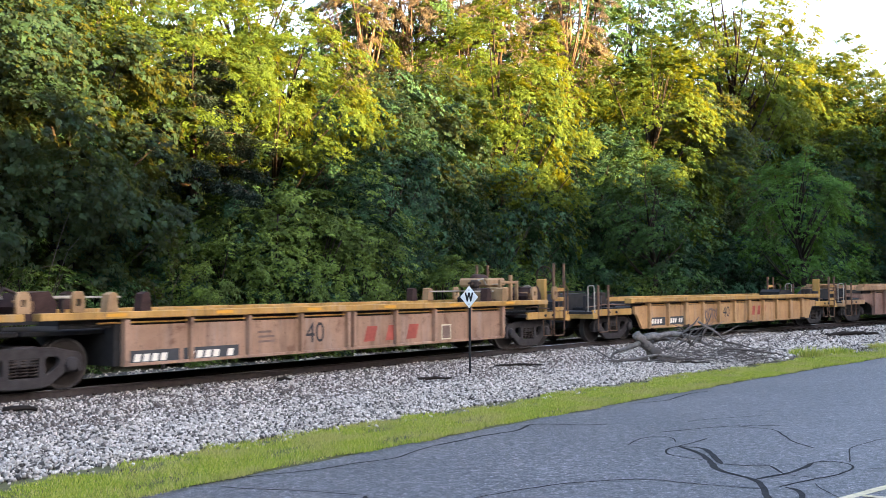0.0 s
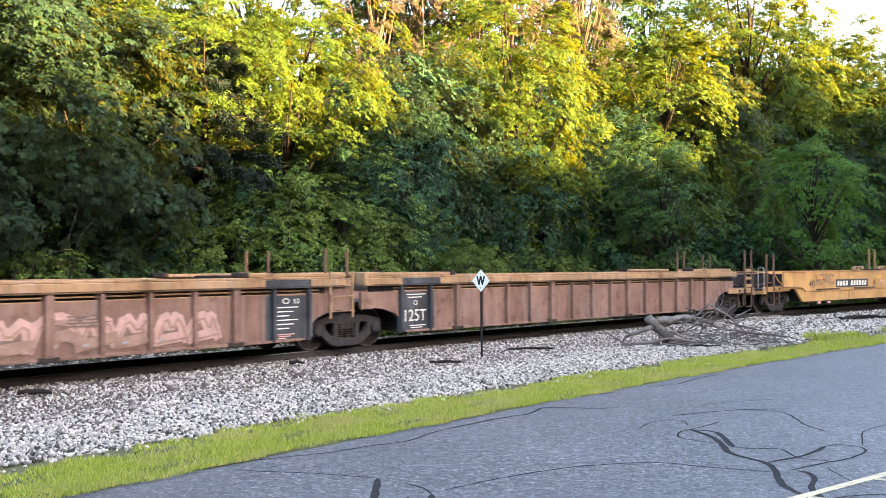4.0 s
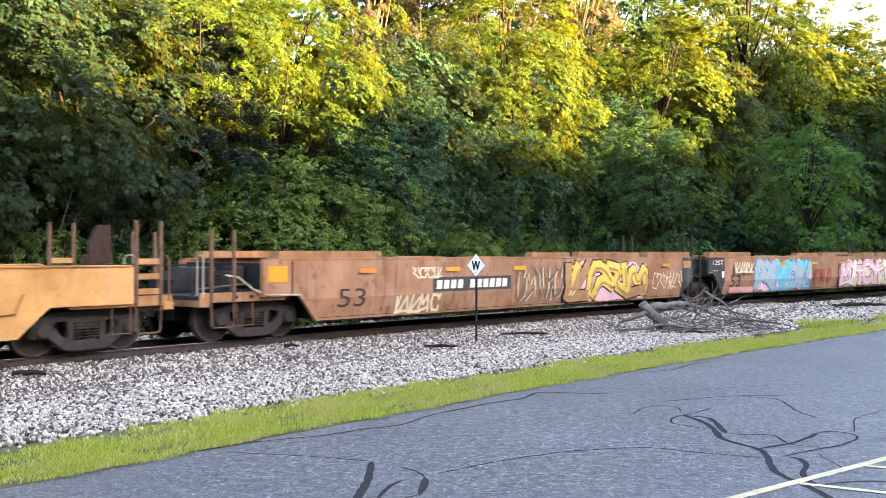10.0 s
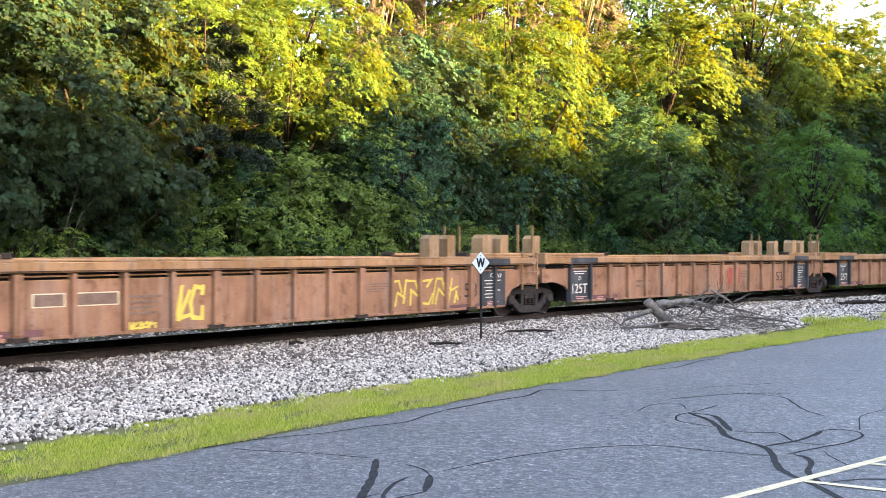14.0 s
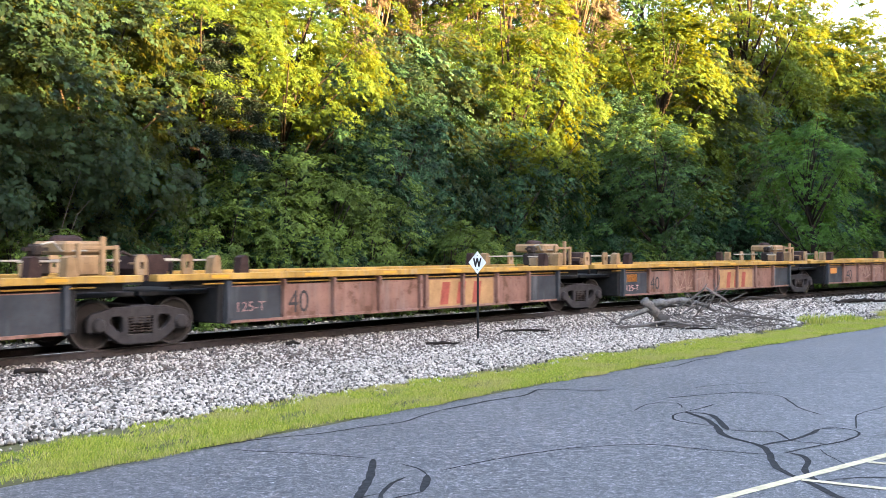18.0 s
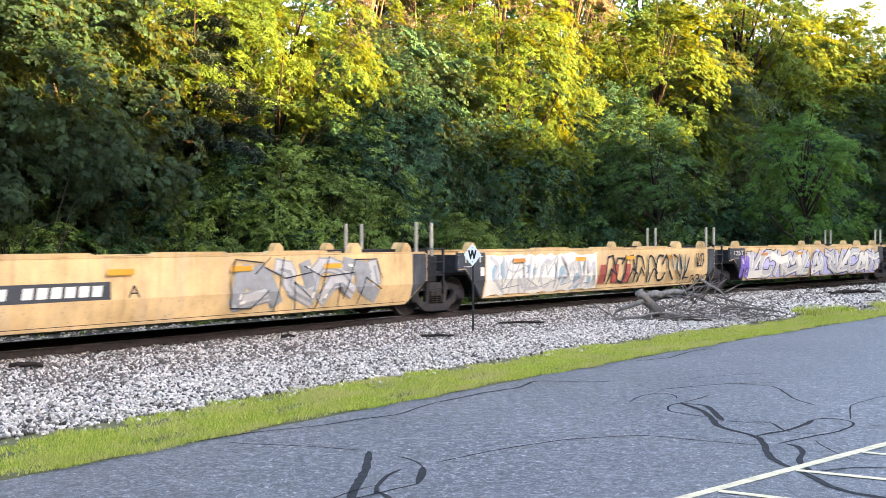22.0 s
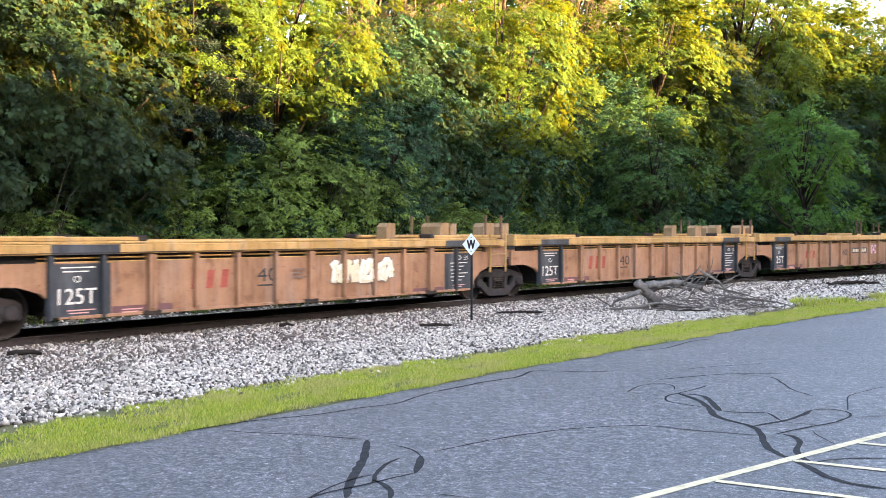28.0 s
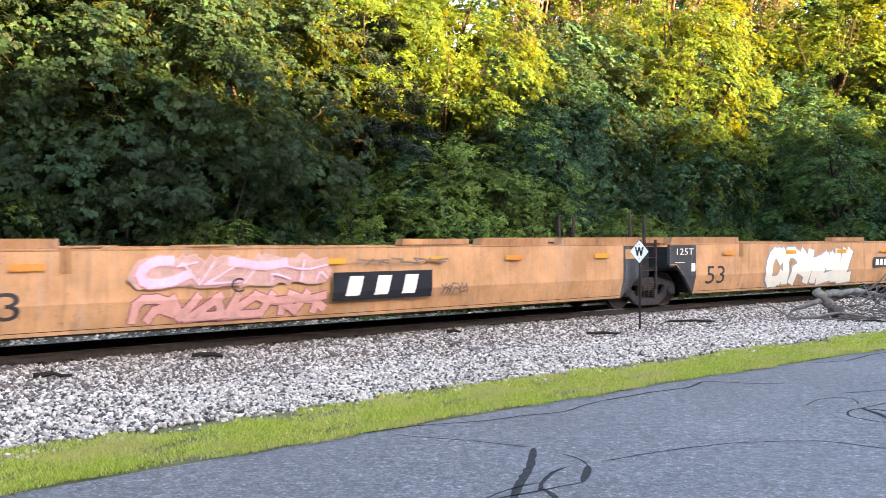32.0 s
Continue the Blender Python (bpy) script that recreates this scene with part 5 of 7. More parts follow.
        if kind == "F":
            for x in (0.85, L - 3.5, L - 1.75):
                if (first and x < 1) or (last and x > L - 2):
                    continue
                for sg in (-1, 1):
                    part("corner_stand", Shape().prism([(x, top + 0.036), (x + 0.36, top + 0.036), (x + 0.34, top + 0.16), (x + 0.24, top + 0.25), (x + 0.13, top + 0.26), (x + 0.05, top + 0.16)], *sorted((sg * 1.40, sg * 1.20))), trim, u)
            for x0, x1 in ((3.6, 5.4), (6.6, 8.4), (9.4, 11.2)):
                part("cover", Shape().prism([(x0, top + 0.036), (x1, top + 0.036), (x1 - 0.1, top + 0.10), (x0 + 0.1, top + 0.10)], -1.5, -1.3), trim, u)
            if last:
                part("air_tank", tank(L - 1.2, L + 0.1, -0.4, top + 0.36, 0.22), M_TANK, u, "rusty cylindrical air tank")
        for x, c in ((2.6, "amber"), (5.6, "mark"), (8.4, "mark"), (11.0, "mark"), (13.4, "amber"), (16.5, "mark")):
            if x < L - 2.6:
                mk = Mark()
                mk.lift = 0.055
                mk.rect(x, x + 0.55, top - 0.30, top - 0.19).put("reflector", SPRAY[c], u, prof, kink, "yellow reflective strip")
    if kind == "S" and not last:
        mk = Mark()
        mk.lift = 0.008
        mk.rect(L - 2.45, L - 1.92, top - 0.48, top - 0.22).put("placard", SPRAY["mark"], u, prof, kink, "yellow square placard")
    if kind in ("T", "F") and first:
        mk = Mark()
        mk.lift = 0.008
        mk.rect(xl + 0.10, xl + 0.62, top - 0.46, top - 0.12).put("placard", SPRAY["mark"], u, prof, kink, "yellow square placard")
        part("corner_post", Shape().box(xl - 0.05, xl + 0.04, -1.53, -1.42, 1.08, top + 0.02, 0.01), trim, u)
        part("side_seam", Shape().box(xl + 0.74, xl + 0.76, -1.515, -1.495, 1.08, top - 0.02), M_GRIME, u)
        part("brake_pipe", Shape().tube([(xl - 0.9, -1.38, 1.55), (xl - 0.6, -1.42, 1.50), (xl - 0.25, -1.44, 1.25), (xl + 0.1, -1.5, 1.12), (0.9, -1.5, 1.10)], 0.022, 6), M_PALE, u)
    if kind == "T" and not last:
        mk = Mark()
        mk.lift = 0.010
        mk.rect(L - 1.55, L - 1.02, top - 0.34, top - 0.10).put("placard", SPRAY["ochre"], u, prof, kink, "faded yellow square placard")
    if kind in ("T", "F") and last:
        mk = Mark()
        mk.lift = 0.008
        mk.rect(xr - 0.62, xr - 0.10, top - 0.44, top - 0.10).put("placard", SPRAY["mark"], u, prof, kink, "yellow square placard")
        mk = Mark()
        mk.lift = 0.008
        mk.rect(xr - 0.62, xr - 0.30, top - 0.74, top - 0.52).put("placard", SPRAY["rose"], u, prof, kink, "pale square label")
        part("corner_post", Shape().box(xr - 0.03, xr + 0.06, -1.53, -1.42, 1.05, top + 0.02, 0.01), trim, u)
        part("side_seam", Shape().box(xr - 0.72, xr - 0.70, -1.515, -1.495, 1.05, top - 0.02), M_GRIME, u)
    if first:
        coupler_end(u, 0.0, -1, base, trim, {"P": 2.3, "Q": 1.95}.get(base, 2.45), False)
    if last:
        coupler_end(u, L, 1, base, trim, 2.25 if car == "Y" else 2.6, car in "ZYDFHGE")
    add_truck(u, 0.0, a)
    if last:
        add_truck(u, L, b)
    # small print that every car carries
    put_marks(u, base, ([("box", 2.64, 3.95, 0.47, 0.66, "wine", "lower_band"), ("lines", 2.85, 3.3, 0.52, 0.62, "rose", 2), ("box", L - 4.0, L - 2.8, 0.47, 0.62, "wine", "lower_band")] if car in "DG" else []) + MARKS.get(car + str(i + 1), []) + ([("lines", L * 0.62, L * 0.62 + 0.9, 1.02, 1.25, "ghost", 4)] if car in "AD" else []), ord(car) * 7 + i, zb + 0.015, top - 0.015)
    UNITS.append((u, a, b))
    return u


LABELS = {
    "Z": ["tan container well car with yellow top chord and shallow ribbed sides"], "Y": ["short orange ribbed container well car with worn paint"],
    "A": ["brown ribbed container well car, rusty and empty", "brown ribbed container well car with dark end panels"],
    "B": ["bright orange smooth-sided container well car", "bright orange container well car with white and black graffiti", "orange container well car with cyan and pink graffiti", "orange container well car with a black scrawl", "orange container well car with dark number plate"],
    "C": ["rusty orange container well car with yellow graffiti", "rusty container well car with cyan and pink graffiti", "rusty container well car with pale outlined graffiti"],
    "D": ["weathered tan ribbed container well car with tall guides", "tan ribbed container well car with dark end panels"],
    "E": ["rusty brown container well car with gold top chord"],
    "F": ["pale yellow container well car with grey graffiti", "pale yellow container well car with silver graffiti", "container well car covered in silver and purple graffiti", "container well car with cyan and red graffiti", "pale yellow container well car with light blue graffiti"],
    "G": ["faded orange ribbed container well car with yellow chord"],
    "H": ["orange container well car with teal and pink graffiti", "orange container well car with pink and plum graffiti", "orange container well car with white block graffiti"],
}
W = "white"
MARKS = {
    "Z2": [("box", 1.86, 2.95, 0.55, 0.82, "plate", "number_plate"), ("plate", 1.9, 2.9, 0.56, 0.80, False, 4, W), ("box", 3.05, 4.4, 0.54, 0.82, "plate", "number_plate"), ("plate", 3.1, 4.35, 0.56, 0.80, False, 5, W), ("text", 6.25, 6.80, 0.76, 1.20, "40", "ink"), ("logo", 8.0, 10.2, 0.70, 1.05, "rust"), ("box", 10.9, 11.28, 0.62, 1.0, "cream", "placard"), ("box", 10.93, 11.25, 0.65, 0.97, "ghost", "placard"), ("lines", 4.9, 5.4, 0.8, 1.1, "ghost", 3)],
    "Y1": [("box", 1.68, 2.62, 0.60, 0.87, "plate", "number_plate"), ("plate", 1.7, 2.6, 0.61, 0.86, False, 4, W), ("box", 2.72, 3.85, 0.60, 0.87, "plate", "number_plate"), ("plate", 2.75, 3.8, 0.61, 0.86, False, 6, W), ("text", 6.64, 7.14, 0.76, 1.14, "40", "ink"), ("logo", 8.9, 10.2, 0.78, 1.12, "rust"), ("tag", 5.2, 6.2, 0.6, 1.1, "ghost", 3, 0.07)],
    "A1": [("text", 14.98, 15.56, 0.84, 1.18, "53", "ink"), ("box", 3.0, 3.3, 0.62, 0.85, "ghost", "placard")],
    "A2": [("graf", 10.5, 15.4, 0.55, 1.35, (None, "ghost", "blush", "faint", "grey"), 6)],
    "A3": [("lines", 9.0, 10.0, 0.8, 1.2, "ghost", 3)],
    "B1": [("text", 1.98, 2.5, 1.12, 1.40, "40", "ink"), ("tag", 2.5, 4.3, 1.20, 1.68, "ghost", 4, 0.05), ("plate", 4.42, 7.61, 1.08, 1.42, True, 10, W), ("text", 8.15, 8.42, 1.14, 1.36, "B", "ink"), ("tag", 8.85, 9.4, 1.15, 1.38, "rose", 1, 0.06), ("lines", 10.4, 12.0, 1.15, 1.25, "ghost", 1)],
    "B2": [("text", 2.02, 2.58, 1.16, 1.45, "40", "ink"), ("graf", 2.85, 5.7, 0.50, 1.78, (None, "white", "plate", "grey", "white"), 4), ("logo", 8.3, 10.2, 1.12, 1.70, "rust"), ("lines", 5.9, 7.4, 1.2, 1.3, "ghost", 1)],
    "B3": [("graf", 1.9, 4.9, 0.50, 1.74, ("pink", "black", "cyan", "pink", "white"), 4), ("tag", 5.0, 6.3, 1.20, 1.68, "black", 4, 0.05), ("logo", 8.3, 10.2, 1.10, 1.70, "rust")],
    "B4": [("text", 1.94, 2.53, 1.10, 1.38, "40", "ink"), ("tag", 2.75, 4.85, 1.12, 1.72, "black", 5, 0.06), ("text", 5.0, 5.27, 1.10, 1.36, "E", "ink"), ("logo", 8.33, 10.2, 1.09, 1.70, "rust")],
    "B5": [("text", 1.91, 2.42, 1.14, 1.42, "40", "ink"), ("tag", 3.2, 4.4, 1.34, 1.62, "black", 5, 0.035), ("tag", 5.9, 6.35, 1.2, 1.42, "rose", 1, 0.06), ("text", 6.8, 7.05, 1.14, 1.36, "A", "ink"), ("plate", 7.87, 10.9, 1.09, 1.42, True, 10, W)],
    "C1": [("text", 2.0, 2.85, 0.78, 1.2, "53", "ink"), ("plate", 5.17, 8.34, 1.04, 1.40, True, 10, W), ("tag", 3.87, 5.49, 0.54, 1.02, "cream", 4, 0.08), ("tag", 4.4, 5.5, 1.36, 1.67, "cream", 4, 0.05), ("sketch", 8.4, 10.8, 0.60, 1.70, (None, "ghost", "cream", "ochre"), 5), ("graf", 10.8, 15.6, 0.50, 1.84, ("pink", "black", "yellow", "ochre", "cream"), 4), ("tag", 15.8, 17.8, 0.8, 1.4, "cream", 5, 0.04)],
    "C2": [("text", 1.85, 2.62, 0.76, 1.19, "53", "ink"), ("graf", 3.6, 8.45, 0.53, 1.80, ("pink", "blue", "cyan", "sky", "pink"), 6), ("text", 6.55, 6.8, 1.12, 1.30, "C", "ink"), ("logo", 8.6, 10.4, 0.80, 1.36, "rust"), ("graf", 11.0, 16.7, 0.53, 1.80, ("cream", "ghost", "pink", "white", "pink"), 5), ("tag", 2.0, 3.4, 1.25, 1.7, "cream", 4, 0.07), ("box", 1.7, 3.5, 0.55, 0.75, "rose", "faded_patch")],
    "C3": [("text", 1.66, 2.42, 0.77, 1.2, "53", "ink"), ("sketch", 3.7, 10.2, 0.50, 1.82, ("silver", "black", "white", "cyan"), 9), ("sketch", 10.2, 11.2, 0.52, 1.55, (None, "black", "cyan", "cyan"), 1), ("plate", 11.44, 14.35, 1.05, 1.38, True, 10, W), ("text", 10.5, 10.78, 1.10, 1.34, "B", "ink"), ("tag", 1.45, 2.7, 1.40, 1.62, "white", 3, 0.05), ("tag", 12.6, 13.5, 0.6, 0.9, "pink", 3, 0.04), ("tag", 15.6, 16.6, 0.6, 1.6, "white", 2, 0.05), ("tag", 17.3, 18.0, 1.2, 1.7, "white", 2, 0.05), ("tag", 14.6, 15.3, 0.6, 0.95, "white", 3, 0.03)],
    "D1": [("box", 3.74, 4.35, 1.02, 1.26, "cream", "number_plate"), ("box", 3.77, 4.32, 1.04, 1.24, "ghost", "number_plate"), ("box", 4.5, 5.4, 1.02, 1.26, "cream", "number_plate"), ("box", 4.53, 5.37, 1.04, 1.24, "ghost", "number_plate"), ("tag", 6.55, 7.3, 0.64, 1.35, "yellow", 2, 0.09), ("tag", 12.6, 15.2, 0.65, 1.33, "yellow", 5, 0.06), ("text", 15.45, 15.98, 0.80, 1.16, "53", "ink"), ("lines", 5.5, 6.3, 0.8, 1.2, "ghost", 4), ("tag", 5.6, 6.2, 0.55, 0.7, "yellow", 3, 0.04)],
    "D2": [("logo", 10.4, 12.2, 0.80, 1.38, "rust"), ("text", 14.98, 15.54, 0.84, 1.18, "53", "ink"), ("lines", 5.0, 6.0, 0.8, 1.1, "ghost", 2)],
    "D3": [("plate", 13.1, 14.75, 1.02, 1.28, True, 10, W), ("text", 16.1, 16.62, 0.80, 1.10, "53", "ink"), ("box", 16.95, 17.35, 0.78, 1.05, "ghost", "placard"), ("lines", 10.6, 11.4, 0.6, 0.75, "ghost", 2)],
    "E1": [("box", 3.3, 6.15, 0.52, 0.90, "plate", "number_plate"), ("plate", 3.35, 4.6, 0.58, 0.88, False, 4, W), ("plate", 4.8, 6.1, 0.56, 0.86, False, 6, W), ("text", 8.5, 9.05, 0.80, 1.18, "40", "ghost"), ("box", 11.2, 11.9, 0.8, 1.2, "rose", "faded_patch"), ("lines", 6.6, 7.3, 0.7, 1.1, "ghost", 3)],
    "E2": [("text", 2.02, 2.75, 0.76, 0.96, "125-T", "rose"), ("text", 3.37, 3.95, 0.68, 1.15, "40", "ink"), ("box", 7.95, 10.55, 0.55, 1.27, "ochre", "yellow_panel"), ("logo", 8.3, 10.2, 0.64, 1.20, "rust")],
    "E3": [("box", 2.0, 2.6, 0.98, 1.22, "amber", "reflector"), ("text", 2.0, 2.7, 0.70, 0.88, "125-T", "rose"), ("text", 3.39, 3.95, 0.70, 1.12, "40", "ink"), ("box", 7.9, 10.6, 0.55, 1.27, "ochre", "yellow_panel"), ("logo", 8.5, 10.2, 0.62, 1.18, "rust"), ("tag", 4.5, 7.3, 0.6, 1.3, "faint", 5, 0.045)],
    "E4": [("text", 3.6, 4.12, 0.70, 1.12, "40", "ink"), ("tag", 4.8, 7.4, 0.7, 1.3, "faint", 4, 0.05), ("box", 8.0, 10.6, 0.55, 1.27, "ochre", "yellow_panel"), ("logo", 8.5, 10.4, 0.66, 1.18, "rust"), ("sketch", 10.75, 12.5, 0.5, 1.32, ("silver", "black", "white", "white"), 3), ("box", 2.0, 2.6, 0.98, 1.22, "amber", "reflector"), ("box", 12.9, 13.4, 0.95, 1.15, "amber", "reflector")],
    "E5": [("plate", 3.47, 5.97, 0.58, 0.88, True, 10, W), ("box", 2.0, 2.7, 0.6, 0.72, "mark", "reflector"), ("tag", 7.0, 9.5, 0.7, 1.3, "rose", 3, 0.04)],
    "F1": [("text", 1.72, 2.52, 0.84, 1.34, "40", "ink"), ("plate", 2.62, 5.7, 1.01, 1.33, True, 10, W), ("text", 6.05, 6.32, 1.02, 1.25, "A", "ink"), ("graf", 8.4, 12.9, 0.60, 1.70, (None, "grey", "silver", "grey", "white"), 4), ("tag", 8.2, 12.9, 0.58, 1.72, "black", 4, 0.03), ("lines", 2.65, 3.5, 0.75, 0.95, "ghost", 3)],
    "F2": [("sketch", 1.5, 6.8, 0.50, 1.70, (W, "silver", W, "sky"), 7), ("tag", 2.0, 6.6, 0.7, 1.5, "grey", 5, 0.03), ("logo", 6.8, 8.9, 0.72, 1.30, "rust"), ("tag", 7.2, 9.6, 0.68, 1.60, "black", 4, 0.07), ("sketch", 9.6, 12.6, 0.58, 1.66, (None, "black", "cream", "cream"), 5), ("tag", 12.6, 14.0, 0.55, 0.85, "black", 4, 0.05), ("tag", 13.0, 13.6, 1.1, 1.6, "black", 2, 0.06)],
    "F3": [("graf", 1.5, 6.9, 0.52, 1.70, ("lilac", "black", "silver", "white", "white"), 5), ("graf", 6.9, 14.0, 0.52, 1.70, ("lilac", "black", "silver", "white", "purple"), 6), ("tag", 0.9, 1.6, 0.6, 1.5, "purple", 2, 0.12)],
    "F4": [("text", 1.55, 2.0, 0.8, 1.26, "4", "ink"), ("box", 1.5, 2.2, 0.48, 0.74, "pink", "faded_patch"), ("graf", 2.0, 7.2, 0.50, 1.72, ("blue", "black", "cyan", "blue", "pink"), 5), ("logo", 6.9, 8.0, 0.62, 1.26, "rust"), ("graf", 8.0, 14.2, 0.50, 1.72, ("red", "plum", "red", "pink", "white"), 6)],
    "F5": [("text", 1.6, 2.40, 0.79, 1.30, "40", "ink"), ("graf", 2.6, 4.7, 0.50, 1.68, (None, "black", "sky", "sky", "white"), 3), ("text", 5.88, 6.17, 1.01, 1.22, "B", "ink"), ("sketch", 6.4, 10.0, 0.50, 1.66, (None, "ghost", "cream", "cream"), 5), ("plate", 10.15, 13.15, 0.96, 1.26, True, 10, W), ("tag", 4.8, 5.6, 1.2, 1.6, "black", 4, 0.03)],
    "G1": [("text", 7.6, 8.2, 0.90, 1.26, "40", "ghost"), ("graf", 8.5, 10.4, 0.66, 1.38, (None, "black", "cream", "silver", "white"), 3), ("box", 3.1, 3.6, 0.95, 1.25, "sky", "faded_patch"), ("box", 4.2, 4.6, 0.95, 1.25, "sky", "faded_patch"), ("box", 5.3, 5.8, 0.95, 1.25, "sky", "faded_patch")],
    "G2": [("tag", 10.0, 12.2, 0.62, 1.22, "ghost", 3, 0.06), ("lines", 7.5, 8.3, 0.85, 1.0, "ghost", 1)],
    "G3": [("logo", 4.35, 5.4, 0.90, 1.26, "rust"), ("text", 6.05, 6.6, 0.98, 1.26, "40", "ink"), ("lines", 6.05, 6.6, 0.86, 0.94, "ink", 1), ("graf", 8.1, 10.3, 0.78, 1.46, (None, "ghost", "white", "cream", "white"), 5), ("lines", 7.0, 7.4, 1.0, 1.25, "ghost", 3)],
    "G4": [("logo", 3.9, 4.95, 0.88, 1.26, "rust"), ("text", 5.68, 6.25, 0.95, 1.25, "40", "ink"), ("lines", 5.68, 6.25, 0.84, 0.92, "ink", 1)],
    "G5": [("text", 7.82, 8.32, 0.94, 1.24, "40", "ink"), ("plate", 8.82, 10.4, 1.04, 1.28, True, 8, "cream"), ("tag", 10.6, 11.45, 0.98, 1.40, "pink", 3, 0.07), ("logo", 4.2, 5.2, 0.9, 1.2, "rust")],
    "H1": [("text", 2.0, 2.82, 0.79, 1.24, "53", "ink"), ("plate", 4.91, 8.16, 1.05, 1.40, True, 10, W), ("tag", 6.4, 7.4, 0.70, 0.98, "ghost", 3, 0.06), ("tag", 8.1, 11.0, 0.6, 1.70, "blush", 4, 0.07), ("graf", 11.4, 15.8, 0.56, 1.81, (None, "teal", "blush", "cream", "white"), 4), ("tag", 2.6, 4.6, 0.9, 1.7, "ghost", 3, 0.03)],
    "H2": [("text", 1.95, 2.78, 0.78, 1.22, "53", "ink"), ("graf", 4.5, 8.6, 0.54, 1.15, (None, "plum", "rose", "rose", "blush"), 5), ("graf", 4.5, 8.6, 1.15, 1.80, ("blush", "rose", "blush", "pink", "pink"), 4), ("box", 8.62, 11.15, 0.83, 1.38, "black", "number_plate"), ("logo", 8.85, 10.95, 0.92, 1.30, "white"), ("text", 6.4, 6.66, 1.08, 1.34, "C", "ink"), ("tag", 11.4, 12.2, 0.85, 1.1, "ghost", 3, 0.04), ("tag", 9.2, 11.6, 1.5, 1.65, "ghost", 3, 0.04)],
    "H3": [("text", 1.9, 2.72, 0.76, 1.25, "53", "ink"), ("graf", 4.6, 9.4, 0.50, 1.78, (None, "grey", "white", "white", "white"), 5), ("plate", 10.6, 13.6, 1.05, 1.38, True, 10, W)],
}


def build_train():
    for car, places in CARS:
        n = len(places) - 1
        for i in range(n):
            build_unit(car, i, places[i], places[i + 1], i == 0 and car != "Z", i == n - 1)


build_train()


def unit_pose(a, b, t):
    x = travelled(t)
    p, q = track(a - x), track(b - x)
    d = q - p
    return Matrix.LocRotScale(p, Euler((0, -math.atan2(d.z, math.hypot(d.x, d.y)), math.atan2(d.y, d.x))), None)


def wheel_rows(k, where):
    """The turning of a wheelset while it passes before the lot."""
    rows, at = [(0.0, pose(k, 0, AXLE_Z))], 0.0
    last = None
    for n in range(1, 961):
        t = n / FPS
        s = where + k - travelled(t)
        if -22 < s < 50:
            if last is None:
                last = travelled(t - 1 / FPS)
                if t > 1.5 / FPS:
                    rows.append((t - 1 / FPS, pose(k, 0, AXLE_Z)))
            now = travelled(t)
            at -= math.degrees((now - last) / WHEEL_R)
            last = now
            rows.append((t, Matrix.Translation((k, 0, AXLE_Z)) @ Matrix.Rotation(radians(at % 360), 4, "Y")))
    if rows[-1][0] < 32:
        rows.append((32.0, rows[-1][1]))
    return rows

# ---------------------------------------------------------------- trees
def crown_points(rng, clumps, per, r, zlo, zhi, lump, leaf, star):
    """Leaf places on many domed sprays over an uneven crown from zlo to zhi, in stars round the twig ends; with the way each
    spray faces and the way each leaf points."""
    cs = []
    while len(cs) < clumps:
        p = rng.uniform(-1, 1, 3)
        q = np.linalg.norm(p)
        if 0.40 < q < 1.0 and rng.random() < 0.15 + 0.85 * q * q:
            cs.append(p)
    cs = np.array(cs)
    h = (zhi - zlo) / 2
    turn = np.arctan2(cs[:, 1], cs[:, 0])
    bulge = 1 + (0.18 * np.sin(3 * turn + 4 * cs[:, 2]) + 0.15 * np.sin(5 * turn - 7 * cs[:, 2] + 1))[:, None]
    way = cs / np.linalg.norm(cs, axis=1)[:, None]
    cs = cs * (r, r, h) * bulge + (0, 0, zlo + h)
    rad = lump * rng.uniform(0.5, 1.5, clumps)
    up = way * (0.85, 0.85, 0.35) + (0, 0, 0.7) + rng.normal(size=(clumps, 3)) * 0.2
    up /= np.linalg.norm(up, axis=1)[:, None]
    e1 = np.cross(up, (0.31, 0.95, 0.05))
    e1 /= np.linalg.norm(e1, axis=1)[:, None]
    e2 = np.cross(up, e1)
    tips = max(1, per // star)
    n = clumps * tips
    a, q = rng.uniform(0, 2 * np.pi, n), np.sqrt(rng.uniform(0, 1, n))
    # ragged rim: fingers of the spray
    q *= 0.75 + 0.38 * np.sin(np.floor(a * 1.2) * 2.4 + np.repeat(rng.uniform(0, 6, clumps), tips) + 3 * a)
    R, U, A, B = (np.repeat(k, tips, 0) for k in (rad, up, e1, e2))
    flat = A * (q * np.cos(a))[:, None] + B * (q * np.sin(a))[:, None]
    rise = 0.45 * (1 - q * q) + 0.10 * rng.normal(size=n)
    ends = np.repeat(cs, tips, 0) + (flat + U * rise[:, None]) * R[:, None]
    face = U + flat * 0.7 + rng.normal(size=(n, 3)) * 0.2
    # the star of leaves at each twig end
    k = n * star
    ends, face, A, B, flat = (np.repeat(m, star, 0) for m in (ends, face, A, B, flat))
    b = np.tile(np.arange(star) * 2 * np.pi / star, n) + np.repeat(rng.uniform(0, 6.28, n), star) + rng.normal(size=k) * 0.25
    ways = A * np.cos(b)[:, None] + B * np.sin(b)[:, None] + flat * 0.5
    pts = ends + ways * leaf * rng.uniform(0.45, 0.75, k)[:, None] - np.array((0, 0, 0.12 * leaf))
    return pts, face, ways, cs


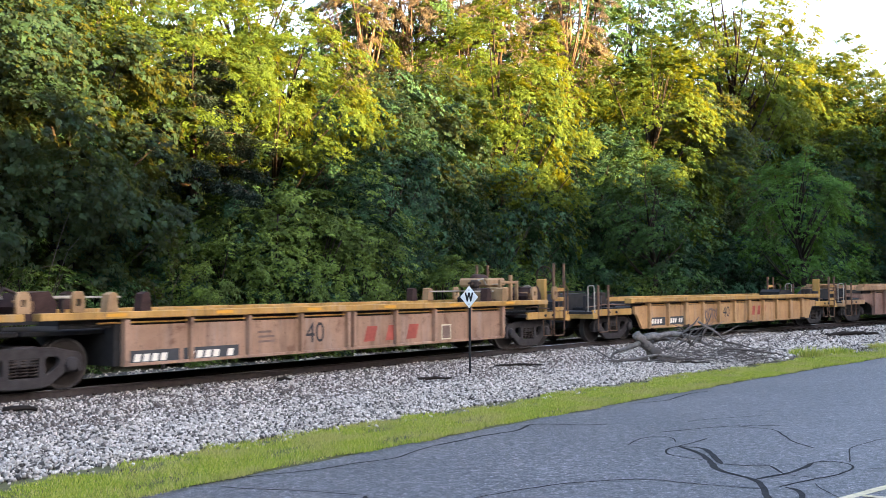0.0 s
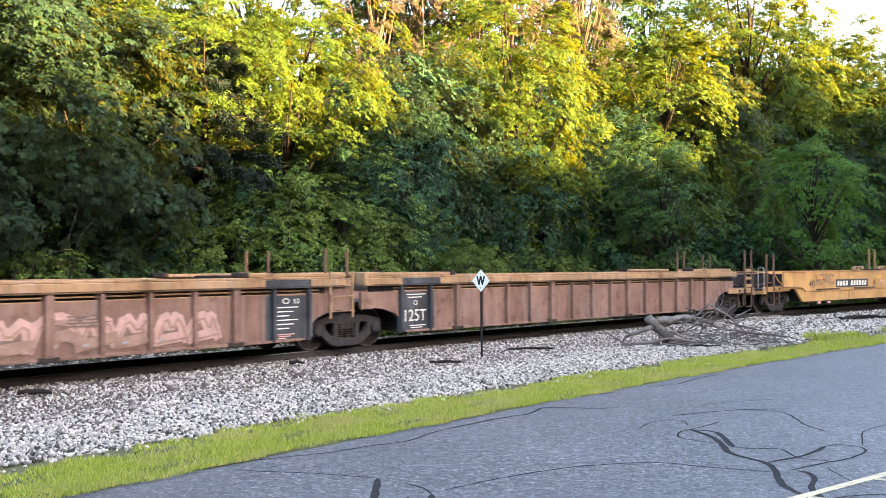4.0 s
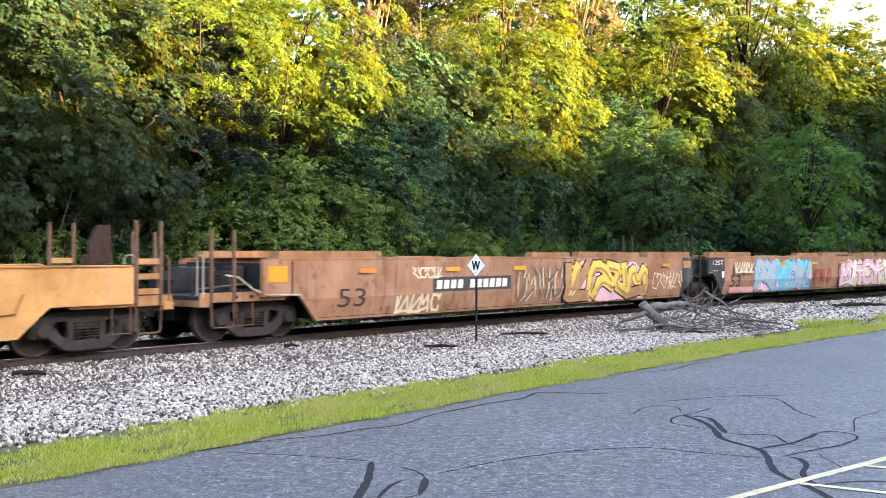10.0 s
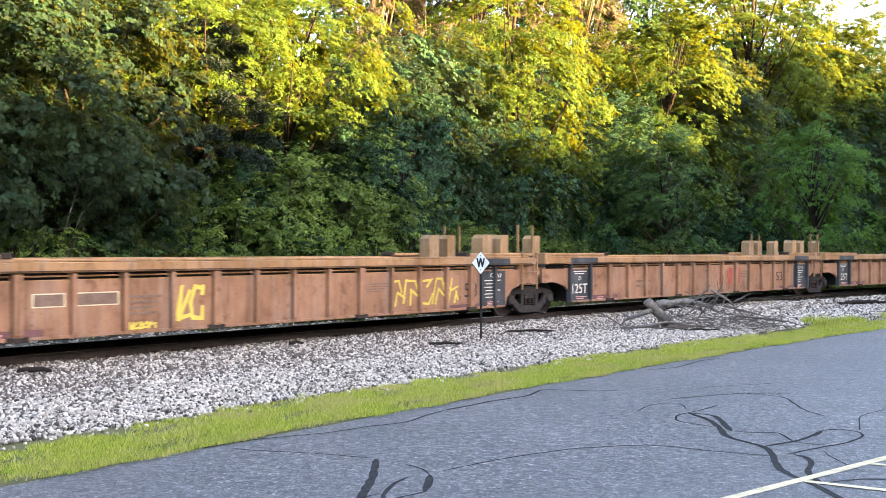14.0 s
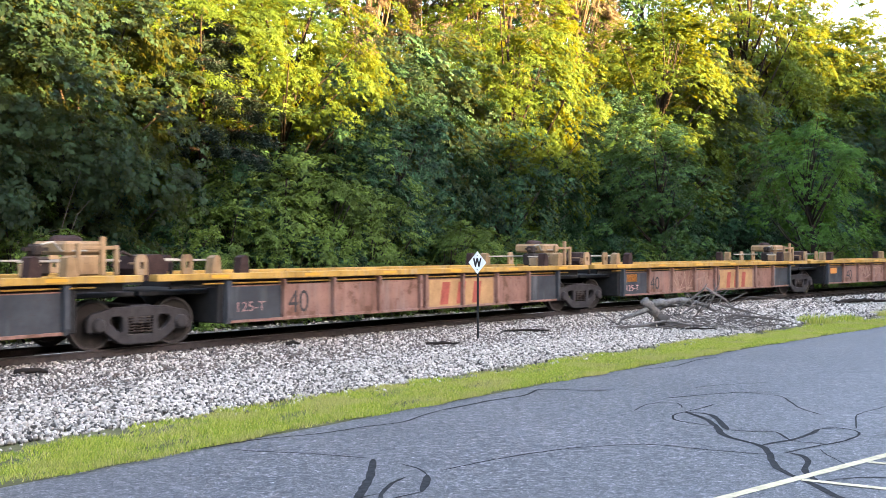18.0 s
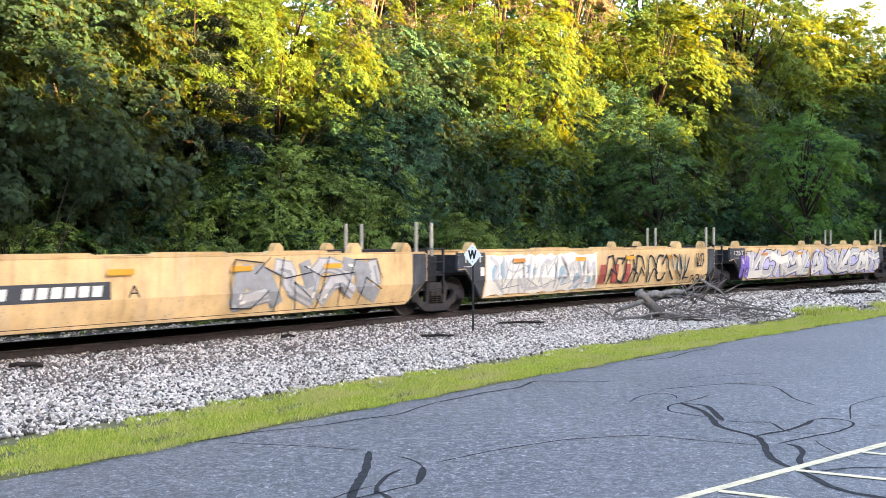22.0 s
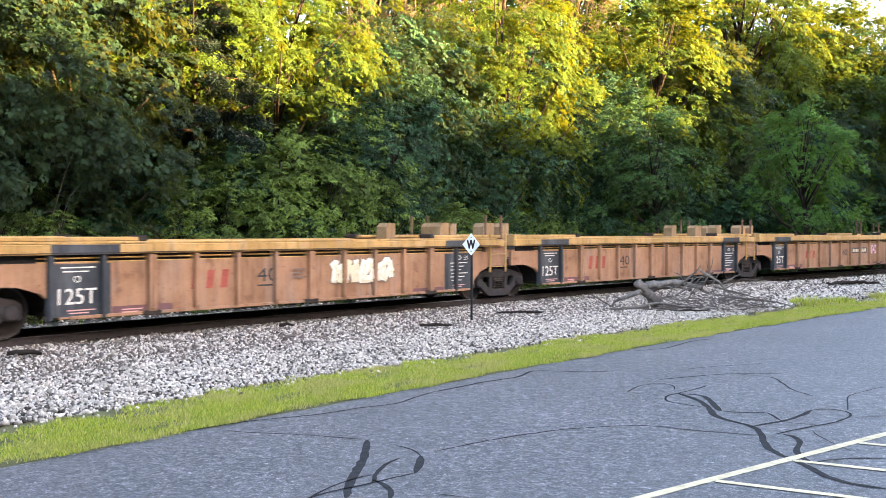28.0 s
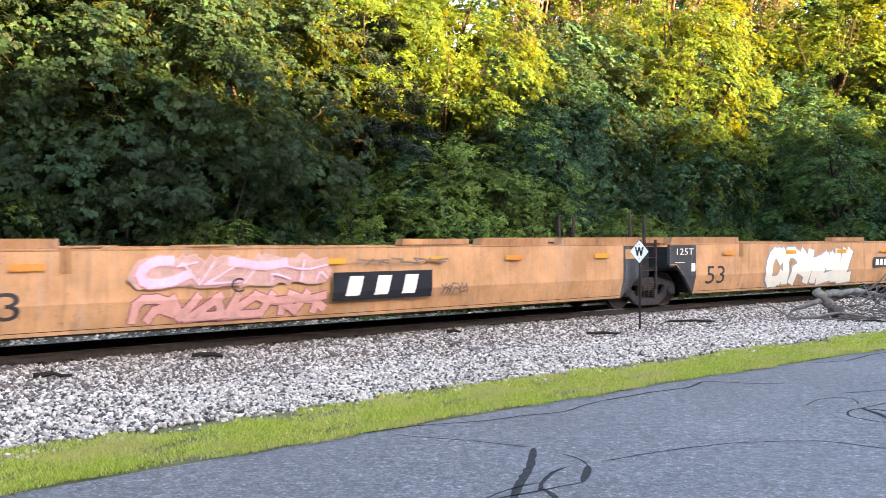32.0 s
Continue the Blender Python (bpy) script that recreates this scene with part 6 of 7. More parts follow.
def tree_kind(seed, height, r, zlo, mat, clumps=200, per=130, leaf=0.17, lump=0.75, bark=None, trunk_r=0.22, droop=0.35, limbs=30, fork=0.72, star=6, wide=0.24):
    rng = np.random.default_rng(seed)
    pts, out, ways, cs = crown_points(rng, clumps, per, r, zlo, height, lump, leaf, star)
    crown = leaves_mesh("crown", pts, leaf, mat, rng, droop, out, ways, wide, 0.35)
    sh = Shape()
    top = height * 0.86
    spine = [Vector((0.22 * math.sin(k * 1.7 + seed), 0.22 * math.cos(k * 1.3 + seed), top * k / 8)) if k else Vector((0, 0, -0.1)) for k in range(9)]
    sh.tube(spine, [trunk_r * (1.15 if k == 0 else 1 - 0.85 * k / 8) for k in range(9)], 8)
    for c in cs[:: max(1, clumps // limbs)]:
        k = min(7.0, max(1.2, (c[2] - 1.4) / top * 8 * fork))
        i = int(k)
        p = spine[i].lerp(spine[i + 1], k - i)
        e = Vector(c)
        m = p.lerp(e, 0.5) + Vector((0.1 * math.sin(seed + k * 5), 0.1, -0.07 * (e - p).length))
        sh.tube([p, m, e], [trunk_r * 0.30, trunk_r * 0.18, 0.014], 5)
    return crown, sh.mesh("trunk", bark or M_BARK, True)


def conifer_kind(seed, height, reach, zlo, mat, bark):
    """A conifer with long level branches in tiers; needles hang from the twigs along them."""
    rng = np.random.default_rng(seed)
    sh = Shape()
    sh.tube([(0, 0, -0.1), (0.05, 0.03, height * 0.3), (-0.05, 0.05, height * 0.7), (0, 0, height)], [0.24, 0.19, 0.11, 0.02], 9)
    pts, ways = [], []
    z, turn = zlo, 0.3
    while z < height - 0.4:
        for k in range(int(rng.integers(4, 6))):
            a = turn + k * 2 * math.pi / 5 + rng.uniform(-0.35, 0.35)
            L = reach * (1 - 0.75 * max(0, (z - zlo) / (height - zlo)) ** 1.3) * rng.uniform(0.65, 1.1)
            d = np.array((math.cos(a), math.sin(a), 0))
            side = np.array((-d[1], d[0], 0))
            line = [np.array((0, 0, z)) + d * L * u + np.array((0, 0, 0.10 * L * u - 0.26 * L * u * u + rng.uniform(-0.03, 0.03))) for u in np.linspace(0, 1, 7)]
            sh.tube(line, [0.05 * (1 - 0.85 * k / 6) for k in range(7)], 5)
            for m in range(int(L * 11)):
                u = rng.uniform(0.18, 1.0)
                g = min(5, int(u * 6))
                p = line[g] + (line[g + 1] - line[g]) * (u * 6 - g)
                w = rng.choice((-1, 1)) * rng.uniform(0.15, 0.75) * (1.1 - 0.6 * u)
                e = p + side * w + d * abs(w) * 0.7 + np.array((0, 0, -0.18 * abs(w) - 0.05))
                sh.tube([p, e], [0.010, 0.004], 3)
                q = rng.uniform(0, 1, 60)[:, None]
                pts.append(p + (e - p) * q + rng.normal(size=(60, 3)) * (0.07, 0.07, 0.10) - np.array((0, 0, 0.10)))
                ways.append(np.tile((e - p) / (np.linalg.norm(e - p) + 1e-6) * 0.7, (60, 1)) + rng.normal(size=(60, 3)) * 0.5)
        z += rng.uniform(0.45, 0.75)
        turn += 0.7
    pts, ways = np.concatenate(pts), np.concatenate(ways)
    crown = leaves_mesh("crown", pts, 0.16, mat, rng, 0.9, np.tile((0.0, 0.0, 1.0), (len(pts), 1)), ways, 0.13, 0.5)
    return crown, sh.mesh("trunk", bark, True)


KINDS = {
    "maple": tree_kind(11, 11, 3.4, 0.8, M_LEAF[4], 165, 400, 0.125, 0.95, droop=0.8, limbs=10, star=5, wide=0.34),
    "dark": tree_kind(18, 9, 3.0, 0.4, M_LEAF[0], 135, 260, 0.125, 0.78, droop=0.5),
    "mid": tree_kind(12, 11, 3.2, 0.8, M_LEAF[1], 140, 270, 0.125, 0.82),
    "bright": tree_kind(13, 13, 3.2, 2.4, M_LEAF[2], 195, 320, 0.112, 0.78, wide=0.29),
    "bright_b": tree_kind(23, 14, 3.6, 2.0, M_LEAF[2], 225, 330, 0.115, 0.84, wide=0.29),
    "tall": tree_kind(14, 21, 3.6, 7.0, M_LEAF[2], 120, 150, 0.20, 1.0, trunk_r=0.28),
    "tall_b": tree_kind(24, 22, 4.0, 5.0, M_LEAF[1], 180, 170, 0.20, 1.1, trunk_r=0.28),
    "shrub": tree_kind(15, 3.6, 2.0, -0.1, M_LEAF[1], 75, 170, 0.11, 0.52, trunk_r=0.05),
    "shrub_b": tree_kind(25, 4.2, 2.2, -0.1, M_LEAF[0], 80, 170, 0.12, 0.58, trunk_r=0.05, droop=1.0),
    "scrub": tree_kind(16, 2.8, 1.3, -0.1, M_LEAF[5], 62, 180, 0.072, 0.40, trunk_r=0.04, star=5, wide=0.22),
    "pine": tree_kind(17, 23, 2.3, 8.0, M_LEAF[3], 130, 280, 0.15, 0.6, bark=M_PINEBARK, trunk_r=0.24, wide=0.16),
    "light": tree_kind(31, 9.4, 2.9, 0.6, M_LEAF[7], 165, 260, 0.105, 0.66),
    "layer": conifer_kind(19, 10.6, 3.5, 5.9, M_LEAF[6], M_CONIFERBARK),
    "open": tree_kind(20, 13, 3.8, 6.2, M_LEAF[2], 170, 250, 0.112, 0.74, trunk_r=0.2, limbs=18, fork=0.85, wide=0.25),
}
WORDS = {
    "light": ("rounded light green tree among darker ones", "tree", "tree"),
    "maple": ("broad dark maple with drooping leaves in deep shade", "tree", "tree"), "dark": ("dark green shaded tree behind the railway", "tree", "tree"),
    "mid": ("leafy mid-green tree beside the railway", "tree", "tree"), "bright": ("yellow-green tree lit by low evening sun", "tree", "tree"),
    "bright_b": ("broad sunlit yellow-green tree above the shaded wood", "tree", "tree"), "tall": ("tall open-crowned tree with golden sunlit leaves", "tree", "tree"),
    "tall_b": ("tall full green tree at the back of the wood", "tree", "tree"), "shrub": ("dense green shrub at the wood's edge", "shrub", "shrub"),
    "shrub_b": ("dark drooping shrub in the shade of trees", "shrub", "shrub"), "scrub": ("small light green bush beside the ballast", "shrub", "bush"),
    "layer": ("dark conifer with long level branches and hanging needles", "tree", "conifer_tree"), "open": ("open-crowned yellow-green tree with a sunlit reddish trunk", "tree", "tree"),
    "pine": ("tall half-bare pine with brown sunlit needles", "tree", "pine_tree"),
}


def plant(kind, x, y, size, turn, wide=1.0):
    crown, trunk = KINDS[kind]
    words, cat, name = WORDS[kind]
    t = new(name)
    tagged(t, words, cat, "trees of the wood" if cat == "tree" else "shrubs at the wood's edge")
    t.matrix_basis = pose(x, y, -0.06, 0, 0, turn) @ Matrix.Diagonal((size * wide, size * wide, size, 1))
    part("trunk", trunk, None, t)
    part("crown", crown, None, t)
    return t


def ahead(az, dist):
    """A place az degrees to the right of straight ahead, dist metres off."""
    return dist * math.sin(radians(az)), dist * math.cos(radians(az))


def wood():
    rng = random.Random(5)
    rows = (
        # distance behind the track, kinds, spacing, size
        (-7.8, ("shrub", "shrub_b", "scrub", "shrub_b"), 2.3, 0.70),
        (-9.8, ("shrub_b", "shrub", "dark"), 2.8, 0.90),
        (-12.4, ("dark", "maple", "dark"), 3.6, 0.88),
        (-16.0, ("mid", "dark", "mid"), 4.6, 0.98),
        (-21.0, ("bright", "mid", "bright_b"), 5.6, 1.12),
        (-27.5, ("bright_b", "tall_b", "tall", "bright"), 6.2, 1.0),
        (-36.0, ("tall_b", "pine", "tall", "tall_b"), 6.6, 1.05),
    )
    for d, kinds, step, size in rows:
        s = -44.0
        while s < 125:
            x, y = beside(s + rng.uniform(-0.8, 0.8), d + rng.uniform(-1.0, 1.0))
            far = min(1.0, max(0.0, (s - 8) / 55))
            grow = 1 + 0.35 * far if d < -10 else 1 + 0.5 * far
            pick = rng.choice(kinds)
            if s > 38 and pick in ("tall", "tall_b", "pine"):
                pick = "bright_b"
            plant(pick, x, y, size * rng.uniform(0.82, 1.2) * grow, rng.uniform(0, 360))
            s += step * rng.uniform(0.75, 1.2) * (1 + 0.5 * far)
    # trees that stand out by themselves
    for kind, az, dist, size, turn, wide in (
        ("bright_b", 3.8, 47.5, 1.10, 40, 1.0), ("dark", -2.4, 43, 1.15, 120, 1.0), ("bright", 11.8, 60, 1.25, 200, 1.15), ("tall", 16.4, 76, 1.22, 10, 1.15), ("tall", 18.2, 80, 1.15, 100, 1.0), ("bright_b", 21.6, 84, 1.36, 90, 1.0),
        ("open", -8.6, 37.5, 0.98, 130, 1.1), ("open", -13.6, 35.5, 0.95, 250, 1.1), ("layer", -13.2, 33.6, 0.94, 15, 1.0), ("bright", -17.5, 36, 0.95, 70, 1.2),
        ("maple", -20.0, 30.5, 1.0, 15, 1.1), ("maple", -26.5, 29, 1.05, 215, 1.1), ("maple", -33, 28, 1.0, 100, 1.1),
        ("tall_b", 8.6, 76, 1.22, 20, 1.0), ("tall_b", 11.4, 82, 1.3, 120, 1.0), ("tall_b", 5.0, 70, 1.15, 320, 1.0), ("tall_b", -3.0, 60, 1.1, 70, 1.0),
        ("pine", -4.2, 56, 1.0, 0, 1.0), ("pine", -1.2, 58, 1.1, 120, 1.0), ("pine", 3.6, 62, 1.05, 220, 1.0), ("pine", 7.2, 64, 1.05, 300, 1.2), ("pine", 1.6, 60, 1.0, 40, 1.1), ("light", 19.7, 58, 1.0, 60, 1.1), ("mid", 12.0, 50, 0.8, 160, 1.2), ("bright_b", 17.2, 80, 1.5, 33, 1.0), ("bright", 19.4, 84, 1.55, 133, 1.1), ("bright", 21.6, 90, 1.62, 73, 1.0), ("mid", 23.8, 84, 1.55, 10, 1.1), ("bright_b", 26.5, 84, 1.4, 100, 1.0),  ("bright_b", 14.2, 78, 1.45, 210, 1.0), ("scrub", -11.2, 33.8, 2.0, 60, 1.1), ("scrub", -8.0, 34.8, 2.1, 170, 1.1), ("scrub", -5.2, 36.0, 1.9, 250, 1.1), ("dark", -5.2, 36.2, 0.7, 70, 1.0), ("dark", -11.6, 33.5, 0.62, 170, 1.0),
    ):
        x, y = ahead(az, dist)
        plant(kind, x, y, size, turn, wide)
    # light bushes along the foot of the wood
    for s, d, size, turn in ((9.6, -6.2, 1.3, 90), (1.3, -6.3, 1.1, 0), (3.6, -6.3, 0.9, 140), (6.8, -6.3, 0.85, 60), (-6.6, -6.3, 1.15, 30), (-1.4, -6.2, 0.85, 200), (13.5, -6.4, 0.85, 250), (22.0, -6.4, 1.1, 20), (-12.0, -6.4, 1.0, 310),
                             (-0.6, -7.7, 1.5, 10), (1.9, -8.0, 1.75, 75), (4.2, -7.7, 1.65, 160), (6.2, -8.1, 1.6, 220), (8.3, -7.7, 1.4, 300), (11.6, -7.8, 1.3, 45), (16.5, -7.8, 1.3, 130)):
        x, y = beside(s, d)
        plant("scrub", x, y, size, turn, 1.15)


wood()


def bare_sapling(az, dist, seed, size):
    rng = random.Random(seed)
    x, y = ahead(az, dist)
    t = tagged(new("bare_sapling"), "bare grey saplings arching out of the shaded shrubs", "sapling")
    t.matrix_basis = pose(x, y, -0.08)
    for k in range(5):
        a, h, lean = rng.uniform(0, 6.28), size * rng.uniform(0.6, 1.1), rng.uniform(0.3, 1.1)
        pts = [Vector((math.cos(a) * lean * h * 0.5 * (j / 7) ** 2 + rng.uniform(-0.05, 0.05), math.sin(a) * lean * h * 0.3 * (j / 7) ** 2, h * (j / 7) * (1 - 0.35 * lean * (j / 7) ** 2))) for j in range(8)]
        part("stem", Shape().tube(pts, [0.019 * (1 - 0.8 * j / 7) for j in range(8)], 5), M_PALETWIG, t, smooth=True)


for az, dist, seed, size in ((-23.5, 26.8, 1, 4.2), (-21.0, 27.4, 2, 4.6), (-18.3, 28.3, 3, 3.6), (-14.8, 29.6, 4, 4.0), (-4.6, 34.2, 5, 2.6), (4.2, 40.5, 6, 3.2), (-28.0, 26.0, 7, 4.4), (-34.0, 25.0, 8, 4.0)):
    bare_sapling(az, dist, seed, size)


def bank(p, q, depth, height, rise, n, seed):
    """Leaf places of a wood between two points on the plan."""
    rng = np.random.default_rng(seed)
    p, q = np.array(p), np.array(q)
    d = q - p
    side = np.array((-d[1], d[0])) / np.linalg.norm(d)
    u = rng.uniform(0, 1, n)
    # the tree tops climb towards the far end
    top = (height + rise * np.clip((u - 0.738) / 0.075, 0, 1) + 0.2 * np.clip((0.665 - u) / 0.04, 0, 1) - 3.0 * np.exp(-((u - 0.714) / 0.022) ** 2)) * (0.85 + 0.09 * np.sin(u * 47) + 0.06 * np.sin(u * 113 + 1))
    top = np.maximum(top, 18.6)
    xy = p + d * u[:, None] + side * rng.uniform(0, depth, (n, 1))
    return np.column_stack([xy, rng.uniform(0, 1, n) * top])


# the wood across the lot, behind the camera, which keeps the low sun off the track
sx, sy = math.cos(SUN_AZ), math.sin(SUN_AZ)
ox, oy = 45 * sx, 45 * sy
shade = leaves_mesh("woods", bank((ox + 130 * sy, oy - 130 * sx), (ox - 110 * sy, oy + 110 * sx), 14, SHADE_TOP, SHADE_RISE, 150000, 21), 1.5, M_LEAF[0], np.random.default_rng(3))
tagged(new("woods", shade), "dark wood across the lot that shades the railway", "woods", kind="stuff")

# ---------------------------------------------------------------- ties and plates
def make_ties():
    tie = Shape().box(-0.115, 0.115, -1.3, 1.3, -0.17, -0.004, 0.012).mesh("tie", M_TIE)
    plate = Shape().box(-0.10, 0.10, -0.17, 0.17, 0.0, 0.016, 0.004).box(-0.06, -0.03, 0.085, 0.115, 0.016, 0.05).box(0.03, 0.06, -0.115, -0.085, 0.016, 0.05).mesh("tie_plate", M_RAIL)
    s = -24.0
    rng = random.Random(8)
    while s < 62:
        p = track(s)
        h = near_line(s)[2]
        t = tagged(new("railway_tie", tie), "dark creosoted wooden tie under the rails", "tie", "ties of the track")
        t.matrix_basis = Matrix.LocRotScale(p + Vector((0, 0, 0.0)), Euler((0, 0, h + rng.uniform(-0.02, 0.02))), None)
        for y in (-0.755, 0.755):
            q = part("tie_plate", plate, None, t)
            q.matrix_basis = pose(0, y, 0.001)
        s += 0.53


make_ties()


def rail_anchors():
    clip = Shape().box(-0.035, 0.035, -0.03, 0.05, 0.0, 0.045, 0.008).box(-0.02, 0.02, 0.03, 0.09, -0.02, 0.03, 0.006).mesh("rail_anchor", M_GRIME)
    s, k = -22.0, 0
    while s < 34:
        x, y = beside(s, 0.86)
        a = tagged(new("rail_anchor", clip), "small dark steel anchor clipped to the foot of the rail", "rail anchor", "anchors of the near rail")
        a.matrix_basis = Matrix.LocRotScale(Vector((x, y, rail_z(s) + 0.005)), Euler((0, 0, near_line(s)[2] + math.pi)), None)
        s += 0.53 if k % 2 else 0.46
        k += 1


rail_anchors()


# ---------------------------------------------------------------- loose stones, grass
def stones(name, n, s0, s1, d0, d1, size, mat, words, seed, dip=0.0):
    rng = np.random.default_rng(seed)
    S, D = rng.uniform(s0, s1, n), rng.uniform(d0, d1, n)
    xy = np.array([beside(a, b) for a, b in zip(S, D)])
    z = np.array([soil(a, abs(b)) for a, b in zip(S, D)])
    z += 0.010 * np.sin(S * 3.1 + D * 2.3) + 0.008 * np.sin(D * 7 + S) + rng.uniform(-0.012, 0.022, n) + 0.012 - dip
    cube = np.array([(x, y, w) for x in (-1, 1) for y in (-1, 1) for w in (-1, 1)], float)
    faces = np.array([(0, 1, 3, 2), (4, 6, 7, 5), (0, 4, 5, 1), (2, 3, 7, 6), (0, 2, 6, 4), (1, 5, 7, 3)])
    v = cube[None] * rng.uniform(0.55, 1.0, (n, 8, 1)) * rng.uniform(0.6, 1.15, (n, 1, 3))
    q = rng.normal(size=(n, 4))
    q /= np.linalg.norm(q, axis=1)[:, None]
    w, x, y, k = q.T
    R = np.stack([1 - 2 * (y * y + k * k), 2 * (x * y - k * w), 2 * (x * k + y * w), 2 * (x * y + k * w), 1 - 2 * (x * x + k * k), 2 * (y * k - x * w), 2 * (x * k - y * w), 2 * (y * k + x * w), 1 - 2 * (x * x + y * y)], 1).reshape(n, 3, 3)
    v = np.einsum("nij,nkj->nki", R, v) * (size * rng.uniform(0.55, 1.3, (n, 1, 1)) / 2)
    v += np.column_stack([xy, z + size * 0.1])[:, None]
    me = arrays_mesh(name, v.reshape(-1, 3), (np.arange(n)[:, None, None] * 8 + faces).reshape(-1, 4), mat)
    return tagged(new(name, me), words, "ballast", kind="stuff")


stones("ballast_stones", 84000, -19, 10, 1.75, 6.08, 0.052, M_STONE, "loose pale grey crushed ballast stones", 1)
stones("ballast_stones", 26000, 10, 46, 1.75, 5.9, 0.09, M_STONE, "pale grey crushed ballast stones farther along", 2)
stones("far_stones", 14000, -20, 40, -6.3, -1.9, 0.11, M_STONE, "pale ballast stones on the track's far side", 6, 0.07)
stones("rail_stones", 8000, -19, 20, 0.88, 2.0, 0.056, M_STONE_BROWN, "brownish ballast stones beside the rail", 3, -0.012)
stones("rail_stones", 6000, -19, 20, -0.65, 0.65, 0.08, M_STONE_BROWN, "brownish ballast stones between the rails", 4, 0.05)
stones("rail_stones", 16000, -19, 20, 0.90, 2.2, 0.056, M_STONE, "pale ballast stones among the brown ones beside the rail", 7, -0.012)
stones("stained_stones", 9000, -19, 22, 1.8, 3.4, 0.056, M_STONE_BROWN, "rust-stained stones scattered among the pale ballast", 8, -0.006)
stones("verge_stones", 900, -19, 25, 5.9, 6.6, 0.045, M_STONE, "scattered stones in the edge of the grass", 5)


def grass(name, n, s0, s1, d0, d1, tall, words, seed, wave=0.35, wide=0.0052):
    rng = np.random.default_rng(seed)
    S, D = rng.uniform(s0, s1, n), rng.uniform(d0 - wave, d1 + wave * 0.3, n)
    lo = d0 + wave * np.sin(S * 0.9 + 1.3 * np.sin(S * 0.37)) * 0.7 + 0.14 * np.sin(S * 4.3) + 0.10 * np.sin(S * 9.7 + 2 * np.sin(S * 2.2)) + 0.12
    hi = d1 + 0.05 * np.sin(S * 1.3) + 0.04 * np.sin(S * 5.1)
    keep = (D > lo + rng.exponential(0.20, n)) & (D < hi - rng.exponential(0.03, n)) & (rng.random(n) < 0.55 + 0.45 * np.sin(S * 2.1 + D * 5) * np.sin(D * 3 - S * 0.8))
    S, D = S[keep], D[keep]
    n = len(S)
    p = np.column_stack([np.array([beside(a, b) for a, b in zip(S, D)]), np.full(n, 0.02)])
    a = rng.uniform(0, 2 * np.pi, n)
    h = tall * rng.uniform(0.5, 1.35, n)
    side = np.column_stack([np.cos(a), np.sin(a), np.zeros(n)]) * (wide * (0.6 + 0.8 * rng.random(n)))[:, None]
    b = rng.uniform(0, 2 * np.pi, n)
    lean = np.column_stack([np.cos(b) * h * 0.55, np.sin(b) * h * 0.55, h])
    v = np.stack([p - side, p + side, p + side * 0.6 + lean * 0.6, p + lean], 1)
    me = arrays_mesh(name, v.reshape(-1, 3), np.arange(4 * n).reshape(n, 4), M_GRASS)
    return tagged(new(name, me), words, "grass", kind="stuff")


grass("grass", 460000, -20, 14, 6.05, 8.03, 0.052, "bright short green grass along the lot", 11)
grass("grass", 75000, 14, 50, 6.4, 8.1, 0.075, "bright green grass farther along the lot", 12, 0.35, 0.011)


def tuft(x, y, r, n, tall, seed, words):
    rng = np.random.default_rng(seed)
    a, q = rng.uniform(0, 2 * np.pi, n), np.sqrt(rng.uniform(0, 1, n)) * r
    p = np.column_stack([x + q * np.cos(a), y + q * np.sin(a), np.full(n, 0.01)])
    h = tall * rng.uniform(0.4, 1.2, n) * (1.15 - 0.6 * q / r)
    b = rng.uniform(0, 2 * np.pi, n)
    side = np.column_stack([np.cos(b), np.sin(b), np.zeros(n)]) * 0.012
    lean = np.column_stack([np.cos(a) * h * 0.4, np.sin(a) * h * 0.4, h])
    v = np.stack([p - side, p + side, p + side * 0.5 + lean * 0.6, p + lean], 1)
    return tagged(new("grass_tuft", arrays_mesh("grass_tuft", v.reshape(-1, 3), np.arange(4 * n).reshape(n, 4), M_GRASS)), words, "grass")


tuft(*beside(12.6, 6.0), 0.55, 900, 0.34, 31, "tall bright green tuft of grass beside the ballast")
tuft(*beside(14.6, 6.2), 0.5, 700, 0.26, 32, "tall green grass tuft at the verge")
tuft(*beside(18.5, 6.2), 0.6, 700, 0.24, 33, "tall green grass tuft at the verge")


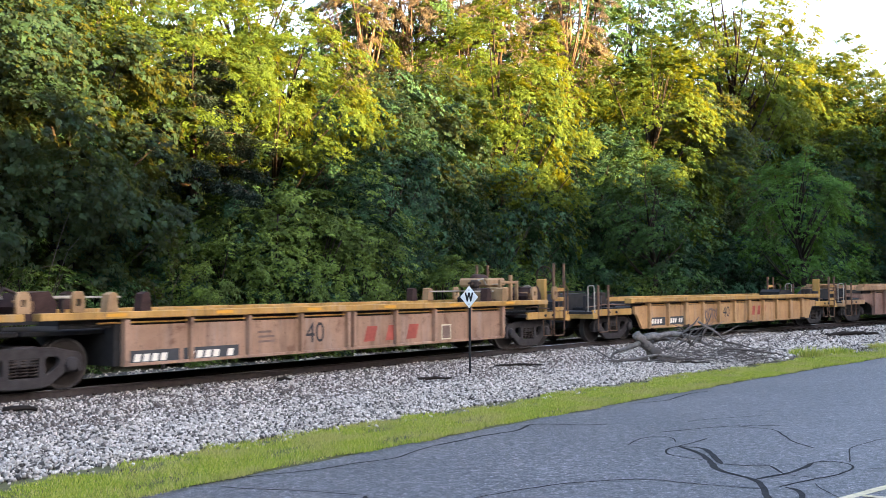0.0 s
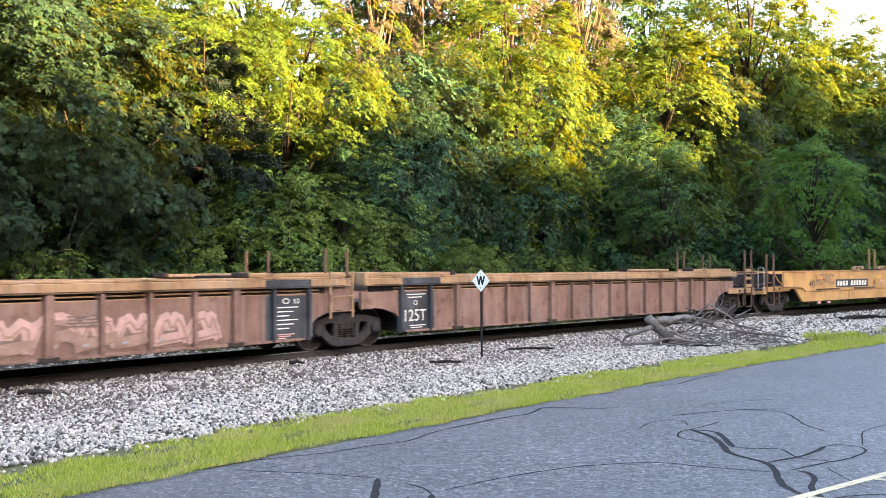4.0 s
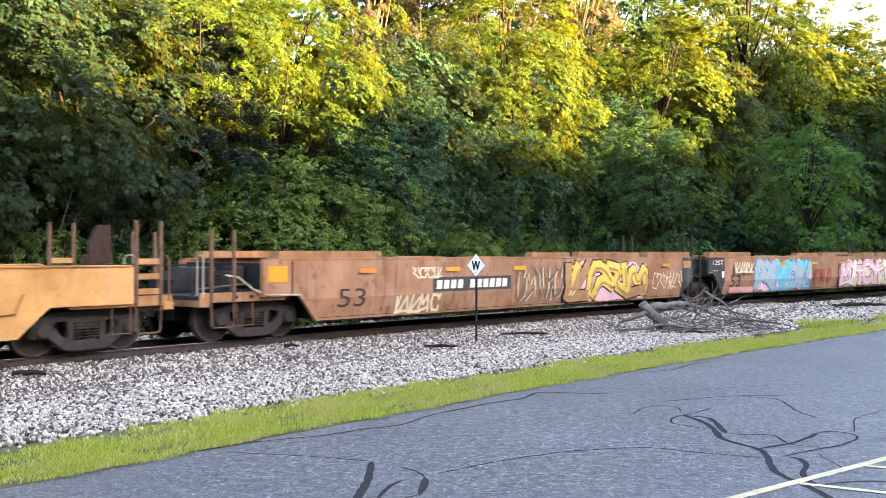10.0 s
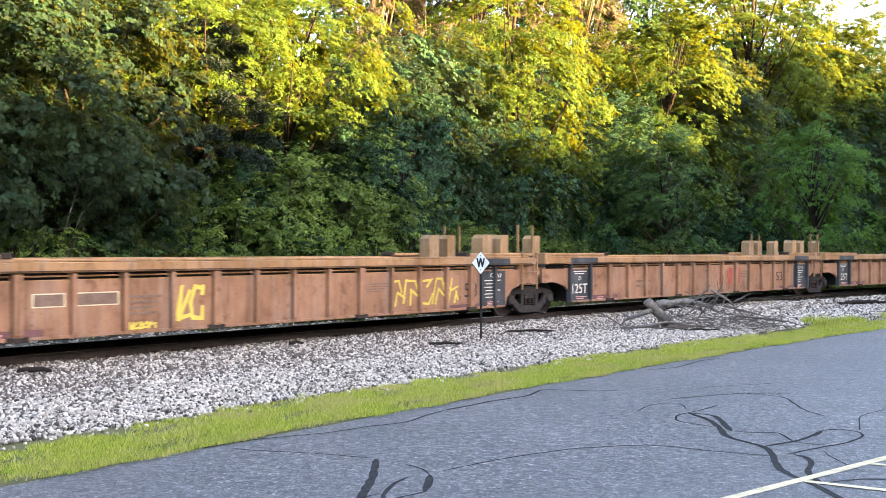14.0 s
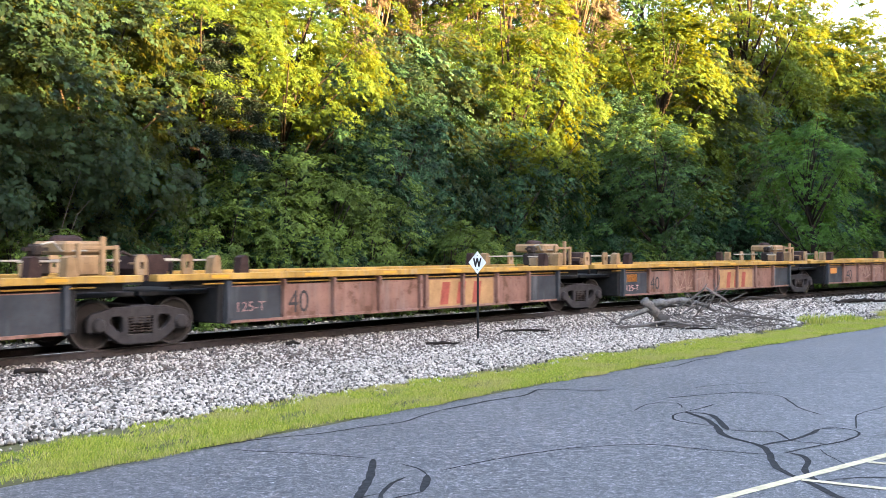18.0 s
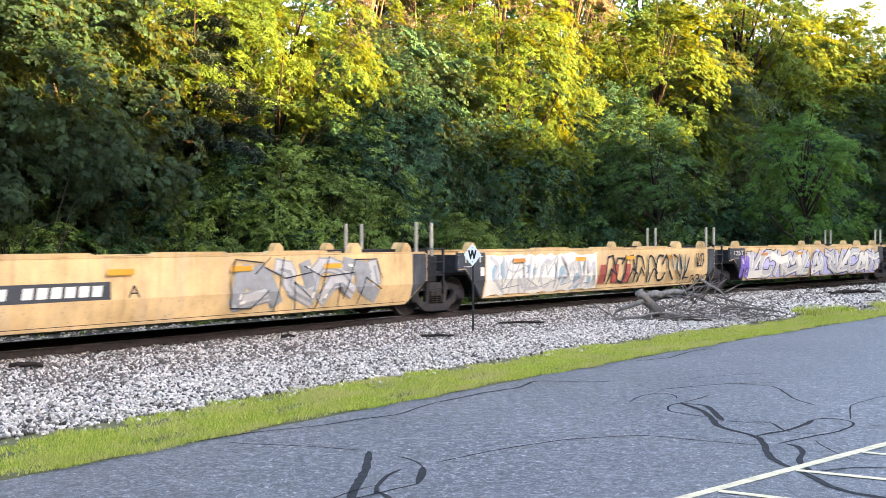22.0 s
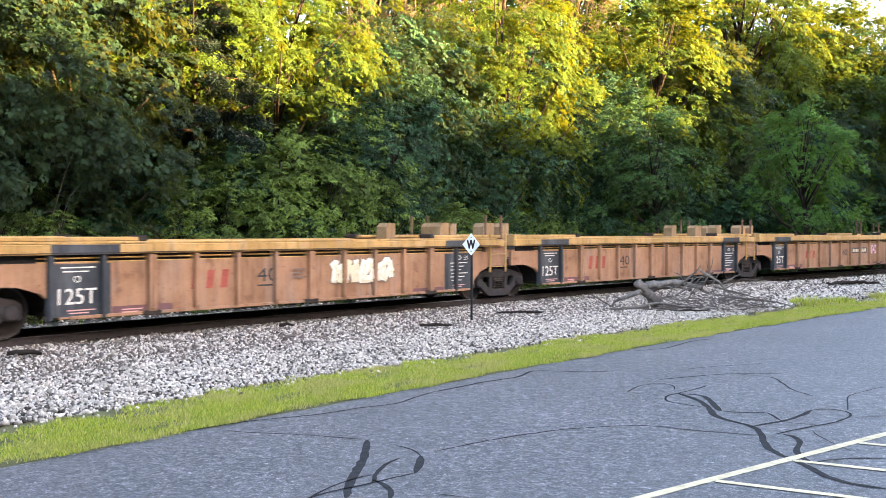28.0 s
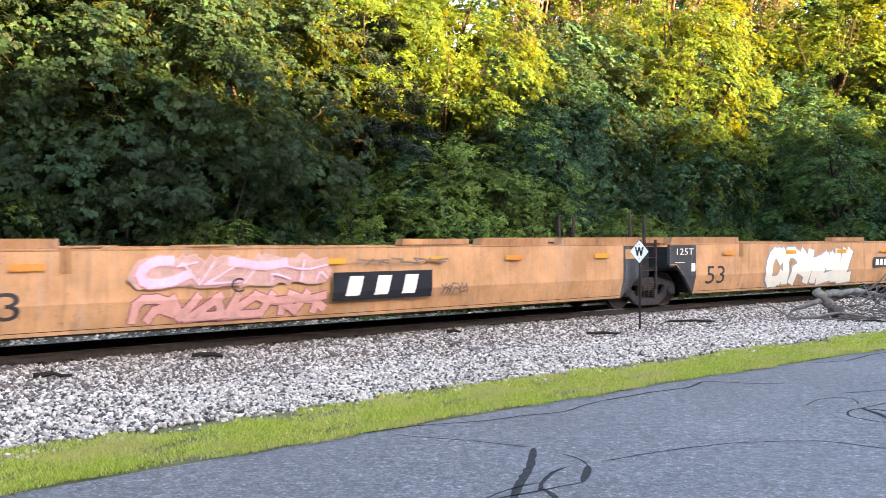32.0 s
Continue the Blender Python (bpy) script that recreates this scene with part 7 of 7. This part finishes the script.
# ---------------------------------------------------------------- markings and cracks on the lot
def ribbon(name, pts, width, mat, z, parent=None, wobble=0.0, seed=0):
    """A flat band along a line on the lot."""
    rng = random.Random(seed)
    fine = []
    for (x0, y0), (x1, y1) in zip(pts, pts[1:]):
        n = max(1, int(math.hypot(x1 - x0, y1 - y0) / (0.12 if wobble else 0.25)))
        fine += [(x0 + (x1 - x0) * k / n, y0 + (y1 - y0) * k / n) for k in range(n)]
    fine.append(pts[-1])
    if wobble:
        for _ in range(3):
            fine = [fine[0]] + [((a[0] + 2 * b[0] + c[0]) / 4, (a[1] + 2 * b[1] + c[1]) / 4) for a, b, c in zip(fine, fine[1:], fine[2:])] + [fine[-1]]
    fine = [(x + rng.uniform(-wobble, wobble), y + rng.uniform(-wobble, wobble)) for x, y in fine]
    v, f = [], []
    for i, (x, y) in enumerate(fine):
        a, b = fine[max(0, i - 1)], fine[min(len(fine) - 1, i + 1)]
        n = math.hypot(b[0] - a[0], b[1] - a[1]) or 1
        w = width / 2 * (rng.uniform(0.78, 1.15) * (0.35 if i in (0, len(fine) - 1) else 1) if wobble else rng.uniform(0.9, 1.06))
        nx, ny = -(b[1] - a[1]) / n * w, (b[0] - a[0]) / n * w
        v += [(x + nx, y + ny, z), (x - nx, y - ny, z)]
    f = [(2 * i, 2 * i + 1, 2 * i + 3, 2 * i + 2) for i in range(len(fine) - 1)]
    return part(name, Shape().add(v, f), mat, parent)


def lot_marks():
    d = Vector((0.766, 0.643))
    o = Vector((2.52, 9.46))
    line = ribbon("parking_line", [tuple(o - d * 3.2), tuple(o + d * 9.0)], 0.115, M_LINE, 0.006)
    tagged(line, "worn white painted line on the asphalt", "road marking", kind="structure")
    h = Vector((0.868, -0.497))
    for k in (-2.6, -1.3, 0.0, 1.32, 2.66, 4.0, 5.35, 6.7):
        a = o + d * k
        s = ribbon("hatch_line", [tuple(a + h * 0.07), tuple(a + h * 3.2)], 0.10, M_LINE, 0.008)
        tagged(s, "white painted hatch stripe on the asphalt", "road marking", "hatch stripes of the parking lot", "structure")
    cracks = (
        (0.020, [(-0.03, 10.70), (0.47, 11.20), (0.97, 11.60), (1.50, 11.94), (2.20, 12.15), (2.54, 12.19), (2.82, 11.94), (3.23, 11.74), (3.69, 11.54)]),
        (0.067, [(3.44, 14.59), (3.59, 14.05), (3.57, 13.41), (3.47, 12.75), (3.61, 12.37), (3.76, 12.19), (3.73, 11.77), (3.57, 11.14), (3.51, 10.71), (3.58, 10.38), (3.66, 10.06), (3.65, 9.59), (3.75, 9.31), (4.03, 9.14)]),
        (0.064, [(3.44, 14.59), (3.77, 14.44), (3.71, 13.72), (3.65, 13.15)]),
        (0.030, [(3.65, 13.15), (3.79, 12.99), (4.05, 13.03), (4.24, 13.16), (4.21, 12.75), (4.20, 12.41)]),
        (0.051, [(3.72, 12.08), (3.87, 12.22), (4.20, 12.41), (4.53, 12.75), (4.84, 13.20)]),
        (0.030, [(4.84, 13.20), (5.10, 13.41), (5.27, 13.28), (5.29, 12.95), (5.07, 12.60), (4.75, 12.30), (4.47, 12.12), (4.02, 11.77), (3.88, 11.64)]),
        (0.022, [(4.20, 12.41), (4.32, 12.26), (4.57, 12.19)]),
        (0.058, [(3.94, 11.64), (4.03, 11.61), (4.04, 11.35), (3.98, 11.11), (3.81, 10.85), (3.71, 10.49), (3.74, 10.13)]),
        (0.013, [(4.37, 11.87), (4.30, 11.54), (4.32, 11.20), (4.33, 10.90), (4.37, 10.71)]),
        (0.025, [(3.76, 10.18), (4.07, 10.38), (4.38, 10.44), (4.58, 10.38)]),
        (0.017, [(2.73, 14.69), (2.96, 15.23), (3.34, 15.63), (3.57, 15.52), (3.49, 14.96)]),
        (0.024, [(4.05, 15.34), (3.78, 14.96), (3.44, 14.59), (3.23, 14.44), (3.09, 13.86), (3.30, 13.67), (3.54, 13.41)]),
        (0.020, [(4.13, 17.12), (4.61, 17.48), (5.16, 17.70), (5.72, 17.94)]),
        (0.045, [(-0.04, 14.73), (0.22, 15.05), (0.75, 15.74), (1.31, 16.24), (1.57, 17.03), (2.12, 16.90), (2.57, 16.83), (2.82, 16.90)]),
        (0.036, [(3.79, 19.81), (4.56, 20.29), (5.32, 21.56), (5.95, 22.14)]),
        (0.019, [(-2.48, 11.87), (-2.15, 11.70), (-1.76, 11.67), (-1.36, 11.54), (-1.10, 11.44), (-0.77, 11.32)]),
        (0.072, [(-0.77, 11.29), (-0.74, 10.70), (-0.75, 10.18), (-0.78, 9.70), (-0.80, 9.27), (-0.79, 8.83)]),
        (0.024, [(-0.45, 11.02), (-0.23, 10.82), (-0.16, 10.49)]),
        (0.061, [(-0.16, 10.49), (-0.17, 10.05), (-0.21, 9.75)]),
        (0.026, [(-0.21, 9.75), (-0.39, 9.57), (-0.59, 9.37), (-0.78, 9.17), (-1.06, 8.97), (-1.17, 8.68)]),
        (0.038, [(-0.39, 10.38), (-0.52, 10.13), (-0.58, 9.75), (-0.59, 9.37)]),
        (0.050, [(-0.59, 9.48), (-0.43, 9.27), (-0.39, 9.06), (-0.40, 8.78)]),
        (0.021, [(-0.61, 9.70), (-0.80, 9.48), (-0.99, 9.23), (-1.11, 8.78)]),
        (0.029, [(-3.26, 11.50), (-2.78, 11.90), (-2.52, 12.21), (-2.35, 12.40), (-2.04, 12.59), (-1.52, 12.86), (-0.99, 13.40), (-0.55, 13.67), (-0.26, 14.33), (-0.04, 14.73)]),
        (0.020, [(-0.03, 8.97), (0.13, 8.93), (0.28, 8.83)]),
        (0.027, [(5.29, 14.34), (5.19, 14.96), (5.36, 16.25), (4.85, 16.64)]),
        (0.030, [(5.63, 16.67), (4.7, 16.64), (3.46, 15.96)]), (0.018, [(5.31, 12.75), (6.2, 12.9), (7.0, 13.8), (8.2, 14.2)]), (0.016, [(5.33, 13.24), (5.8, 14.4), (6.6, 15.2), (7.9, 15.6)]),
    )
    for i, (w, pts) in enumerate(cracks):
        c = ribbon("sealed_crack", pts, w * 1.25, M_CRACK, 0.004, None, 0.008, i)
        tagged(c, "black sealed crack across the asphalt", "crack", "sealed cracks of the lot", "structure")


lot_marks()


# ---------------------------------------------------------------- whistle post
def whistle_post():
    s, d = -0.16, 2.72
    x, y = beside(s, d)
    z = soil(s, d)
    p = tagged(new("whistle_post"), "black steel post with a white diamond sign beside the track", "railway sign")
    # the sign's face looks back along the track
    p.matrix_basis = pose(x, y, z, 0, 0, math.degrees(near_line(s)[2]) - 90)
    part("post", Shape().box(-0.028, 0.028, -0.012, 0.012, -0.25, 1.96, 0.004).box(-0.010, 0.010, 0.012, 0.035, -0.25, 1.96), M_POST, p)
    c, r = 1.87, 0.27
    sg = part("sign", Shape().prism([(0, c - r), (r, c), (0, c + r), (-r, c)], -0.022, -0.016), M_WHITE, p, "white diamond sign plate")
    v, f = glyph("W")
    letter = Shape()
    for k, dx in enumerate((-0.014, -0.007, 0.0, 0.007, 0.014)):
        letter.add([(-0.12 + 0.24 * a + dx, -0.0245 - 0.0004 * k, c - 0.11 + 0.22 * b) for a, b in v], f)
    part("lettering", letter, M_BLACKPAINT, sg, "bold black letter W")
    for dz in (-0.17, 0.17):
        part("bolt", Shape().lathe_y(0, c + dz, [(-0.03, 0.012), (-0.022, 0.014)], 8), M_POST, sg)


whistle_post()


# ---------------------------------------------------------------- the dead tree and sticks
def branch(s, pts, r0, r1, rng, wob=0.05):
    fine = []
    for a, b in zip(pts, pts[1:]):
        a, b = Vector(a), Vector(b)
        n = max(2, int((b - a).length / 0.18))
        fine += [a.lerp(b, k / n) + Vector([rng.uniform(-wob, wob) * (1 if k else 0) for _ in range(3)]) for k in range(n)]
    fine.append(Vector(pts[-1]))
    m = len(fine) - 1
    s.tube(fine, [(r0 + (r1 - r0) * k / m) * rng.uniform(0.88, 1.12) for k in range(m + 1)], 8)


def dead_tree():
    rng = random.Random(4)
    Y = 29.0
    t = tagged(new("fallen_tree"), "bleached fallen dead tree with tangled twigs on the ballast", "dead tree")

    def limb(pts, r0, r1, mat, dy=0.0, name="branch"):
        s = Shape()
        branch(s, [(x, Y + dy + i * 0.12, z) for i, (x, z) in enumerate(pts)], r0, r1, rng, r0 * 0.35)
        part(name, s, mat, t, smooth=True)

    limb([(5.67, 0.90), (5.87, 0.74), (6.03, 0.55), (6.19, 0.33), (6.35, 0.10)], 0.13, 0.17, M_DEADWOOD, name="stump")
    limb([(6.30, 0.20), (6.22, 0.40), (6.05, 0.60)], 0.16, 0.12, M_TWIG, 0.1, "stump")
    limb([(5.79, 0.65), (5.39, 0.47), (5.07, 0.33), (4.99, 0.10)], 0.075, 0.03, M_DEADWOOD)
    limb([(5.23, 0.41), (4.94, 0.57)], 0.03, 0.012, M_DEADWOOD)
    limb([(4.51, 0.08), (4.99, 0.12), (5.47, 0.16), (6.03, 0.17)], 0.03, 0.05, M_TWIG, -0.2)
    limb([(4.05, 0.10), (4.2, 0.05), (4.55, 0.13), (5.0, 0.17), (5.3, 0.12)], 0.035, 0.02, M_TWIG, -0.5)
    limb([(5.30, 0.16), (5.75, 0.22), (6.2, 0.30), (6.75, 0.24), (7.1, 0.16)], 0.045, 0.02, M_DEADWOOD, -0.25)
    limb([(4.35, 0.55), (4.7, 0.36), (4.98, 0.20)], 0.03, 0.018, M_DEADWOOD)
    limb([(8.2, 0.46), (9.0, 0.40), (9.8, 0.30), (10.2, 0.18)], 0.035, 0.012, M_TWIG, 0.2)
    limb([(8.6, 0.55), (9.0, 0.85), (9.4, 1.05)], 0.018, 0.006, M_DEADWOOD, 0.3)
    limb([(6.27, 0.2), (6.59, 0.2), (6.99, 0.18), (7.4, 0.16)], 0.06, 0.02, M_TWIG)
    limb([(5.95, 0.78), (6.51, 0.84), (7.07, 0.86), (7.55, 0.72), (7.83, 0.58)], 0.11, 0.05, M_DEADWOOD, 0.15)
    limb([(6.0, 0.55), (6.5, 0.72), (7.0, 0.74), (7.5, 0.55)], 0.06, 0.03, M_TWIG, 0.4)
    limb([(7.02, 0.92), (7.34, 1.16), (7.52, 1.36)], 0.04, 0.012, M_TWIG)
    limb([(7.44, 1.24), (8.03, 0.89), (8.44, 0.49), (8.63, 0.22)], 0.035, 0.014, M_DEADWOOD)
    limb([(7.87, 0.76), (8.44, 0.62), (9.24, 0.40), (9.43, 0.2)], 0.03, 0.012, M_TWIG)
    limb([(8.11, 0.88), (8.62, 1.12)], 0.022, 0.008, M_DEADWOOD)
    limb([(7.55, 0.85), (7.82, 1.37), (7.88, 1.61)], 0.02, 0.006, M_TWIG)
    limb([(7.3, 0.85), (7.72, 1.2), (7.70, 1.5)], 0.02, 0.006, M_TWIG)
    for k in range(16):
        x, z = rng.uniform(6.4, 8.3), rng.uniform(0.45, 0.8)
        ex, ez = rng.uniform(-0.6, 1.3), rng.uniform(0.1, 0.75)
        limb([(x, z), (x + ex * 0.5, z + ez * 0.7), (x + ex, z + ez * rng.uniform(0.6, 1.0))], rng.uniform(0.012, 0.026), 0.005, M_DEADWOOD if k % 3 else M_TWIG, rng.uniform(-0.2, 0.5), "twig")
    for k in range(7):
        x = rng.uniform(4.6, 9.0)
        limb([(x, 0.12), (x + 0.5, 0.2), (x + 1.0, 0.12 + 0.15 * rng.random())], 0.025, 0.008, M_TWIG, rng.uniform(-0.6, 0.1), "twig")
    s = Shape()
    for k in range(210):
        x, y = rng.uniform(6.5, 9.6), Y + rng.uniform(-0.5, 1.1)
        z = rng.uniform(0.10, 0.62 - 0.12 * abs(x - 7.6))
        a, L, e = rng.uniform(0, 6.28), rng.uniform(0.3, 1.0), rng.uniform(-0.35, 0.4)
        p = Vector((x, y, max(0.08, z)))
        q = p + Vector((math.cos(a) * L, math.sin(a) * L * 0.6, e * L))
        q.z = max(0.08, q.z)
        m = p.lerp(q, 0.5) + Vector((0, 0, rng.uniform(-0.06, 0.1)))
        s.tube([p, m, q], [0.010, 0.007, 0.003], 4)
    ob = part("twig_tangle", s, M_TWIG, t, "grey tangle of fine dead twigs")
    ob["kind"] = "stuff"


dead_tree()


def stick(sd, length, r, turn, mat, words, seed, arms=2, lift=0.0):
    rng = random.Random(seed)
    x, y = beside(*sd)
    z = soil(sd[0], abs(sd[1])) + r + 0.02 + lift
    s = Shape()
    a = radians(turn)
    d = Vector((math.cos(a), math.sin(a), 0))
    p = Vector((x, y, z))
    branch(s, [p - d * length / 2, p + Vector((0, 0, 0.04)), p + d * length / 2], r, r * 0.45, rng, r * 0.5)
    for k in range(arms):
        c = p + d * length * rng.uniform(-0.3, 0.3)
        e = c + Vector((math.cos(a + rng.choice((-0.7, 0.7))), math.sin(a + rng.choice((-0.7, 0.7))), 0.1)) * length * 0.3
        branch(s, [c, e], r * 0.5, r * 0.2, rng, r * 0.3)
    tagged(part("fallen_branch", s, mat, None, smooth=True), words, "branch", "sticks on the ballast")


stick((-1.83, 3.0), 0.75, 0.05, 12, M_BARK, "short dark dead stick on the ballast", 1)
stick((2.0, 2.6), 1.3, 0.04, 20, M_BARK, "thin dead branch on the ballast", 2, 3)
stick((23.7, 3.1), 3.2, 0.10, 30, M_BARK, "dark fallen log beside the track", 3)
stick((7.0, 4.9), 1.2, 0.03, 10, M_BARK, "thin dark stick near the grass", 4)
stick((-5.9, 2.6), 0.5, 0.03, 60, M_TWIG, "small dark stick on the ballast", 5, 1)
stick((-11.2, 1.95), 0.5, 0.06, 15, M_BARK, "chunk of dark bark on the ballast", 6, 0)
stick((-14.0, 2.2), 0.55, 0.05, 25, M_BARK, "chunk of dark bark on the ballast", 7, 1)
stick((-5.2, 1.7), 0.3, 0.05, 15, M_BARK, "lump of dark bark beside the rail", 8, 0)
stick((0.3, 3.6), 0.5, 0.02, 70, M_TWIG, "small twig on the ballast", 9, 1)


def motions():
    times = sorted(set([i * 0.5 for i in range(65)]))
    for u, a, b in UNITS:
        walk(u, [(t, unit_pose(a, b, t)) for t in times])
    for w, k, where in SPINNING:
        walk(w, wheel_rows(k, where))


motions()
